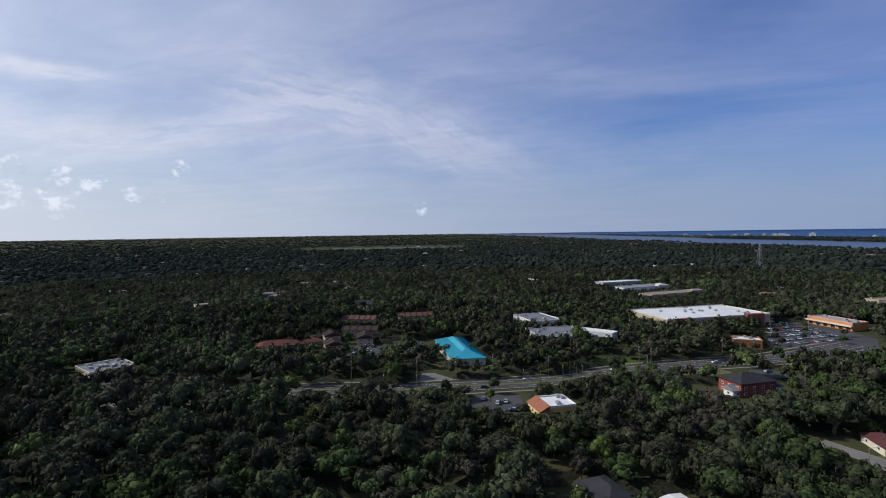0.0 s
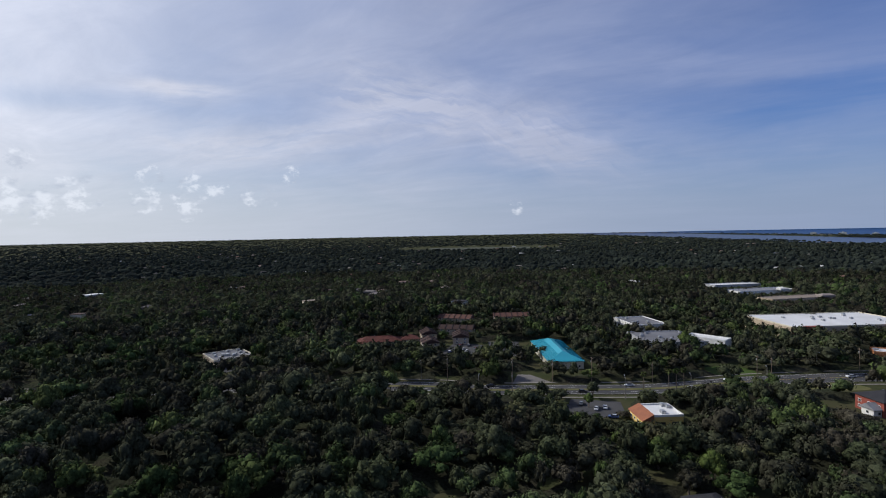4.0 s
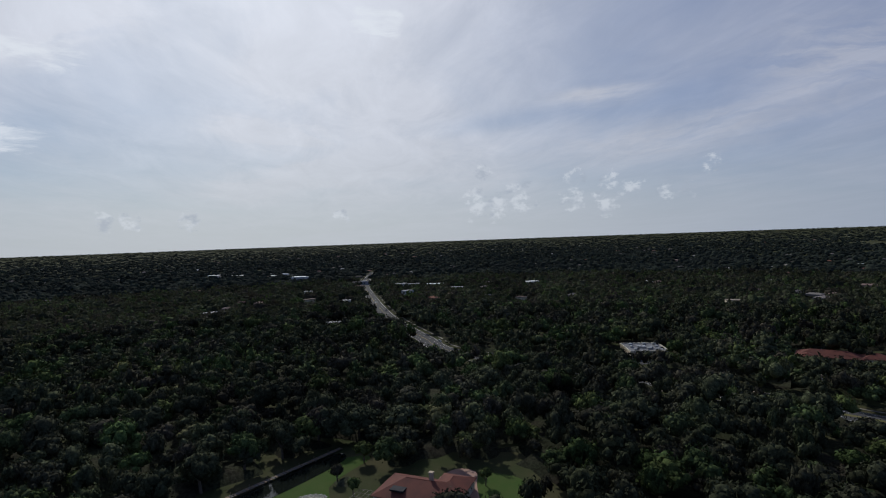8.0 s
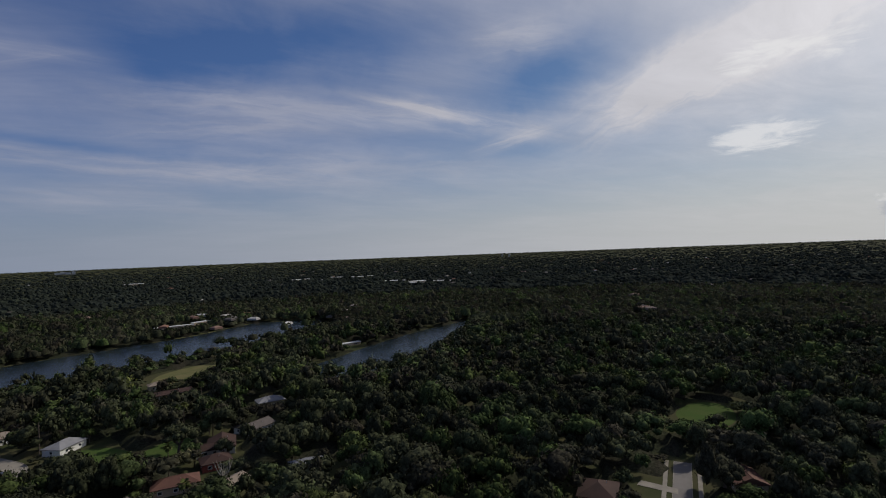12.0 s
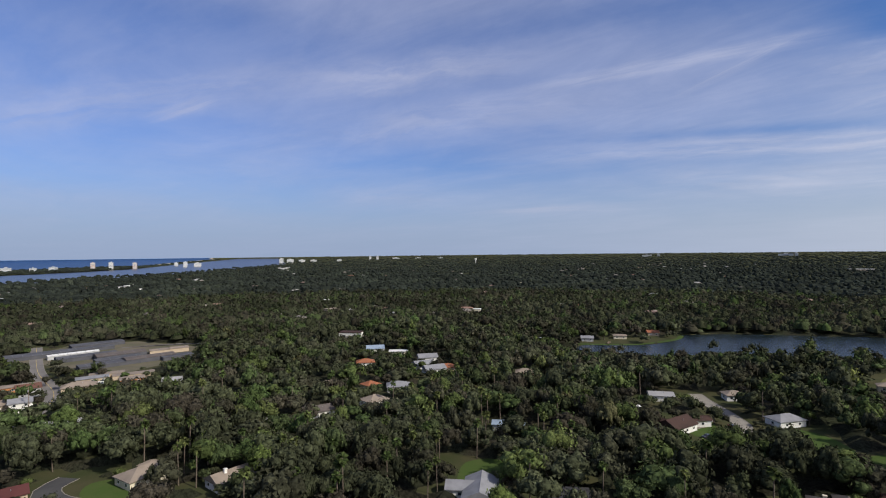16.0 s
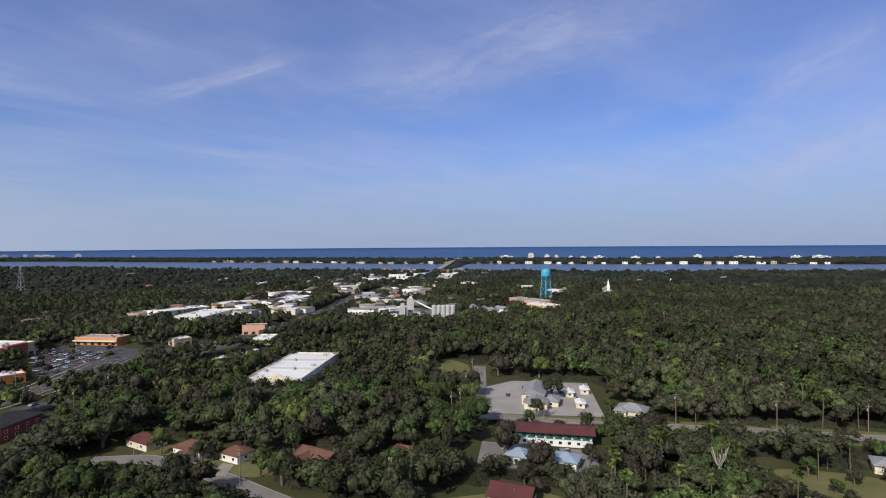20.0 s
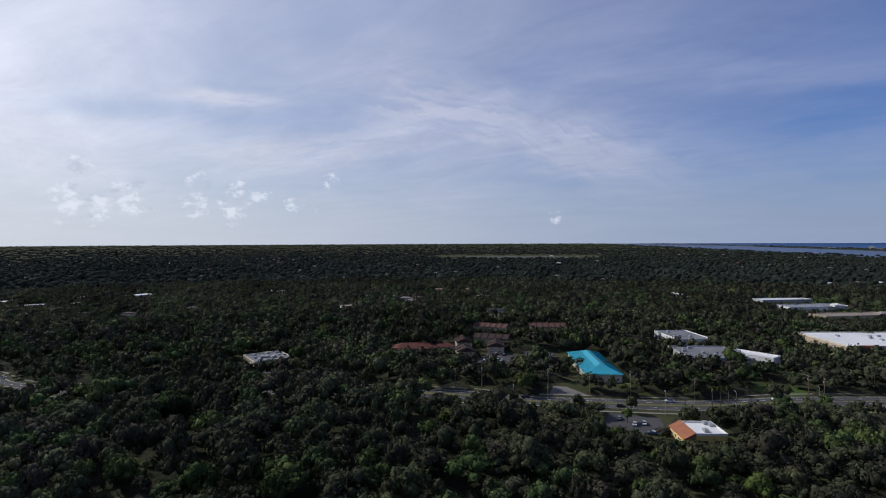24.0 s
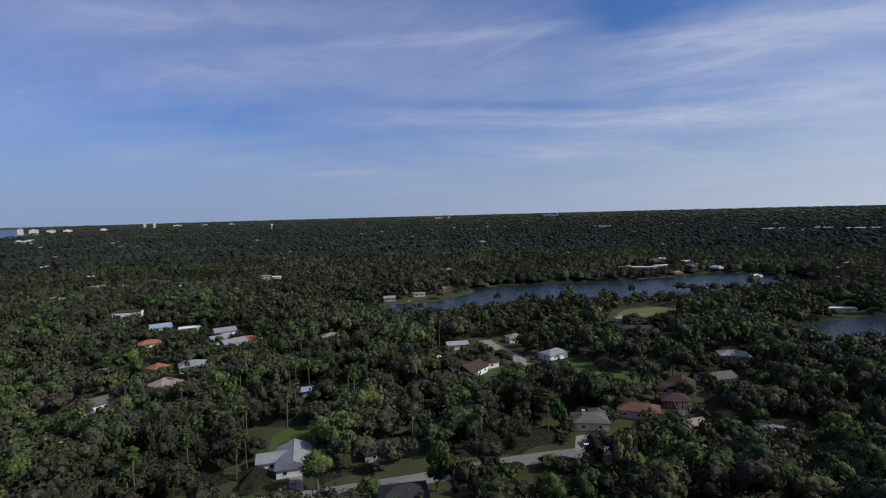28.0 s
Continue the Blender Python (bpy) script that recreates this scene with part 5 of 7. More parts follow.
# concrete works
works = thing("concrete_works", 552, 236, 20, "pale concrete mixing tower with conveyor", "industrial plant")
part("tower", Shape().box(-4, -4, 6, 4, 4, 17).box(-3, -3, 17, 3, 3, 19), wall_grey, works)
for x in (-3.5, 3.5):
    for y in (-3.5, 3.5):
        part("leg", Shape().box(x - 0.4, y - 0.4, 0, x + 0.4, y + 0.4, 6), steel, works)
part("elevator", Shape().box(8, -1.5, 0, 11, 1.5, 20), wall_white, works)
part("conveyor", Shape().tube((9, 0, 17), (-4, -34, 2), 0.9, n=6), steel, works)
part("office", Shape().box(-16, -12, 0, -5, -4, 4), wall_grey, works)
part("hopper", Shape().box(-3, 6, 0, 3, 12, 11).box(-2, 7, 11, 2, 11, 13), wall_grey, works)
silos = thing("silo_bank", 545, 193, 110, "bank of pale grey cylindrical silos", "silo")
for i in range(5):
    part("silo", Shape().turned([(2.9, 0), (2.9, 12.2), (2.2, 13), (0.6, 13.4)], 16), wall_grey, silos, m=pose((i - 2) * 5.2, 0, 0))
for x, y, r in ((552, 236, 24), (540, 210, 18), (545, 193, 18), (580, 222, 20)):
    CLEAR.append((x, y, r))
    must_see(x, y, 3.0, r * 0.6)

# water tower
tower = thing("water_tower", 710, 104, 8, "tall bright blue water tower on lattice legs", "water tower")
part("tank", Shape().turned([(0.8, 33.0), (3.2, 33.6), (5.6, 35.4), (6.3, 37.6), (6.3, 42.6), (5.8, 44.6), (4.2, 46.2), (2.0, 47.0), (0.4, 47.2)], 28), tank_blue, tower, "rounded bright blue tank")
part("catwalk", Shape().turned([(6.3, 37.4), (7.4, 37.4), (7.4, 37.6), (6.3, 37.6)], 28), tank_blue, tower)
part("riser", Shape().tube((0, 0, 0), (0, 0, 34), 1.0, n=12), tank_blue, tower)
for i in range(6):
    a, b = radians(60 * i), radians(60 * i + 60)
    foot, top = (9.5 * math.cos(a), 9.5 * math.sin(a), 0), (6.0 * math.cos(a), 6.0 * math.sin(a), 38)
    part("leg", Shape().tube(foot, top, 0.5, 0.42, 8), tank_blue, tower)
    for k, (z0, z1) in enumerate(((0, 12.7), (12.7, 25.3), (25.3, 37))):
        r0, r1 = 9.5 - 3.5 * z0 / 38, 9.5 - 3.5 * z1 / 38
        part("brace", Shape().tube((r0 * math.cos(a), r0 * math.sin(a), z0), (r1 * math.cos(b), r1 * math.sin(b), z1), 0.14, n=5).tube((r0 * math.cos(b), r0 * math.sin(b), z0), (r1 * math.cos(a), r1 * math.sin(a), z1), 0.14, n=5), tank_blue, tower)
        part("strut", Shape().tube((r1 * math.cos(a), r1 * math.sin(a), z1), (r1 * math.cos(b), r1 * math.sin(b), z1), 0.2, n=5), tank_blue, tower)
CLEAR.append((710, 104, 14))
school = flat_building("school", 668, 118, 52, 64, 22, 9, gravel_roof, stucco_pink, "pinkish school block with flat roof", "school", 5, "s", wall_tan, seen=7)
flat_building("school", 628, 98, 52, 40, 24, 8, roof_white, wall_yellow, "cream school hall with pale roof", "school", 2, "s", wall_cream, seen=7)
for x, y, t in ((606, 176, 20), (594, 160, 10), (583, 146, 30), (600, 140, 60)):
    house(x, y, t, 17, 12, roof_grey, wall_white, "white building with grey gable roof in town", G, 2, garage=False, group="white town houses")
church = thing("church", 880, 31, 10, "white church with slender white steeple", "church")
block(church, Matrix(), 26, 12, 6, G, roof_grey, wall_white, 1, windows=False, slope=0.8)
part("steeple", Shape().box(-15.5, -2, 0, -11.5, 2, 12).add([(-15.7, -2.2, 12), (-11.3, -2.2, 12), (-11.3, 2.2, 12), (-15.7, 2.2, 12), (-13.5, 0, 24)], [(0, 1, 4), (1, 2, 4), (2, 3, 4), (3, 0, 4)]), wall_white, church)
CLEAR.append((880, 31, 15))
SEE.append((870, 31, 5, 8))


def pylon(x, y, h, label):
    """A lattice mast with three pairs of arms."""
    ob = thing("pylon", x, y, 20, label, "pylon")
    n = 7
    wide = lambda z: 4.2 * (1 - z / h) + 0.7
    for sx, sy in ((1, 1), (1, -1), (-1, 1), (-1, -1)):
        part("leg", Shape().tube((4.9 * sx, 4.9 * sy, 0), (0.7 * sx, 0.7 * sy, h), 0.22, 0.14, 5), steel, ob)
    for i in range(n):
        z0, z1 = h * i / n, h * (i + 1) / n
        a, b = wide(z0), wide(z1)
        s = Shape()
        for (x0, y0), (x1, y1) in (((1, 1), (1, -1)), ((1, -1), (-1, -1)), ((-1, -1), (-1, 1)), ((-1, 1), (1, 1))):
            s.tube((a * x0, a * y0, z0), (b * x1, b * y1, z1), 0.1, n=4).tube((a * x1, a * y1, z0), (b * x0, b * y0, z1), 0.1, n=4)
        part("lattice", s, steel, ob)
    for z in (0.66, 0.78, 0.9):
        part("arm", Shape().tube((-6.5, 0, h * z), (6.5, 0, h * z), 0.16, n=5).tube((-6.5, 0, h * z), (0, 0, h * z + 1.8), 0.1, n=4).tube((6.5, 0, h * z), (0, 0, h * z + 1.8), 0.1, n=4), steel, ob)


pylon(546, 896, 51, "grey steel lattice power pylon above the woods")

# ---- poles and lamps ----
def utility_pole(x, y, turn, h=12.0):
    ob = thing("utility_pole", x, y, turn, "weathered wooden utility pole with crossarm", "utility pole", "utility poles along the streets")
    part("pole", Shape().tube((0, 0, 0), (0, 0, h), 0.19, 0.13, 8), wood_pole, ob)
    part("crossarm", Shape().box(-1.3, -0.07, h - 0.9, 1.3, 0.07, h - 0.75), wood_pole, ob)
    for i in (-1.15, 0.0, 1.15):
        part("insulator", Shape().tube((i, 0, h - 0.75), (i, 0, h - 0.5), 0.06, n=6), concrete, ob)
    part("transformer", Shape().tube((0.42, 0, h - 2.8), (0.42, 0, h - 1.8), 0.28, n=10), steel, ob)


def street_lamp(x, y, turn, h=10.5):
    ob = thing("street_lamp", x, y, turn, "slim concrete street lamp with curved arm", "street lamp", "street lamps along the road")
    part("pole", Shape().tube((0, 0, 0), (0, 0, h), 0.17, 0.10, 8), concrete, ob)
    part("arm", Shape().tube((0, 0, h - 0.3), (1.3, 0, h + 0.2), 0.07, n=6).tube((1.3, 0, h + 0.2), (2.6, 0, h + 0.2), 0.06, n=6), steel, ob)
    part("lamp", Shape().box(2.2, -0.16, h + 0.08, 3.1, 0.16, h + 0.26), steel, ob)


POLES = [(57, 284), (26, 279), (-15, 276), (6, 278), (179, 256), (198, 257), (171, 318), (113, 300), (193, 322), (-50, 275), (-90, 272), (-14, 253), (238, 76), (258, 79), (225, 76), (300, 88), (238, 36), (250, -20), (256, -60), (264, -95), (270, -150), (282, -190), (140, 122), (150, 62), (120, 300), (552, -34), (521, 50)]
for i, (x, y) in enumerate(POLES):
    utility_pole(x, y, 80 + (i * 37) % 40, 11 + (i * 7) % 4)
    SEE.append((x, y, 5.0, 1.0))
for x, y, t in ((39, 255, 90), (70, 262, 90), (110, 280, 80), (-30, 249, 90), (-65, 277, -90), (150, 318, -90), (132, 160, 0), (146, -108, 120), (240, 380, 0), (268, 372, 0), (282, 400, 0), (252, 352, 0), (300, 334, 0)):
    street_lamp(x, y, t)

# wires strung between the poles
for a, b in ((0, 1), (1, 3), (3, 2), (2, 9), (9, 10), (4, 5), (6, 8), (12, 13), (13, 15), (17, 18), (18, 19), (19, 20), (20, 21)):
    (x0, y0), (x1, y1) = POLES[a], POLES[b]
    h0, h1 = 10.4 + (a * 7) % 4, 10.4 + (b * 7) % 4
    line = thing("power_line", 0, 0, 0, "thin dark power lines between poles", "power line", "power lines")
    for o in (-1.1, 0.0, 1.1):
        pts = [Vector((x0 + (x1 - x0) * t, y0 + (y1 - y0) * t + o, h0 + (h1 - h0) * t - 3.2 * t * (1 - t))) for t in (0, 0.25, 0.5, 0.75, 1)]
        ring = [p + Vector(q) for p in pts for q in ((0, 0, 0.025), (0.018, 0.018, -0.012), (-0.018, -0.018, -0.012))]
        part("wire", Shape().add(ring, [(3 * i + k, 3 * i + (k + 1) % 3, 3 * i + 3 + (k + 1) % 3, 3 * i + 3 + k) for i in range(4) for k in range(3)]), rubber, line)

# ---- cars ----
def car_body():
    prof = [(-2.2, 0.35), (-2.25, 0.75), (-2.1, 0.95), (-1.5, 1.0), (0.95, 0.98), (2.0, 0.86), (2.25, 0.65), (2.2, 0.35)]
    s = Shape()
    n = len(prof)
    vs = [(x, y * w, z) for y in (-1, 1) for (x, z) in prof for w in (0.88,)]
    s.add(vs, [tuple(range(n)), tuple(range(2 * n - 1, n - 1, -1))] + [(i, n + i, n + (i + 1) % n, (i + 1) % n) for i in range(n)])
    return s


CAR = thing("car", 20, 262.5, 8, "parked car with glossy paint", "car", "cars")
part("body", car_body(), car_paint, CAR)
cabin = part("cabin", Shape().add([(-1.75, -0.84, 0.98), (1.15, -0.84, 0.98), (1.15, 0.84, 0.98), (-1.75, 0.84, 0.98), (-1.2, -0.68, 1.46), (0.35, -0.68, 1.46), (0.35, 0.68, 1.46), (-1.2, 0.68, 1.46)], [(0, 1, 5, 4), (1, 2, 6, 5), (2, 3, 7, 6), (3, 0, 4, 7)]), pane_dark, CAR, "dark glass")
part("roof", Shape().box(-1.2, -0.68, 1.44, 0.35, 0.68, 1.50), car_paint, CAR)
WHEEL = Shape().tube((0, -0.11, 0), (0, 0.11, 0), 0.33, n=12).mesh("wheel", rubber)
for x in (-1.35, 1.4):
    for y in (-0.82, 0.82):
        part("wheel", WHEEL, None, CAR, m=pose(x, y, 0.33))
tagged(CAR, "dark car driving along the road")
rnd = random.Random(5)


def car(x, y, turn, z=0.17, label=""):
    c = copy_thing(CAR, pose(x, y, z, 0, 0, turn))
    tagged(c, label or "parked car in the car park")


CAR.location.z = 0.17
for x, y, t in ((-6, 257, 3), (44, 276, 192), (-44, 258, 178), (74, 275, 15), (112, 289, 16), (-330, 232, -18), (-420, 250, -20), (-520, 292, 158), (160, 305, 190), (330, 322, 5), (420, 327, 5), (520, 344, 15), (610, 372, 200), (-600, 322, -25), (96, 292, 195), (-26, 267, 180), (180, 312, 12)):
    car(x, y, t, label="car driving along the grey road")
# supermarket bays: double rows
ux, uy = Vector((0.96, 0.26)), Vector((-0.26, 0.96))
for row in range(7):
    for k in range(22):
        p = Vector((226, 340)) + ux * (k * 3.0 + row * 2.0) + uy * (8 + row * 11.5)
        if rnd.random() < 0.74 and inside(SHOP_LOT, np.array([p.x]), np.array([p.y]))[0]:
            car(p.x, p.y, 105 + rnd.choice((0, 180)), 0.11)
for x, y, t in ((24, 238, 80), (28, 240, 85), (18, 244, 80), (30, 228, 170), (-22, 350, 100), (-24, 356, 100), (-26, 366, 100), (-52, 350, 80), (-56, 356, 80), (-50, 362, 85), (160, 278, 20), (166, 280, 25), (178, 284, 20), (310, 318, 80), (318, 318, 82), (326, 320, 84), (342, 310, 80), (-206, 280, 50), (-200, 276, 50), (196, 34, 90), (196, 29, 92), (198, 44, 88), (280, 40, 30), (268, 24, 0), (274, 24, 100), (-447, 204, 30), (-452, 198, 30), (-444, 210, 30),
                 (-53, -262, -70), (-40, -245, 40), (172, -111, 60), (-128, -30, 20), (-131, -29.5, 15), (38, -152, 95), (300, -246, 60), (306, -250, 60), (312, -240, 60), (308, -236, 60), (144, 142, 5), (146, 158, 20)):
    car(x, y, t, 0.16)

GARDEN += [(232, 362, 6, 3), (246, 384, 5.5, 2.8), (262, 402, 6, 3), (252, 362, 5, 2.6), (268, 384, 6, 3), (282, 404, 5.5, 2.8), (270, 350, 6, 3.2), (288, 372, 6, 3), (290, 424, 7, 3.4), (226, 346, 6, 3)]
for x, y, t, label in ((-44, -268, -60, "white car on the court"), (-48, -247, 40, "blue car parked at the court's edge"), (-36, -263, 20, "white pickup in a drive"), (-147, -31, 16, "car in a driveway"), (-150, -51, 106, "car beside the kerb"), (-131, -28, 106, "dark car in a driveway"), (-57, -168, 80, "car in a driveway"), (288, 46, 30, "car beside the sheds"), (290, 40, 40, "car beside the sheds"), (270, 60, 10, "van in the car park"), (203, 22, 0, "red car before the motel"), (203, 27, 0, "car before the motel"), (204, 33, 5, "car before the motel"), (-49, 344, 80, "car by the flats"), (-44, 352, 80, "car by the flats"), (-60, 340, 84, "car by the flats"), (-56, 364, 80, "car by the flats")):
    car(x, y, t, 0.2, label)
fence = thing("fence", 176, 18, -40, "orange-stained wooden board fence behind cottages", "fence")
for i in range(28):
    part("board", Shape().box(-0.14, -0.02, 0.1, 0.14, 0.02, 1.75), wall_orange, fence, m=pose(-4.2 + i * 0.31, 0, 0))
for i in range(5):
    part("post", Shape().box(-0.06, -0.1, 0, 0.06, -0.02, 1.85), wood_pole, fence, m=pose(-4.2 + i * 2.1, 0, 0))
for x, y, turn, long in ((68, -450, 100, 12), (54, -453, 95, 14), (-2, -478, 80, 10)):
    dock = thing("dock", x, y, turn, "weathered wooden boat dock on the lake", "dock", "lake docks")
    for i in range(int(long / 0.5)):
        part("plank", Shape().box(-0.22, -1.0, 0.75, 0.22, 1.0, 0.83), wood_pole, dock, m=pose(i * 0.5, 0, 0))
    for i in range(0, int(long), 3):
        for side in (-0.9, 0.9):
            part("post", Shape().tube((0, 0, -0.5), (0, 0, 1.4), 0.12, n=6), wood_pole, dock, m=pose(i, side, 0))
for x, y, turn in ((284, 54, 20), (283, 34, 100), (216, 352, 20), (-28, 372, 10)):
    bin_ = thing("dumpster", x, y, turn, "green steel rubbish container with sloping lid", "dumpster")
    part("body", Shape().add([(-1, -0.8, 0.15), (1, -0.8, 0.15), (1, 0.8, 0.15), (-1, 0.8, 0.15), (-1.1, -0.9, 1.2), (1.1, -0.9, 1.2), (1.1, 0.9, 1.6), (-1.1, 0.9, 1.6)], [(0, 3, 2, 1), (0, 1, 5, 4), (1, 2, 6, 5), (2, 3, 7, 6), (3, 0, 4, 7)]), green_band, bin_)
    part("lid", Shape().add([(-1.12, -0.92, 1.2), (1.12, -0.92, 1.2), (1.12, 0.92, 1.6), (-1.12, 0.92, 1.6), (-1.12, -0.92, 1.28), (1.12, -0.92, 1.28), (1.12, 0.92, 1.68), (-1.12, 0.92, 1.68)], [(0, 3, 2, 1), (4, 5, 6, 7), (0, 1, 5, 4), (1, 2, 6, 5), (2, 3, 7, 6), (3, 0, 4, 7)]), rubber, bin_)
# ---- the far town, the island and its towers ----
BODY = {}


def far_building(az, r, length, width, h, wall, roof, label, name="far_building", turn=0.0, group="far buildings", base=0.0, floors=0):
    """A building far off: walls, roof, floor bands; az: degrees left of north."""
    at, k = to_far(-r * math.sin(radians(az)), r * math.cos(radians(az)), base)
    ob = thing(name, at.x, at.y, az + turn, label, "tower block" if floors else "building", group, z=at.z, k=k)
    a, b = length / 2, width / 2
    part("wall", Shape().box(-a, -b, 0, a, b, h), wall, ob)
    part("roof", Shape().box(-a - 0.3, -b - 0.3, h, a + 0.3, b + 0.3, h + 0.5), roof, ob)
    if floors:
        part("lift_house", Shape().box(-a * 0.3, -b * 0.5, h + 0.5, a * 0.3, b * 0.5, h + 4.5), wall, ob)
        step = h / floors
        for f in range(floors):
            part("balcony", Shape().box(-a - 0.2, -b - 1.4, f * step + step * 0.35, a + 0.2, b + 1.4, f * step + step * 0.52), trim_white, ob)
        for f in range(floors):
            part("window_band", Shape().box(-a * 0.94, -b - 0.12, f * step + step * 0.55, a * 0.94, -b + 0.05, f * step + step * 0.95), window_far, ob)
    else:
        for i in range(max(1, int(length / 9))):
            x = -a + (i + 0.5) * length / max(1, int(length / 9))
            part("window", Shape().box(x - 1.6, -b - 0.1, h * 0.35, x + 1.6, -b + 0.1, h * 0.7), pane_dark, ob)
    return ob, at


def towers(rows, wall, label, group):
    for az, r, wide, h in rows:
        wide *= 0.58
        h *= 0.56 if -110 < az < -70 else 0.6
        deep = min(wide, 26)
        far_building(az, r, wide, deep, h, wall, roof_white, label, "tower_block", group=group, floors=max(2, min(6, int(h / 7))))


ISLE = "tower blocks along the beach"
towers([(-35.4, 4737, 70, 51), (-33.2, 5016, 150, 35), (-77.4, 2818, 120, 33), (-81.8, 2778, 42, 42), (-82.8, 2772, 30, 36), (-84.3, 2764, 34, 30), (-87.2, 2753, 86, 30), (-90.8, 2750, 70, 27), (-96.6, 2768, 62, 40), (-104.6, 2842, 52, 34), (-106.4, 2867, 88, 36), (-39.7, 4302, 46, 25)], wall_white, "white beachfront tower block beyond the river", ISLE)
towers([(-72.1, 2600, 60, 20), (-70.9, 2620, 44, 18), (-73.4, 2600, 50, 19), (-80.1, 2791, 49, 57), (-100.3, 2795, 92, 32), (-85.6, 2760, 50, 26), (-93.0, 2755, 40, 24)], wall_cream, "cream beachfront tower block beyond the river", ISLE)
towers([(-118.7, 3135, 27, 73), (-119.5, 3157, 32, 73), (-120.5, 3184, 36, 73), (-121.4, 3217, 36, 59), (-122.5, 3259, 70, 48), (-124.3, 3327, 50, 40), (-125.7, 3388, 66, 43)], wall_grey, "grey-white beachfront tower among a cluster", ISLE)
towers([(-128.6, 3517, 38, 75), (-131.9, 3694, 40, 66)], wall_terracotta, "orange-tan tower block standing alone on the beach", ISLE)
towers([(-130.0, 3589, 39, 74), (-136.2, 3970, 43, 61), (-137.3, 4054, 80, 44), (-145.3, 4832, 60, 74), (-146.2, 4939, 100, 60), (-147.4, 5108, 100, 46), (-148.6, 5285, 105, 40), (-101.2, 2801, 130, 26), (-104.9, 2841, 40, 30), (-106.9, 2871, 60, 29)], wall_white, "pale tower block on the far shore", ISLE)
towers([(-154.6, 6497, 46, 85), (-155.4, 6497, 46, 85), (-151.3, 5719, 90, 33), (-157.4, 7142, 160, 36), (-159.8, 7500, 140, 26), (-162.3, 7500, 140, 24), (176.0, 7500, 200, 40), (174.9, 7500, 60, 53), (164.0, 7500, 260, 45), (163.2, 7500, 60, 60), (-135.4, 4500, 44, 40)], wall_white, "distant white buildings on the horizon", "far skyline")
towers([(-25.0, 5900, 80, 34), (-27.1, 5700, 88, 34), (-30.3, 5449, 70, 40), (-31.7, 5236, 46, 40), (-32.5, 5089, 60, 40), (-33.0, 5089, 60, 40), (-29.3, 5623, 80, 22)], wall_cream, "pale beach towers far up the coast", ISLE)
towers([(121.25, 7500, 45, 50), (120.5, 7500, 50, 47)], wall_grey, "twin grey blocks on the wooded horizon", "twin far blocks")

rnd = random.Random(11)
WALLS, ROOFS = (wall_white, wall_white, wall_cream, wall_tan, wall_grey), (roof_tan, roof_grey, roof_brown, roof_white, gravel_roof, roof_dark)


def low_building(x, y, length, width, h, label, turn=None, wall=None, roof=None, gap=1.0, see=None):
    az, r = math.degrees(math.atan2(-x, y)), math.hypot(x, y)
    far_building(az, r, length, width, h, wall or rnd.choice(WALLS), roof or rnd.choice(ROOFS), label, turn=rnd.uniform(-40, 40) if turn is None else turn)
    u = Vector((x, y)).normalized()
    CLEAR.append((x, y, length * 0.55 + 3))
    for d in (0.9, 1.8, 2.6):
        q = Vector((x, y)) - u * length * 0.4 * d * gap - u * 4 * d
        CLEAR.append((q.x, q.y, length * 0.42 + 2))
    if r < 900:
        SEE.append((x, y, h * 0.5 if see is None else see, length * 0.45))


# either side of the road through the town
for i in range(84):
    t = rnd.random() ** 1.2
    p = line_of(TOWN, 20)[0]
    q = p[int((0.22 + 0.76 * t) * (len(p) - 1))]
    off = rnd.choice((-1, 1)) * rnd.uniform(22, 110)
    low_building(q.x - off * 0.3, q.y + off, rnd.uniform(12, 36), rnd.uniform(10, 20), rnd.uniform(4.5, 9), "low pale building beside the town road", gap=0.5)
for x, y, l, w, h in ((856, 683, 30, 16, 8), (1006, 652, 26, 18, 8), (1015, 520, 34, 20, 8), (1106, 505, 40, 24, 12), (1213, 490, 30, 20, 9), (956, 286, 30, 14, 8), (900, 166, 26, 14, 8), (849, 109, 24, 14, 7), (815, 465, 30, 18, 8), (672, 500, 40, 20, 9), (780, 330, 30, 18, 8)):
    low_building(x, y, l, w, h, "white building rising above the trees", wall=wall_white, roof=roof_white)
for x, y, l, w, h in ((1046, -469, 60, 24, 9), (875, -451, 70, 30, 9), (836, -480, 40, 22, 8), (984, -604, 44, 22, 9), (1079, -934, 50, 24, 10), (1167, -1253, 40, 20, 9), (1554, -2282, 90, 30, 14), (1640, -2340, 50, 24, 12), (900, -560, 30, 18, 8)):
    for k, (part_of, roof) in enumerate(((0.5, roof_white), (0.34, gravel_roof), (0.26, roof_white))):
        low_building(x + (k - 1) * l * 0.16, y - (k - 1) * l * 0.42, l * part_of, w * (0.8 - 0.15 * k), h * (0.8 + 0.1 * k), "pale flat-roofed building deep in the woods", wall=(wall_white, wall_cream, wall_grey)[k], roof=roof, gap=0.5)
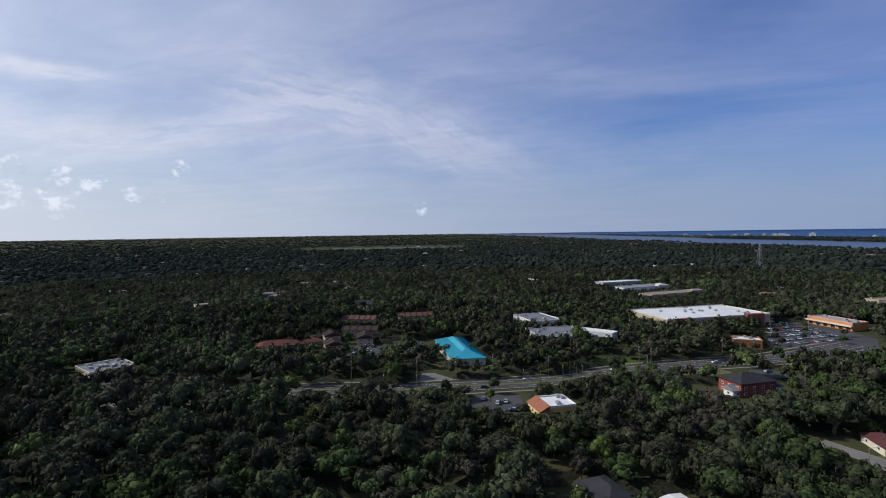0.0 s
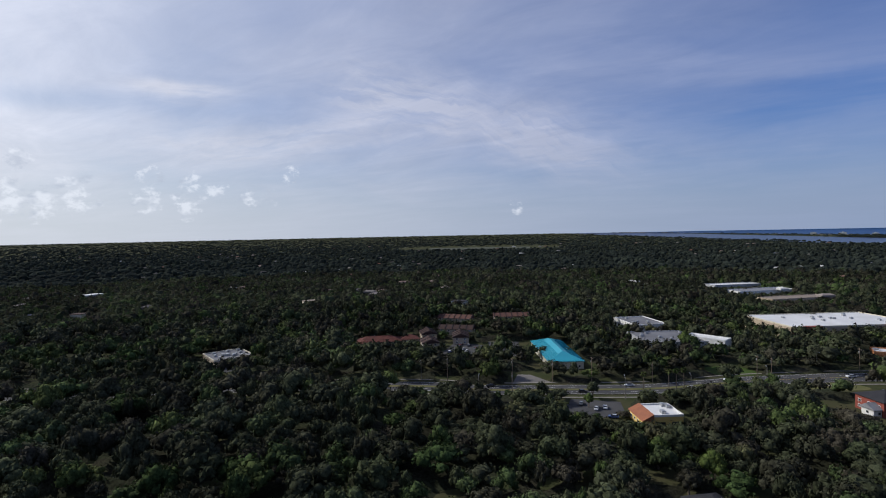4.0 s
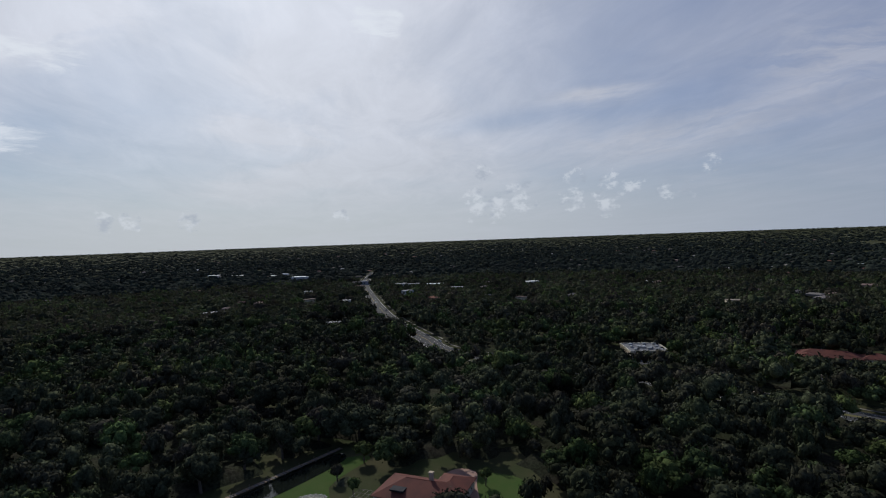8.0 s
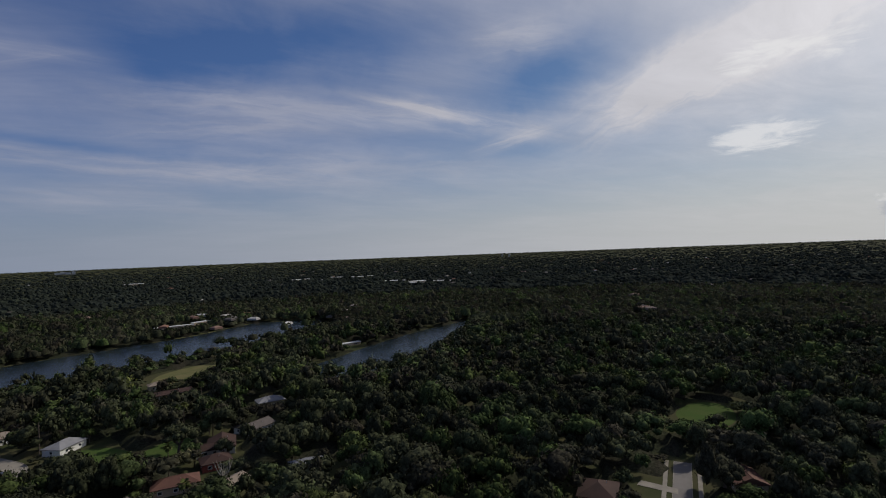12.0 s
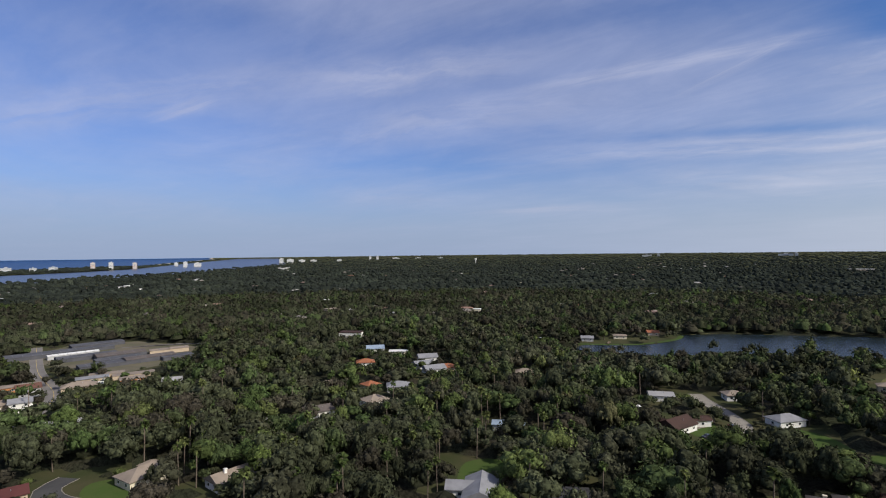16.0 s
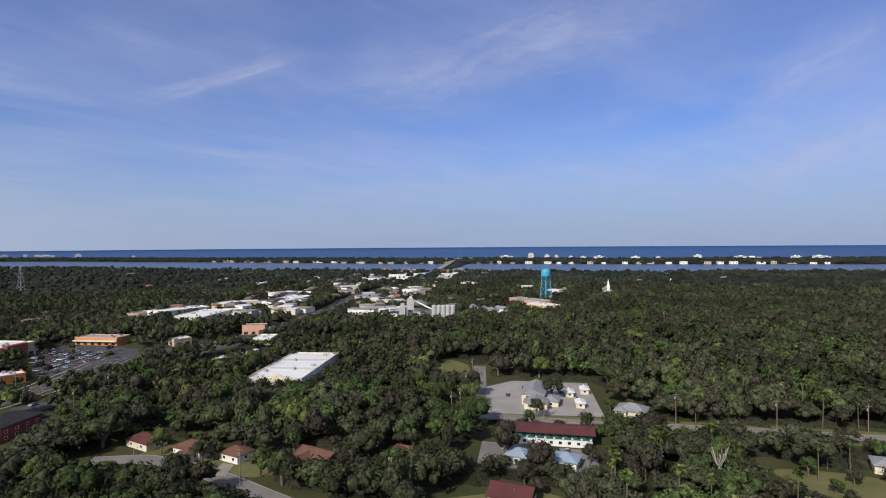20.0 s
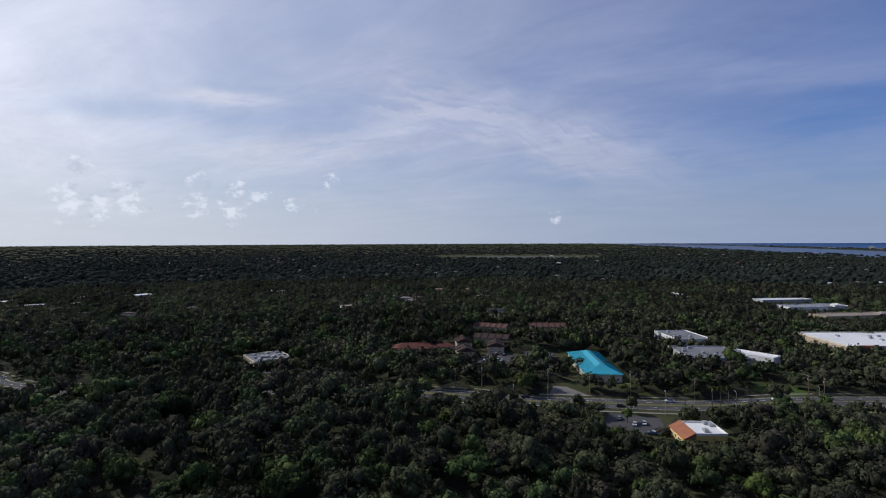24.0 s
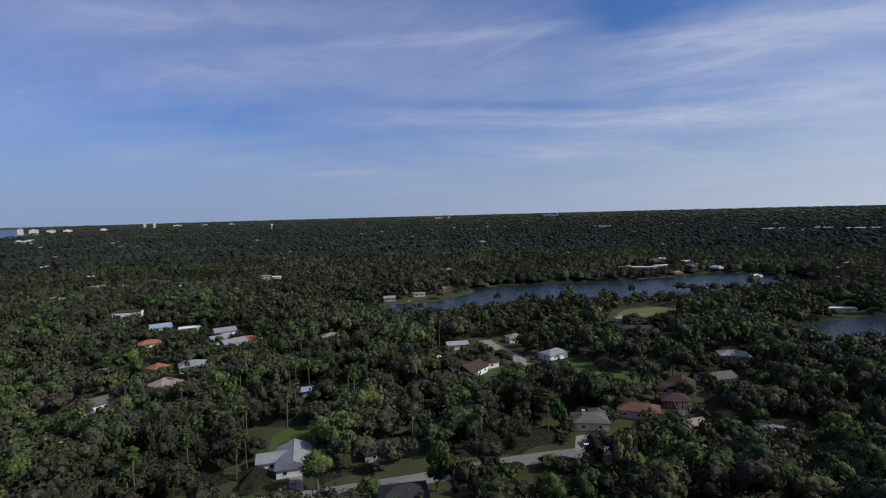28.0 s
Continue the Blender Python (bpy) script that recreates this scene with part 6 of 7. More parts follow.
# white on the longer roofs stands in for the sun glinting off them
for x, y, l, w, h in ((-1423, 310, 70, 24, 9), (-1350, 335, 70, 24, 9), (-1240, 380, 60, 24, 9), (-1196, 428, 40, 22, 10), (-1040, 385, 44, 28, 16), (-1240, 86, 50, 22, 8), (-871, 452, 40, 20, 8), (-760, 458, 34, 22, 8), (-738, 470, 28, 18, 8), (-705, 490, 44, 20, 8), (-633, 482, 30, 18, 7), (-600, 602, 46, 22, 8), (-448, 200, 30, 12, 8), (-635, 130, 28, 14, 7), (-598, 370, 20, 14, 15)):
    low_building(x, y, l * 0.66, w * 0.7, h * 0.8, "building off the main road, roof colour paled for sun glint", wall=wall_grey, roof=roof_white if l > 40 else gravel_roof, gap=0.15, see=h * 0.8)
for x, y, l, w, h in ((-300, -652, 44, 6, 3.5), (-340, -664, 26, 6, 3.5), (-1076, -1006, 60, 24, 9), (-1054, -908, 50, 24, 9), (-1080, -843, 46, 20, 9), (-1257, -1452, 60, 24, 9), (-1117, -1492, 70, 24, 9), (-830, -2113, 70, 24, 10), (-1297, -1374, 80, 26, 9), (-1000, -870, 36, 20, 9), (-318, -358, 22, 5, 2.2)):
    low_building(x, y, l, w, h, "long pale building among far trees", wall=wall_tan, roof=roof_white, gap=0.2, see=h * 0.5)
# single roofs showing through the far woods
for i in range(130):
    az, r = rnd.uniform(-180, 180), 480 + 1500 * rnd.random() ** 1.4
    x, y = -r * math.sin(radians(az)), r * math.cos(radians(az))
    if -75 < az < -10 and r < 800 or -150 < az < -85 and r < 1000 or x > 1500:
        continue
    if inside(LAKE_A, np.array([x]), np.array([y]))[0] or inside(LAKE_B, np.array([x]), np.array([y]))[0] or 15 < az < 110 and r < 600 or 115 < az < 185 and r < 800:
        continue
    low_building(x, y, rnd.uniform(10, 20), rnd.uniform(9, 12), rnd.uniform(4.5, 8), "far house roof showing above the woods", gap=0.35)
# the many small roofs of the suburbs, seen as flecks between the crowns
flecks, fleck_faces = [], []
town_line = line_of(TOWN, 20)[0]
for i in range(840):
    az, r = rnd.uniform(-180, 180), 620 + 2600 * rnd.random() ** 1.3
    x, y = -r * math.sin(radians(az)), r * math.cos(radians(az))
    if i >= 700:
        q = town_line[int(rnd.uniform(0.3, 1) * (len(town_line) - 1))]
        x, y = q.x + rnd.uniform(-60, 60), q.y + rnd.choice((-1, 1)) * rnd.uniform(25, 190)
    elif x > 1250 or -122 < az < -84 and r < 950:
        continue
    at, k = to_far(x, y, 0.0)
    m = pose(at.x, at.y, at.z, 0, 0, rnd.uniform(0, 180)) @ Matrix.Scale(k, 4)
    l, w, h = rnd.uniform(5, 9), rnd.uniform(3.5, 5), rnd.uniform(8.5, 12.0)
    n = len(flecks)
    flecks += [m @ Vector(p) for p in ((-l, -w, h - 3.5), (l, -w, h - 3.5), (l, w, h - 3.5), (-l, w, h - 3.5), (-l, -w, h - 1.5), (l, -w, h - 1.5), (l, w, h - 1.5), (-l, w, h - 1.5), (-l + 3, 0, h), (l - 3, 0, h))]
    fleck_faces += [[n + j for j in f] for f in ((0, 1, 5, 4), (1, 2, 6, 5), (2, 3, 7, 6), (3, 0, 4, 7), (4, 5, 9, 8), (6, 7, 8, 9), (5, 6, 9), (7, 4, 8))]


def roof_flecks():
    m = bpy.data.materials.new("suburb_roofs")
    m.use_nodes = True
    n = Nodes(m.node_tree)
    col = n.ramp(n.add("ShaderNodeNewGeometry").outputs["Random Per Island"], (0.0, (0.10, 0.09, 0.085)), (0.35, (0.22, 0.20, 0.18)), (0.6, (0.20, 0.10, 0.07)), (0.86, (0.28, 0.26, 0.24)), (1.0, (0.55, 0.54, 0.52)))
    p = n.add("ShaderNodeBsdfPrincipled", {"Base Color": col, "Roughness": 1.0, "Specular IOR Level": 0.0})
    n.add("ShaderNodeOutputMaterial", {"Surface": p.outputs[0]})
    return m


tagged(new("suburb_roofs", mesh_of("suburb_roofs", flecks, fleck_faces, roof_flecks())), "scattered small house roofs among far trees", "roofs", kind="stuff")
# waterside homes on the island's river shore
for i in range(46):
    y = -700 + i * 60 + rnd.uniform(-20, 20)
    x = float(coast(y)[1]) + rnd.uniform(12, 60)
    low_building(x, y, rnd.uniform(16, 30), 14, rnd.uniform(6, 10), "waterside home on the island shore", turn=0, gap=0.1)

# pale marsh flats far up the river
marsh = [to_far(-r * math.sin(radians(a)), r * math.cos(radians(a)), 0.6)[0].xy for r, steps in ((2420, range(1, 13)), (2950, range(12, 0, -1))) for a in steps]
sheet("marsh", [tuple(q) for q in marsh], to_far(0, 2500, 0.7)[0].z, marsh_grass, "pale flat marsh before the far river", "marsh")
for a in range(1, 13):
    for r in (2500, 2760):
        CLEAR.append((-r * math.sin(radians(a)), r * math.cos(radians(a)), 170))

# bridge over the river
def bridge():
    ob = thing("bridge", 0, 0, 0, "long grey concrete bridge humped over the river", "bridge")
    pts, ways = line_of([(1430, 532), (1640, 570), (2000, 630), (2330, 690)], 30)
    n = len(pts)
    rise = [1.5 + 19 * math.exp(-((i / (n - 1) - 0.42) / 0.26) ** 2) for i in range(n)]
    deck, s = [], Shape()
    for p, w, z in zip(pts, ways, rise):
        q = Vector((w.y, -w.x)) * 11
        deck += [(p.x + q.x, p.y + q.y, z), (p.x - q.x, p.y - q.y, z), (p.x + q.x, p.y + q.y, z + 2), (p.x - q.x, p.y - q.y, z + 2)]
    s.add(deck, [(4 * i + a, 4 * i + b, 4 * i + 4 + b, 4 * i + 4 + a) for i in range(n - 1) for a, b in ((0, 1), (3, 2), (2, 0), (1, 3))])
    part("deck", s, concrete, ob)
    for i in range(1, n - 1, 2):
        p, z = pts[i], rise[i]
        part("pier", Shape().box(-1.2, -8, 0, 1.2, 8, z), concrete, ob, m=pose(p.x, p.y, 0, 0, 0, 10))
    for off in (-10.6, 10.6):
        rail = []
        for p, w, z in zip(pts, ways, rise):
            q = Vector((w.y, -w.x)) * off
            rail += [(p.x + q.x, p.y + q.y, z + 2), (p.x + q.x, p.y + q.y, z + 3.1)]
        part("parapet", Shape().add(rail, [(2 * i, 2 * i + 2, 2 * i + 3, 2 * i + 1) for i in range(n - 1)]), concrete, ob)


bridge()
small_tower = thing("water_tower", *(to_far(860, -3493, 0)[0].xy), 0, "small pale water tower on the horizon", "water tower", z=to_far(860, -3493, 0)[0].z, k=to_far(860, -3493, 0)[1])
part("tank", Shape().turned([(3, 28), (7, 31), (8, 35), (7, 39), (3, 41)], 16), wall_white, small_tower)
part("stem", Shape().tube((0, 0, 0), (0, 0, 29), 2.4, n=10), wall_white, small_tower)

# ---- trees ----
gen = np.random.RandomState(7)


def ico():
    bm = bmesh.new()
    bmesh.ops.create_icosphere(bm, subdivisions=1, radius=1.0)
    v = np.array([p.co[:] for p in bm.verts])
    f = np.array([[p.index for p in q.verts] for q in bm.faces])
    bm.free()
    return v, f


ICO1 = ico()
OCTA = (np.array([(1, 0, 0), (0, 1, 0), (-1, 0, 0), (0, -1, 0), (0, 0, 1), (0, 0, -1)], float), np.array([(0, 1, 4), (1, 2, 4), (2, 3, 4), (3, 0, 4), (1, 0, 5), (2, 1, 5), (3, 2, 5), (0, 3, 5)]))


def crown(leaves, size, core, lobes, seed, loose=0.5):
    """A unit crown, 1 wide in radius and about 1 high above its base: boughs hidden under many loose sprays of leaves."""
    g = np.random.RandomState(seed)
    a = np.arange(lobes) * 2.4 + g.uniform(-0.6, 0.6, lobes)
    d = np.sqrt(np.linspace(0.02, 1, lobes)) * g.uniform(0.50, 0.66)
    lift = 0.56 + 0.34 * (1 - (d / 0.62) ** 2) + g.uniform(-0.18, 0.12, lobes)
    mid = np.stack([d * np.cos(a), d * np.sin(a), lift], -1)
    rad = g.uniform(0.22, 0.44, lobes) * (1.0 if lobes > 5 else 1.35)
    cv, cf = core
    vs, fs, n = [], [], 0
    for m, r in zip(mid, rad):
        spin = np.array(Euler((g.uniform(0, 6.28), g.uniform(0, 6.28), g.uniform(0, 6.28))).to_matrix())
        vs.append(m + (cv @ spin) * r * np.array([0.78, 0.78, 0.74]) * (1 + 0.28 * g.uniform(-1, 1, (len(cv), 1))))
        fs.append(cf + n)
        n += len(cv)
    pick = g.choice(lobes, leaves, p=rad ** 2 / (rad ** 2).sum())
    way = g.normal(0, 1, (leaves, 3))
    way[:, 2] = np.abs(way[:, 2]) * 0.95 - 0.35
    way /= np.linalg.norm(way, axis=1)[:, None]
    at = mid[pick] + way * rad[pick][:, None] * g.uniform(0.78, 1.24, (leaves, 1)) * np.array([1, 1, 0.88])
    nrm = way + g.normal(0, loose, (leaves, 3))
    nrm /= np.linalg.norm(nrm, axis=1)[:, None]
    t1 = np.cross(nrm, g.normal(0, 1, (leaves, 3)))
    t1 /= np.linalg.norm(t1, axis=1)[:, None]
    t2 = np.cross(nrm, t1)
    s = size * g.uniform(0.5, 1.5, (leaves, 1))
    c = [at + t1 * s, at - t1 * s * 0.6 + t2 * s * g.uniform(0.6, 1.0, (leaves, 1)), at - t1 * s * g.uniform(0.4, 0.8, (leaves, 1)) - t2 * s * g.uniform(0.6, 1.0, (leaves, 1))]
    vs.append(np.stack(c, 1).reshape(-1, 3))
    fs.append(np.arange(leaves * 3).reshape(-1, 3) + n)
    return np.concatenate(vs), np.concatenate(fs), np.zeros((0, 4), int)


def dome(sides, seed):
    """A small lumpy crown for the far woods, open below."""
    g = np.random.RandomState(seed)
    a = np.arange(sides) * 6.2832 / sides + g.uniform(-0.25, 0.25, sides)
    low = np.stack([np.cos(a), np.sin(a), np.full(sides, 0.15)], -1) * g.uniform(0.8, 1.15, (sides, 1))
    b = a + 3.1416 / sides
    high = np.stack([0.7 * np.cos(b), 0.7 * np.sin(b), g.uniform(0.65, 0.95, sides)], -1)
    v = np.concatenate([low, high, [(g.uniform(-0.3, 0.3), g.uniform(-0.3, 0.3), 1.0)]])
    i = np.arange(sides)
    j = (i + 1) % sides
    f = np.concatenate([np.stack([i, j, sides + i], -1), np.stack([j, sides + j, sides + i], -1), np.stack([sides + i, sides + j, np.full(sides, 2 * sides)], -1)])
    return v, f


def lumps(seed):
    """A far crown of two rounded heaps with loose sprays over them."""
    g = np.random.RandomState(seed)
    vs, fs, n = [], [], 0
    for k in range(2):
        v, f = dome(5, seed * 3 + k)
        a, wide = k * 3.1 + g.uniform(0, 1), g.uniform(0.58, 0.72)
        vs.append(np.stack([v[:, 0] * wide + 0.36 * math.cos(a), v[:, 1] * wide + 0.36 * math.sin(a), 0.2 + v[:, 2] * g.uniform(0.55, 0.85)], -1))
        fs.append(f + n)
        n += len(v)
    v, f, _ = crown(11, 0.24, (np.zeros((0, 3)), np.zeros((0, 3), int)), 4, seed, 0.5)
    return np.concatenate(vs + [v]), np.concatenate(fs + [f + n]), np.zeros((0, 4), int)


def scatter(lo, hi, spacing, seed):
    g = np.random.RandomState(seed)
    n = int(2 * hi / spacing) + 1
    i, j = np.meshgrid(np.arange(n), np.arange(n))
    x = (i.ravel() - n / 2) * spacing + g.uniform(-0.42, 0.42, n * n) * spacing
    y = (j.ravel() - n / 2) * spacing + g.uniform(-0.42, 0.42, n * n) * spacing
    r = np.hypot(x, y)
    ok = (r >= lo) & (r < hi)
    return x[ok], y[ok]


clear_xyr, see_xyzw = np.array(CLEAR), np.array(SEE)


def is_open(x, y, slack):
    """Whether a spot lies in a clearing, in water, or on a road."""
    out = inside(LAKE_A, x, y) | inside(LAKE_B, x, y)
    near, far, beach = coast(y)
    out |= (x > near) & (x < far) | (x > beach - 30)
    for s in range(0, len(x), 4000):
        xs, ys_ = x[s:s + 4000], y[s:s + 4000]
        d2 = (xs[:, None] - clear_xyr[None, :, 0]) ** 2 + (ys_[:, None] - clear_xyr[None, :, 1]) ** 2
        out[s:s + 4000] |= (d2 < (clear_xyr[None, :, 2] + slack) ** 2).any(1)
    return out


see_r = np.hypot(see_xyzw[:, 0], see_xyzw[:, 1])
see_a = np.arctan2(-see_xyzw[:, 0], see_xyzw[:, 1])


must_xyzw = np.array(MUST)
must_r = np.hypot(must_xyzw[:, 0], must_xyzw[:, 1])
must_a = np.arctan2(-must_xyzw[:, 0], must_xyzw[:, 1])


def fit_height(x, y, h, c, spots=None, spots_r=None, spots_a=None):
    """Trees by the open spots are kept low: street and garden trees are younger than those of the woods."""
    r, a = np.hypot(x, y), np.arctan2(-x, y)
    top = h.copy()
    if spots is None:
        spots, spots_r, spots_a = see_xyzw, see_r, see_a
    for s in range(0, len(x), 3000):
        k = slice(s, s + 3000)
        da = np.abs((a[k, None] - spots_a[None] + np.pi) % (2 * np.pi) - np.pi)
        hit = (da < spots[None, :, 3] / spots_r[None] + 0.75 * c[k, None] / r[k, None]) & (r[k, None] < spots_r[None])
        cap = np.where(hit, EYE - (EYE - spots[None, :, 2]) * r[k, None] / spots_r[None], 99.0)
        top[k] = np.minimum(top[k], cap.min(1))
    return top


def wood_size(x, y, g):
    """Height and spread of the woods, in stands."""
    stand = np.sin(x * 0.021 + 1.3) * np.cos(y * 0.017 - 0.4) + 0.6 * np.sin(x * 0.006 - y * 0.008)
    h = 11.5 + 1.3 * stand + g.normal(0, 2.5, len(x))
    c = np.clip(6.4 + 0.36 * (h - 11) + g.normal(0, 1.9, len(x)), 3.2, 11.5)
    return np.clip(h, 6.5, 18), c


def wood(name, lo, hi, spacing, kinds, seed, label, skip=None, material=None, tone=1.0):
    x, y = scatter(lo, hi, spacing, seed)
    g = np.random.RandomState(seed + 1)
    h, c = wood_size(x, y, g)
    ok = ~is_open(x, y, 1.5)
    x, y, h, c = x[ok], y[ok], h[ok], c[ok]
    top = fit_height(x, y, h, c)
    top = np.where(g.uniform(0, 1, len(x)) < 0.16, np.minimum(h, top + 4), top)
    top = np.maximum(np.minimum(top, fit_height(x, y, h, c, must_xyzw, must_r, must_a)), 2.4)
    ok = top > 1.2
    x, y, c, top = x[ok], y[ok], c[ok] * np.clip(top[ok] / h[ok], 0.2, 1) ** 0.4, top[ok]
    order = np.argsort(np.hypot(x, y))
    if skip:
        first, order = order[:skip], order[skip:]
    else:
        first = []
    near = [(x[i], y[i], top[i], c[i]) for i in first]
    kind = g.randint(0, len(kinds), len(order))
    vs, ts, qs, tint, base = [], [], [], [], 0
    for n, (v, t, q) in enumerate(kinds):
        idx = order[kind == n]
        m = len(idx)
        if not m:
            continue
        a = g.uniform(0, 6.283, m)
        co, si = np.cos(a)[:, None], np.sin(a)[:, None]
        wide = c[idx][:, None]
        tall = np.maximum(top[idx] * 0.72, 1.0)[:, None]
        px = (v[None, :, 0] * co - v[None, :, 1] * si) * wide + x[idx][:, None]
        py = (v[None, :, 0] * si + v[None, :, 1] * co) * wide + y[idx][:, None]
        pz = (v[None, :, 2] - 1.15) * tall + top[idx][:, None]
        vs.append(np.stack([px, py, pz], -1).reshape(-1, 3))
        off = base + np.arange(m)[:, None, None] * len(v)
        ts.append((t[None] + off).reshape(-1, 3))
        qs.append((q[None] + off).reshape(-1, 4))
        tint.append(np.repeat(np.clip(tone * g.beta(1.5, 2.9, m), 0, 1), len(v)))
        base += m * len(v)
    me = big_mesh(name, np.concatenate(vs), np.concatenate(ts), np.concatenate(qs), material or leaf_wood, np.concatenate(tint))
    tagged(new(name, me), label, "trees", kind="stuff")
    return near


near_trees = wood("near_woods", 102, 290, 9.4, [crown(340, 0.070, ICO1, 9, s, 0.4) for s in range(8)], 21, "dense dark green oak woods with rounded crowns", skip=90)
wood("inner_woods", 14, 102, 9.4, [crown(30, 0.2, OCTA, 5, 80 + s) for s in range(5)], 51, "dense green woods with rounded crowns")
wood("middle_woods", 290, 540, 9.4, [crown(84, 0.112, OCTA, 4, 40 + s, 0.4) for s in range(8)], 31, "thick green woodland canopy")
wood("outer_woods", 540, 1000, 9.8, [lumps(60 + s) for s in range(10)], 41, "unbroken green woodland canopy", material=leaf_outer, tone=0.8)


def understorey():
    """Shrubs and lower boughs closing the woods beneath the crowns."""
    step, half = 7.0, 1000.0
    line = np.arange(-half, half + step, step)
    n = len(line)
    gx, gy = np.meshgrid(line, line)
    g = np.random.RandomState(9)
    x = gx.ravel() + g.uniform(-1.6, 1.6, n * n)
    y = gy.ravel() + g.uniform(-1.6, 1.6, n * n)
    r = np.hypot(x, y)
    z = np.full(n * n, -3.0)
    ok = (r > 10) & (r < 1005)
    idx = np.where(ok)[0]
    idx = idx[~is_open(x[idx], y[idx], 3.0)]
    want = 1.6 + g.normal(0, 1.2, len(idx))
    cap = fit_height(x[idx], y[idx], want + 2.5, np.full(len(idx), 4.0)) - 2.5
    z[idx] = np.where(cap > 0.5, cap, -3.0)
    tint = 0.4 * g.beta(1.6, 2.6, n * n)
    i, j = np.meshgrid(np.arange(n - 1), np.arange(n - 1), indexing="ij")
    q = np.stack([i * n + j, i * n + j + 1, (i + 1) * n + j + 1, (i + 1) * n + j], -1).reshape(-1, 4)
    q = q[(z[q] > -2.5).any(1)]
    used, back = np.unique(q, return_inverse=True)
    v = np.stack([x, y, z], -1)[used]
    tagged(new("undergrowth", big_mesh("undergrowth", v, np.zeros((0, 3), int), back.reshape(-1, 4), leaf_wood, tint[used])), "dense shrubs and low boughs beneath the crowns", "undergrowth", kind="stuff")


understorey()


def canopy():
    """The far woods: crown behind crown out to the horizon."""
    rows = 56
    ring = EYE / np.linspace(EYE / 985.0, EYE / 16900.0, rows)
    g = np.random.RandomState(3)
    rs, az, wide = [], [], []
    for k, r0 in enumerate(ring):
        deep = (ring[min(k + 1, rows - 1)] - ring[max(k - 1, 0)]) * 0.5
        gap = max(8.6, 0.0036 * r0)
        n = int(6.2832 * r0 / gap)
        rs.append(r0 + g.uniform(-1, 1, n) * deep)
        az.append((np.arange(n) + g.uniform(-0.45, 0.45, n)) * 6.2832 / n + k)
        wide.append(np.full(n, gap) * g.uniform(0.55, 1.25, n))
    r, a, w = (np.concatenate(q) for q in (rs, az, wide))
    x, y = -r * np.sin(a), r * np.cos(a)
    # the island beyond the river is thickly wooded
    iy = g.uniform(-2800, 4200, 9000)
    _, bank, shore = coast(iy)
    ix = bank + 12 + (shore - bank - 70) * g.uniform(0, 1, len(iy)) ** 1.4
    x, y, w = np.concatenate([x, ix]), np.concatenate([y, iy]), np.concatenate([w, g.uniform(7, 13, len(iy))])
    ok = ~is_open(x, y, 2.0)
    x, y, w = x[ok], y[ok], w[ok]
    h = np.clip(11.5 + g.normal(0, 2.6, len(x)) + 1.5 * np.sin(x * 0.004) * np.cos(y * 0.005), 5, 19)
    tone = np.clip(0.12 + 0.6 * g.beta(1.8, 2.6, len(x)) + 0.16 * np.sin(x * 0.011 + 2) * np.sin(y * 0.009), 0, 1)
    vs, ts, tint, base = [], [], [], 0
    shapes = [dome(4, s) for s in range(6)]
    kind = g.randint(0, len(shapes), len(x))
    for n, (v, f) in enumerate(shapes):
        idx = np.where(kind == n)[0]
        turn = g.uniform(0, 6.283, len(idx))
        co, si = np.cos(turn)[:, None], np.sin(turn)[:, None]
        px = (v[None, :, 0] * co - v[None, :, 1] * si) * w[idx][:, None] + x[idx][:, None]
        py = (v[None, :, 0] * si + v[None, :, 1] * co) * w[idx][:, None] + y[idx][:, None]
        pz = (0.36 + 0.60 * v[None, :, 2]) * h[idx][:, None]
        vs.append(to_far_np(px.ravel(), py.ravel(), pz.ravel()))
        ts.append((f[None] + base + np.arange(len(idx))[:, None, None] * len(v)).reshape(-1, 3))
        tint.append(np.repeat(tone[idx], len(v)))
        base += len(idx) * len(v)
    me = big_mesh("far_woods", np.concatenate(vs), np.concatenate(ts), np.zeros((0, 4), int), leaf_far_haze, np.concatenate(tint), False)
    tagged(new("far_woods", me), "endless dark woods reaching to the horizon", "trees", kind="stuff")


canopy()


def tree_kind(seed, x, y, turn, scale):
    """One oak: forked trunk, limbs, crown."""
    ob = thing("oak_tree", x, y, turn, "broad live oak with dense dark green crown", "tree", "near oaks", k=1.0)
    g = random.Random(seed)
    wood_part = Shape().tube((0, 0, 0), (0.3, 0.1, 4.2), 0.46, 0.34, 8)
    for k in range(6):
        a = k * 1.05 + g.uniform(-0.3, 0.3)
        r = g.uniform(2.0, 3.6)
        wood_part.tube((0.3, 0.1, 3.4), (r * 0.5 * math.cos(a), r * 0.5 * math.sin(a), 6.0), 0.22, 0.15, 6)
        wood_part.tube((r * 0.5 * math.cos(a), r * 0.5 * math.sin(a), 6.0), (r * math.cos(a), r * math.sin(a), 8.6), 0.15, 0.06, 5)
    part("trunk", wood_part, bark, ob)
    v, t, q = crown(820, 0.050, ICO1, 14, 100 + seed, 0.4)
    v = v * np.array([5.6, 5.6, 8.0]) + np.array([0, 0, 3.0])
    me = big_mesh("crown", v, t, q, leaf_tree)
    part("crown", me, None, ob)
    return ob


def stretched(x, y, top, c, turn, base_h=12.2, base_c=5.6):
    return pose(x, y, 0, 0, 0, turn) @ Matrix.Diagonal((c / base_c, c / base_c, top / base_h, 1))


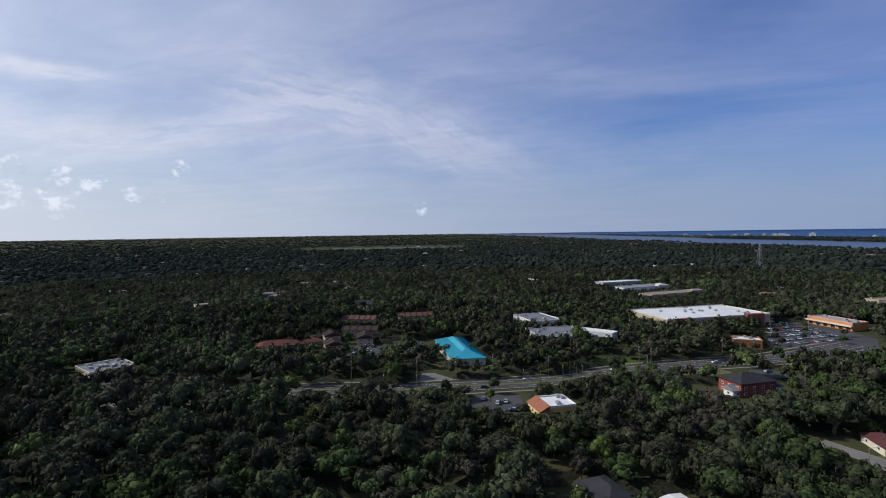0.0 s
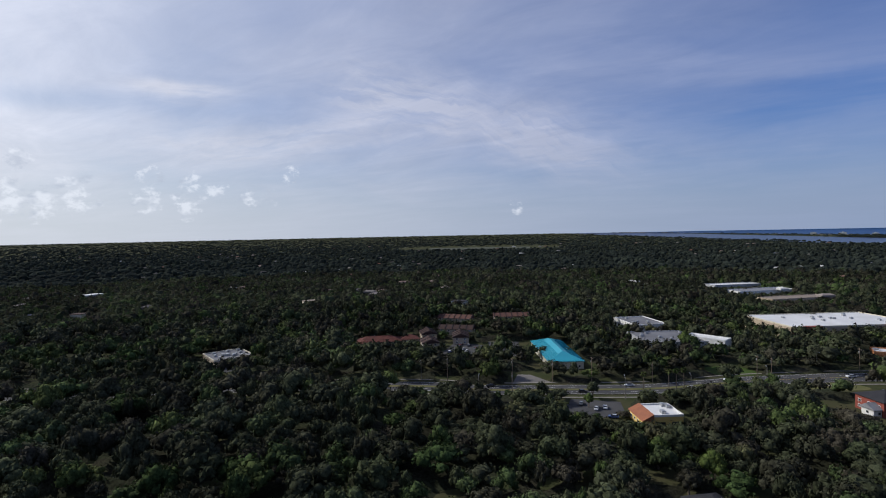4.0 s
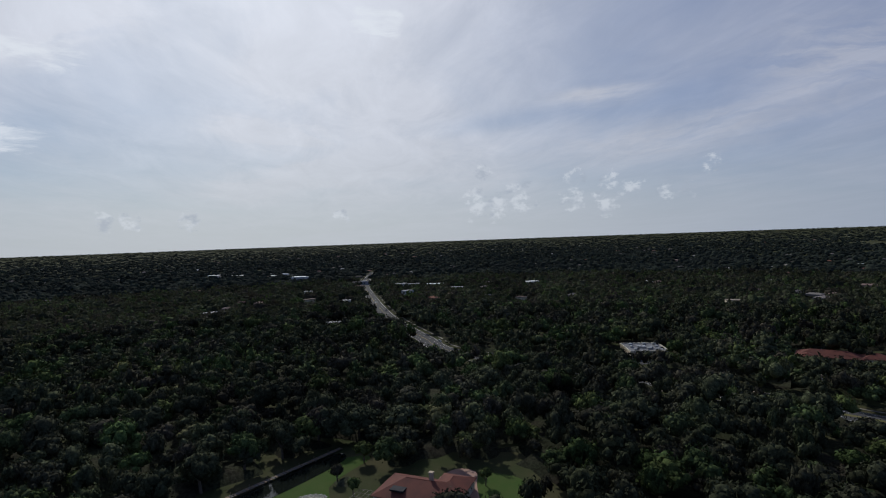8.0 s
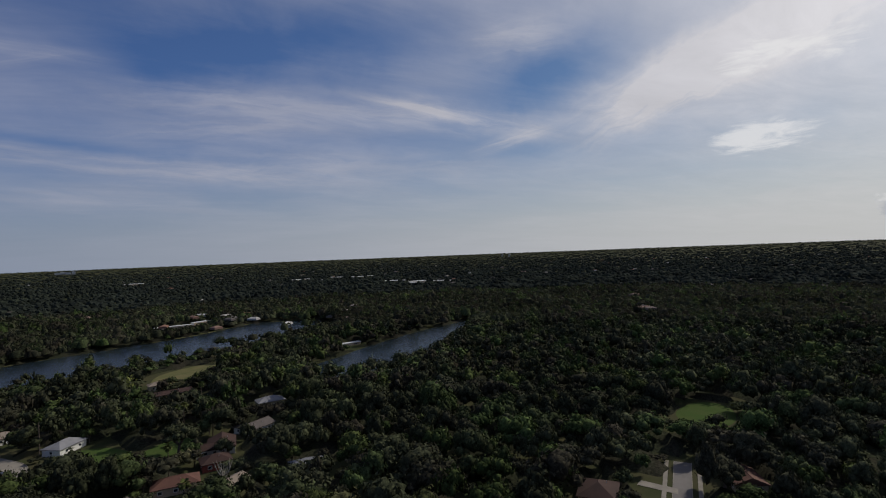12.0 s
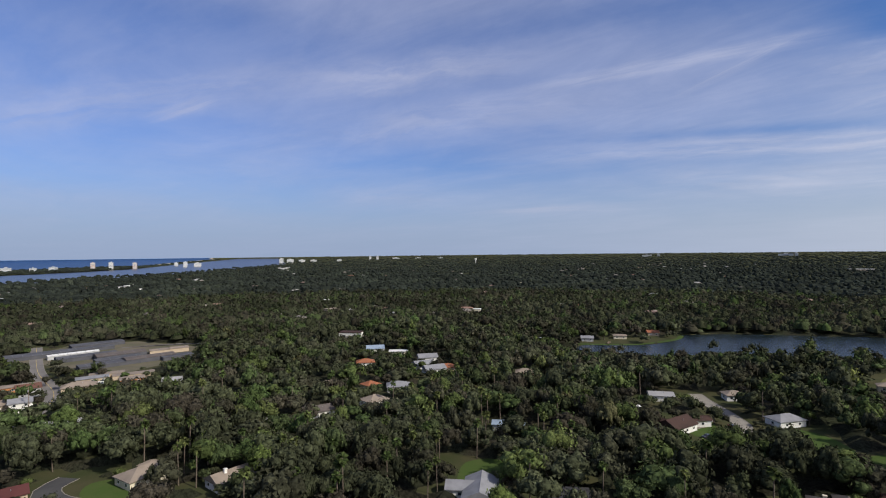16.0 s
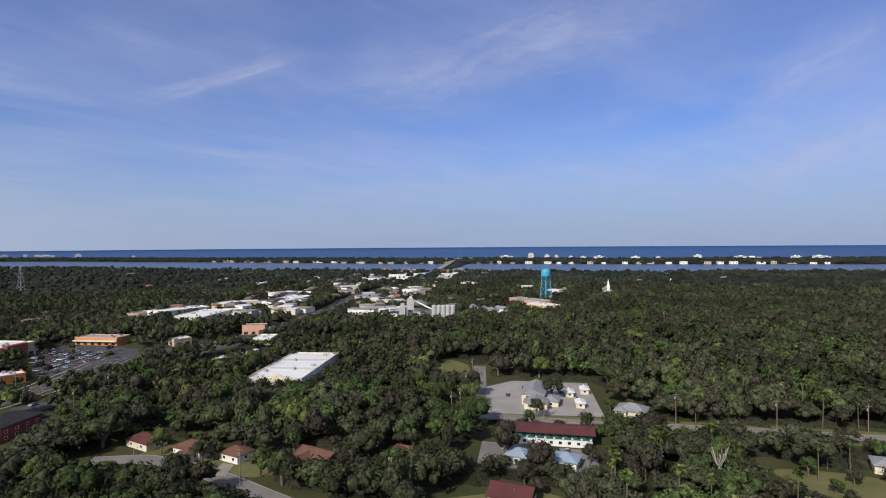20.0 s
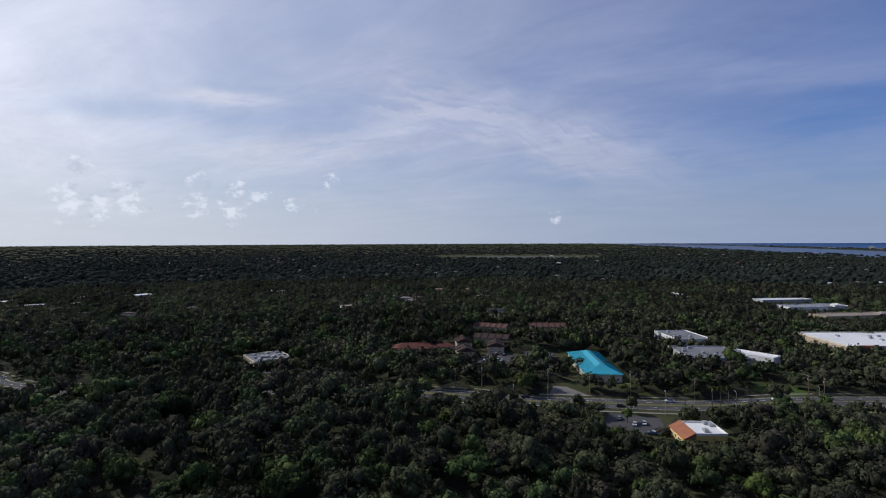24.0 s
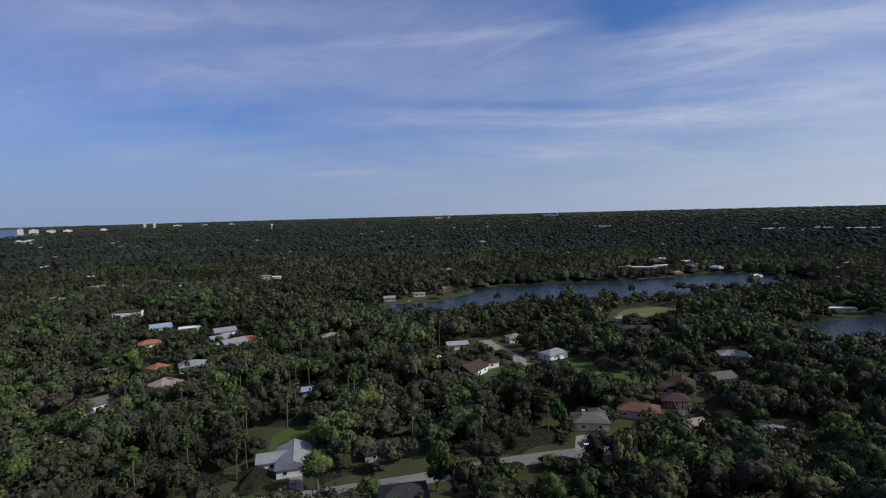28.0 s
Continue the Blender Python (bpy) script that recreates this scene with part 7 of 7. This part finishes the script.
# single large trees that stand in gardens, along the streets and before the houses
near_trees += [(222, 65, 13, 9), (190, 43, 13, 7), (226, -8, 11, 9), (201, -88, 13, 8), (136, -84, 12, 6.5), (132, -122, 12, 7.5), (126, -161, 12, 8), (165, -49, 12, 6), (175, -36, 13, 7), (200, -20, 14, 9), (142, -159, 12, 7), (272, 37, 12, 7)]
near_trees += [(134, 143, 11, 5.5), (145, 109, 12, 6), (178, 165, 14, 9.5), (216, 62, 13, 8), (180, 28, 12, 6), (141, 65, 12, 6.5), (214, 3, 14, 9), (139, 86, 12, 7), (202, -9, 13, 8), (215, -31, 13, 9), (158, 16, 11, 6), (168, 92, 13, 7.5)]
near_trees += [(-36, 250, 9, 3.5), (93, 349, 13, 8), (92, 279, 12, 8), (24, 254, 8, 3.5), (148, 196, 13, 9), (211, 245, 13, 9), (-68, -329, 13, 8), (-41, -200, 13, 8.5), (-103, -224, 13, 9), (-82, -157, 13, 9)]
near_trees += [(-183, -33, 12, 7.5), (-176, -8, 12, 7), (-142, 40, 8, 3), (-178, 18, 14, 6.5), (-184, 32, 14, 7), (-189, 47, 15, 7), (-193, 62, 14, 7), (-197, 78, 15, 7.5), (-190, 92, 14, 7), (-116, -66, 12, 5.5), (-44, -218, 13, 9), (-21, -151, 12, 7), (-56, -151, 12, 7), (20, -181, 13, 8)]
near_trees += GARDEN + [(246, 74, 12, 7), (262, 78, 13, 8), (312, 50, 13, 8), (308, 74, 13, 8), (240, 40, 9, 4.5), (300, 10, 13, 8), (3, -490, 9, 5), (-26, -514, 10, 5), (-57, -540, 9, 5), (30, -476, 9, 5), (70, -466, 10, 6), (42, -470, 8, 4), (150, 148, 9, 4.5), (148, 120, 10, 5), (170, 122, 11, 6), (152, 170, 10, 5), (160, 92, 10, 5), (-150, 70, 6, 2.6), (-146, 44, 5, 2.2), (-128, 46, 7, 3.2), (-162, 70, 6, 3), (-128, 106, 6, 2.6), (-134, 30, 7, 3.5), (-170, 84, 8, 4), (205, -70, 6, 3), (196, -62, 5, 2.6), (208, -58, 7, 3.4)]
gold = (179, -98, 17, 11.5)

near_trees = [q for q in near_trees if not (inside(LAKE_A, np.array([q[0]]), np.array([q[1]])) | inside(LAKE_B, np.array([q[0]]), np.array([q[1]])))[0]]
kinds = []
for i, (x, y, top, c) in enumerate(near_trees):
    turn = (i * 137) % 360
    if i < 7:
        ob = tree_kind(i, 0, 0, 0, 1)
        ob.matrix_world = stretched(x, y, top, c, turn)
        kinds.append(ob)
    else:
        src = kinds[i % 7]
        twin = copy_thing(src, Matrix())
        twin.matrix_basis = stretched(x, y, top, c, turn)
        if c < 4.2:
            tagged(twin, "small young oak with thin green crown")
bright = tree_kind(9, 0, 0, 0, 1)
bright.matrix_world = stretched(*gold, 40)
tagged(bright, "tall bright yellow-green tree beside a tan-roofed house")
[q for q in bright.children if q.name.startswith("crown")][0].data.materials[0] = leafage("leaf_bright", ((0.0, (0.066, 0.092, 0.030)), (1.0, (0.096, 0.125, 0.034))), "tree")
for x, y, top, c in ((93, 362, 12, 6), (30, -150, 11, 6), (-24, -118, 11, 6), (190, 130, 14, 6.5), (230, -170, 13, 7), (117, -156, 12, 6.5), (147, -163, 12, 6), (115, 182, 11, 5.5), (38, 181, 10, 5.5), (28, 190, 9, 5), (52, 172, 10, 5.5), (21, 241, 6, 3), (14, 205, 9, 5), (-34, -128, 11, 5.5), (-62, -138, 10, 5), (262, -30, 13, 6.5), (292, -22, 14, 7)):
    twin = copy_thing(bright, Matrix())
    twin.matrix_basis = stretched(x, y, top, c, x)
    tagged(twin, "bright green broadleaf tree standing out among oaks")


def palm(x, y, h, turn):
    ob = thing("palm_tree", x, y, turn, "tall cabbage palm with round fan-leaf head", "palm", "cabbage palms")
    part("trunk", Shape().tube((0, 0, 0), (0.25, 0, h * 0.5), 0.24, 0.19, 7).tube((0.25, 0, h * 0.5), (0.3, 0.1, h), 0.19, 0.17, 7), bark, ob)
    g = np.random.RandomState(int(h * 10) % 50)
    n = 46
    way = g.normal(0, 1, (n, 3))
    way[:, 2] = way[:, 2] * 0.75 + 0.15
    way /= np.linalg.norm(way, axis=1)[:, None]
    side = np.cross(way, np.array([0, 0, 1.0]) + g.normal(0, 0.2, (n, 3)))
    side /= np.linalg.norm(side, axis=1)[:, None]
    tipward = way * g.uniform(1.6, 2.3, (n, 1))
    at = np.array([0.3, 0.1, h])
    droop = np.array([0, 0, -0.45])
    corners = [at + way * 0.3, at + tipward * 0.62 + side * 0.62, at + tipward + droop, at + tipward * 0.62 - side * 0.62]
    v = np.stack(corners, 1).reshape(-1, 3)
    part("crown", big_mesh("crown", v, np.zeros((0, 3), int), np.arange(n * 4).reshape(-1, 4), leaf_palm), None, ob)
    return ob


first_palms = [palm(116, -185, 15, 0), palm(222, -155, 14, 50), palm(59, -287, 13, 90)]
spots = random.Random(17)
placed = 0
while placed < 170:
    az, r = spots.uniform(-180, -88) if placed < 150 else spots.uniform(150, 178), spots.uniform(150, 330)
    x, y = -r * math.sin(radians(az)), r * math.cos(radians(az))
    if is_open(np.array([x]), np.array([y]), 0.5)[0]:
        continue
    h = spots.uniform(11, 16)
    if fit_height(np.array([x]), np.array([y]), np.array([h]), np.array([2.0]))[0] < h - 3:
        placed += 0.05
        continue
    copy_thing(first_palms[int(placed) % 3], pose(x, y, 0, 0, 0, spots.uniform(0, 360)) @ Matrix.Scale(h / 14, 4))
    placed += 1
for x, y in ((268, -40), (268, -93), (182, -48), (289, -42), (296, -54), (205, -60), (214, -72), (200, -78), (275, -70), (280, -82), (286, -100), (290, -112), (60, 262), (64, 264), (68, 266), (48, 260), (232, 72), (166, 66)):
    copy_thing(first_palms[(int(x) + int(y)) % 3], pose(x, y, 0, 0, 0, x * 7) @ Matrix.Scale(0.85, 4))


def bare_tree(x, y, h, turn):
    ob = thing("dead_tree", x, y, turn, "bare grey tree hung with moss among green oaks", "tree")
    g = random.Random(int(x))
    s = Shape().tube((0, 0, 0), (0, 0, h * 0.45), 0.4, 0.3, 7)
    for k in range(9):
        a, r = k * 0.7 + g.uniform(-0.3, 0.3), g.uniform(1.5, 3.6)
        z0, z1 = h * g.uniform(0.35, 0.5), h * g.uniform(0.75, 1.0)
        m = (r * 0.6 * math.cos(a), r * 0.6 * math.sin(a), 0.5 * (z0 + z1))
        s.tube((0, 0, z0), m, 0.18, 0.12, 5).tube(m, (r * math.cos(a), r * math.sin(a), z1), 0.11, 0.03, 4)
        s.tube(m, (r * 0.8 * math.cos(a + 0.6), r * 0.8 * math.sin(a + 0.6), z1 * 0.95), 0.08, 0.02, 4)
    part("trunk", s, surface("dead_wood", (0.38, 0.35, 0.31), (0.26, 0.23, 0.20), 1.0, 0.9), ob)


for x, y, h in ((190, -28, 15), (196, -10, 14), (-92, -168, 14), (96, -222, 13)):
    bare_tree(x, y, h, x)
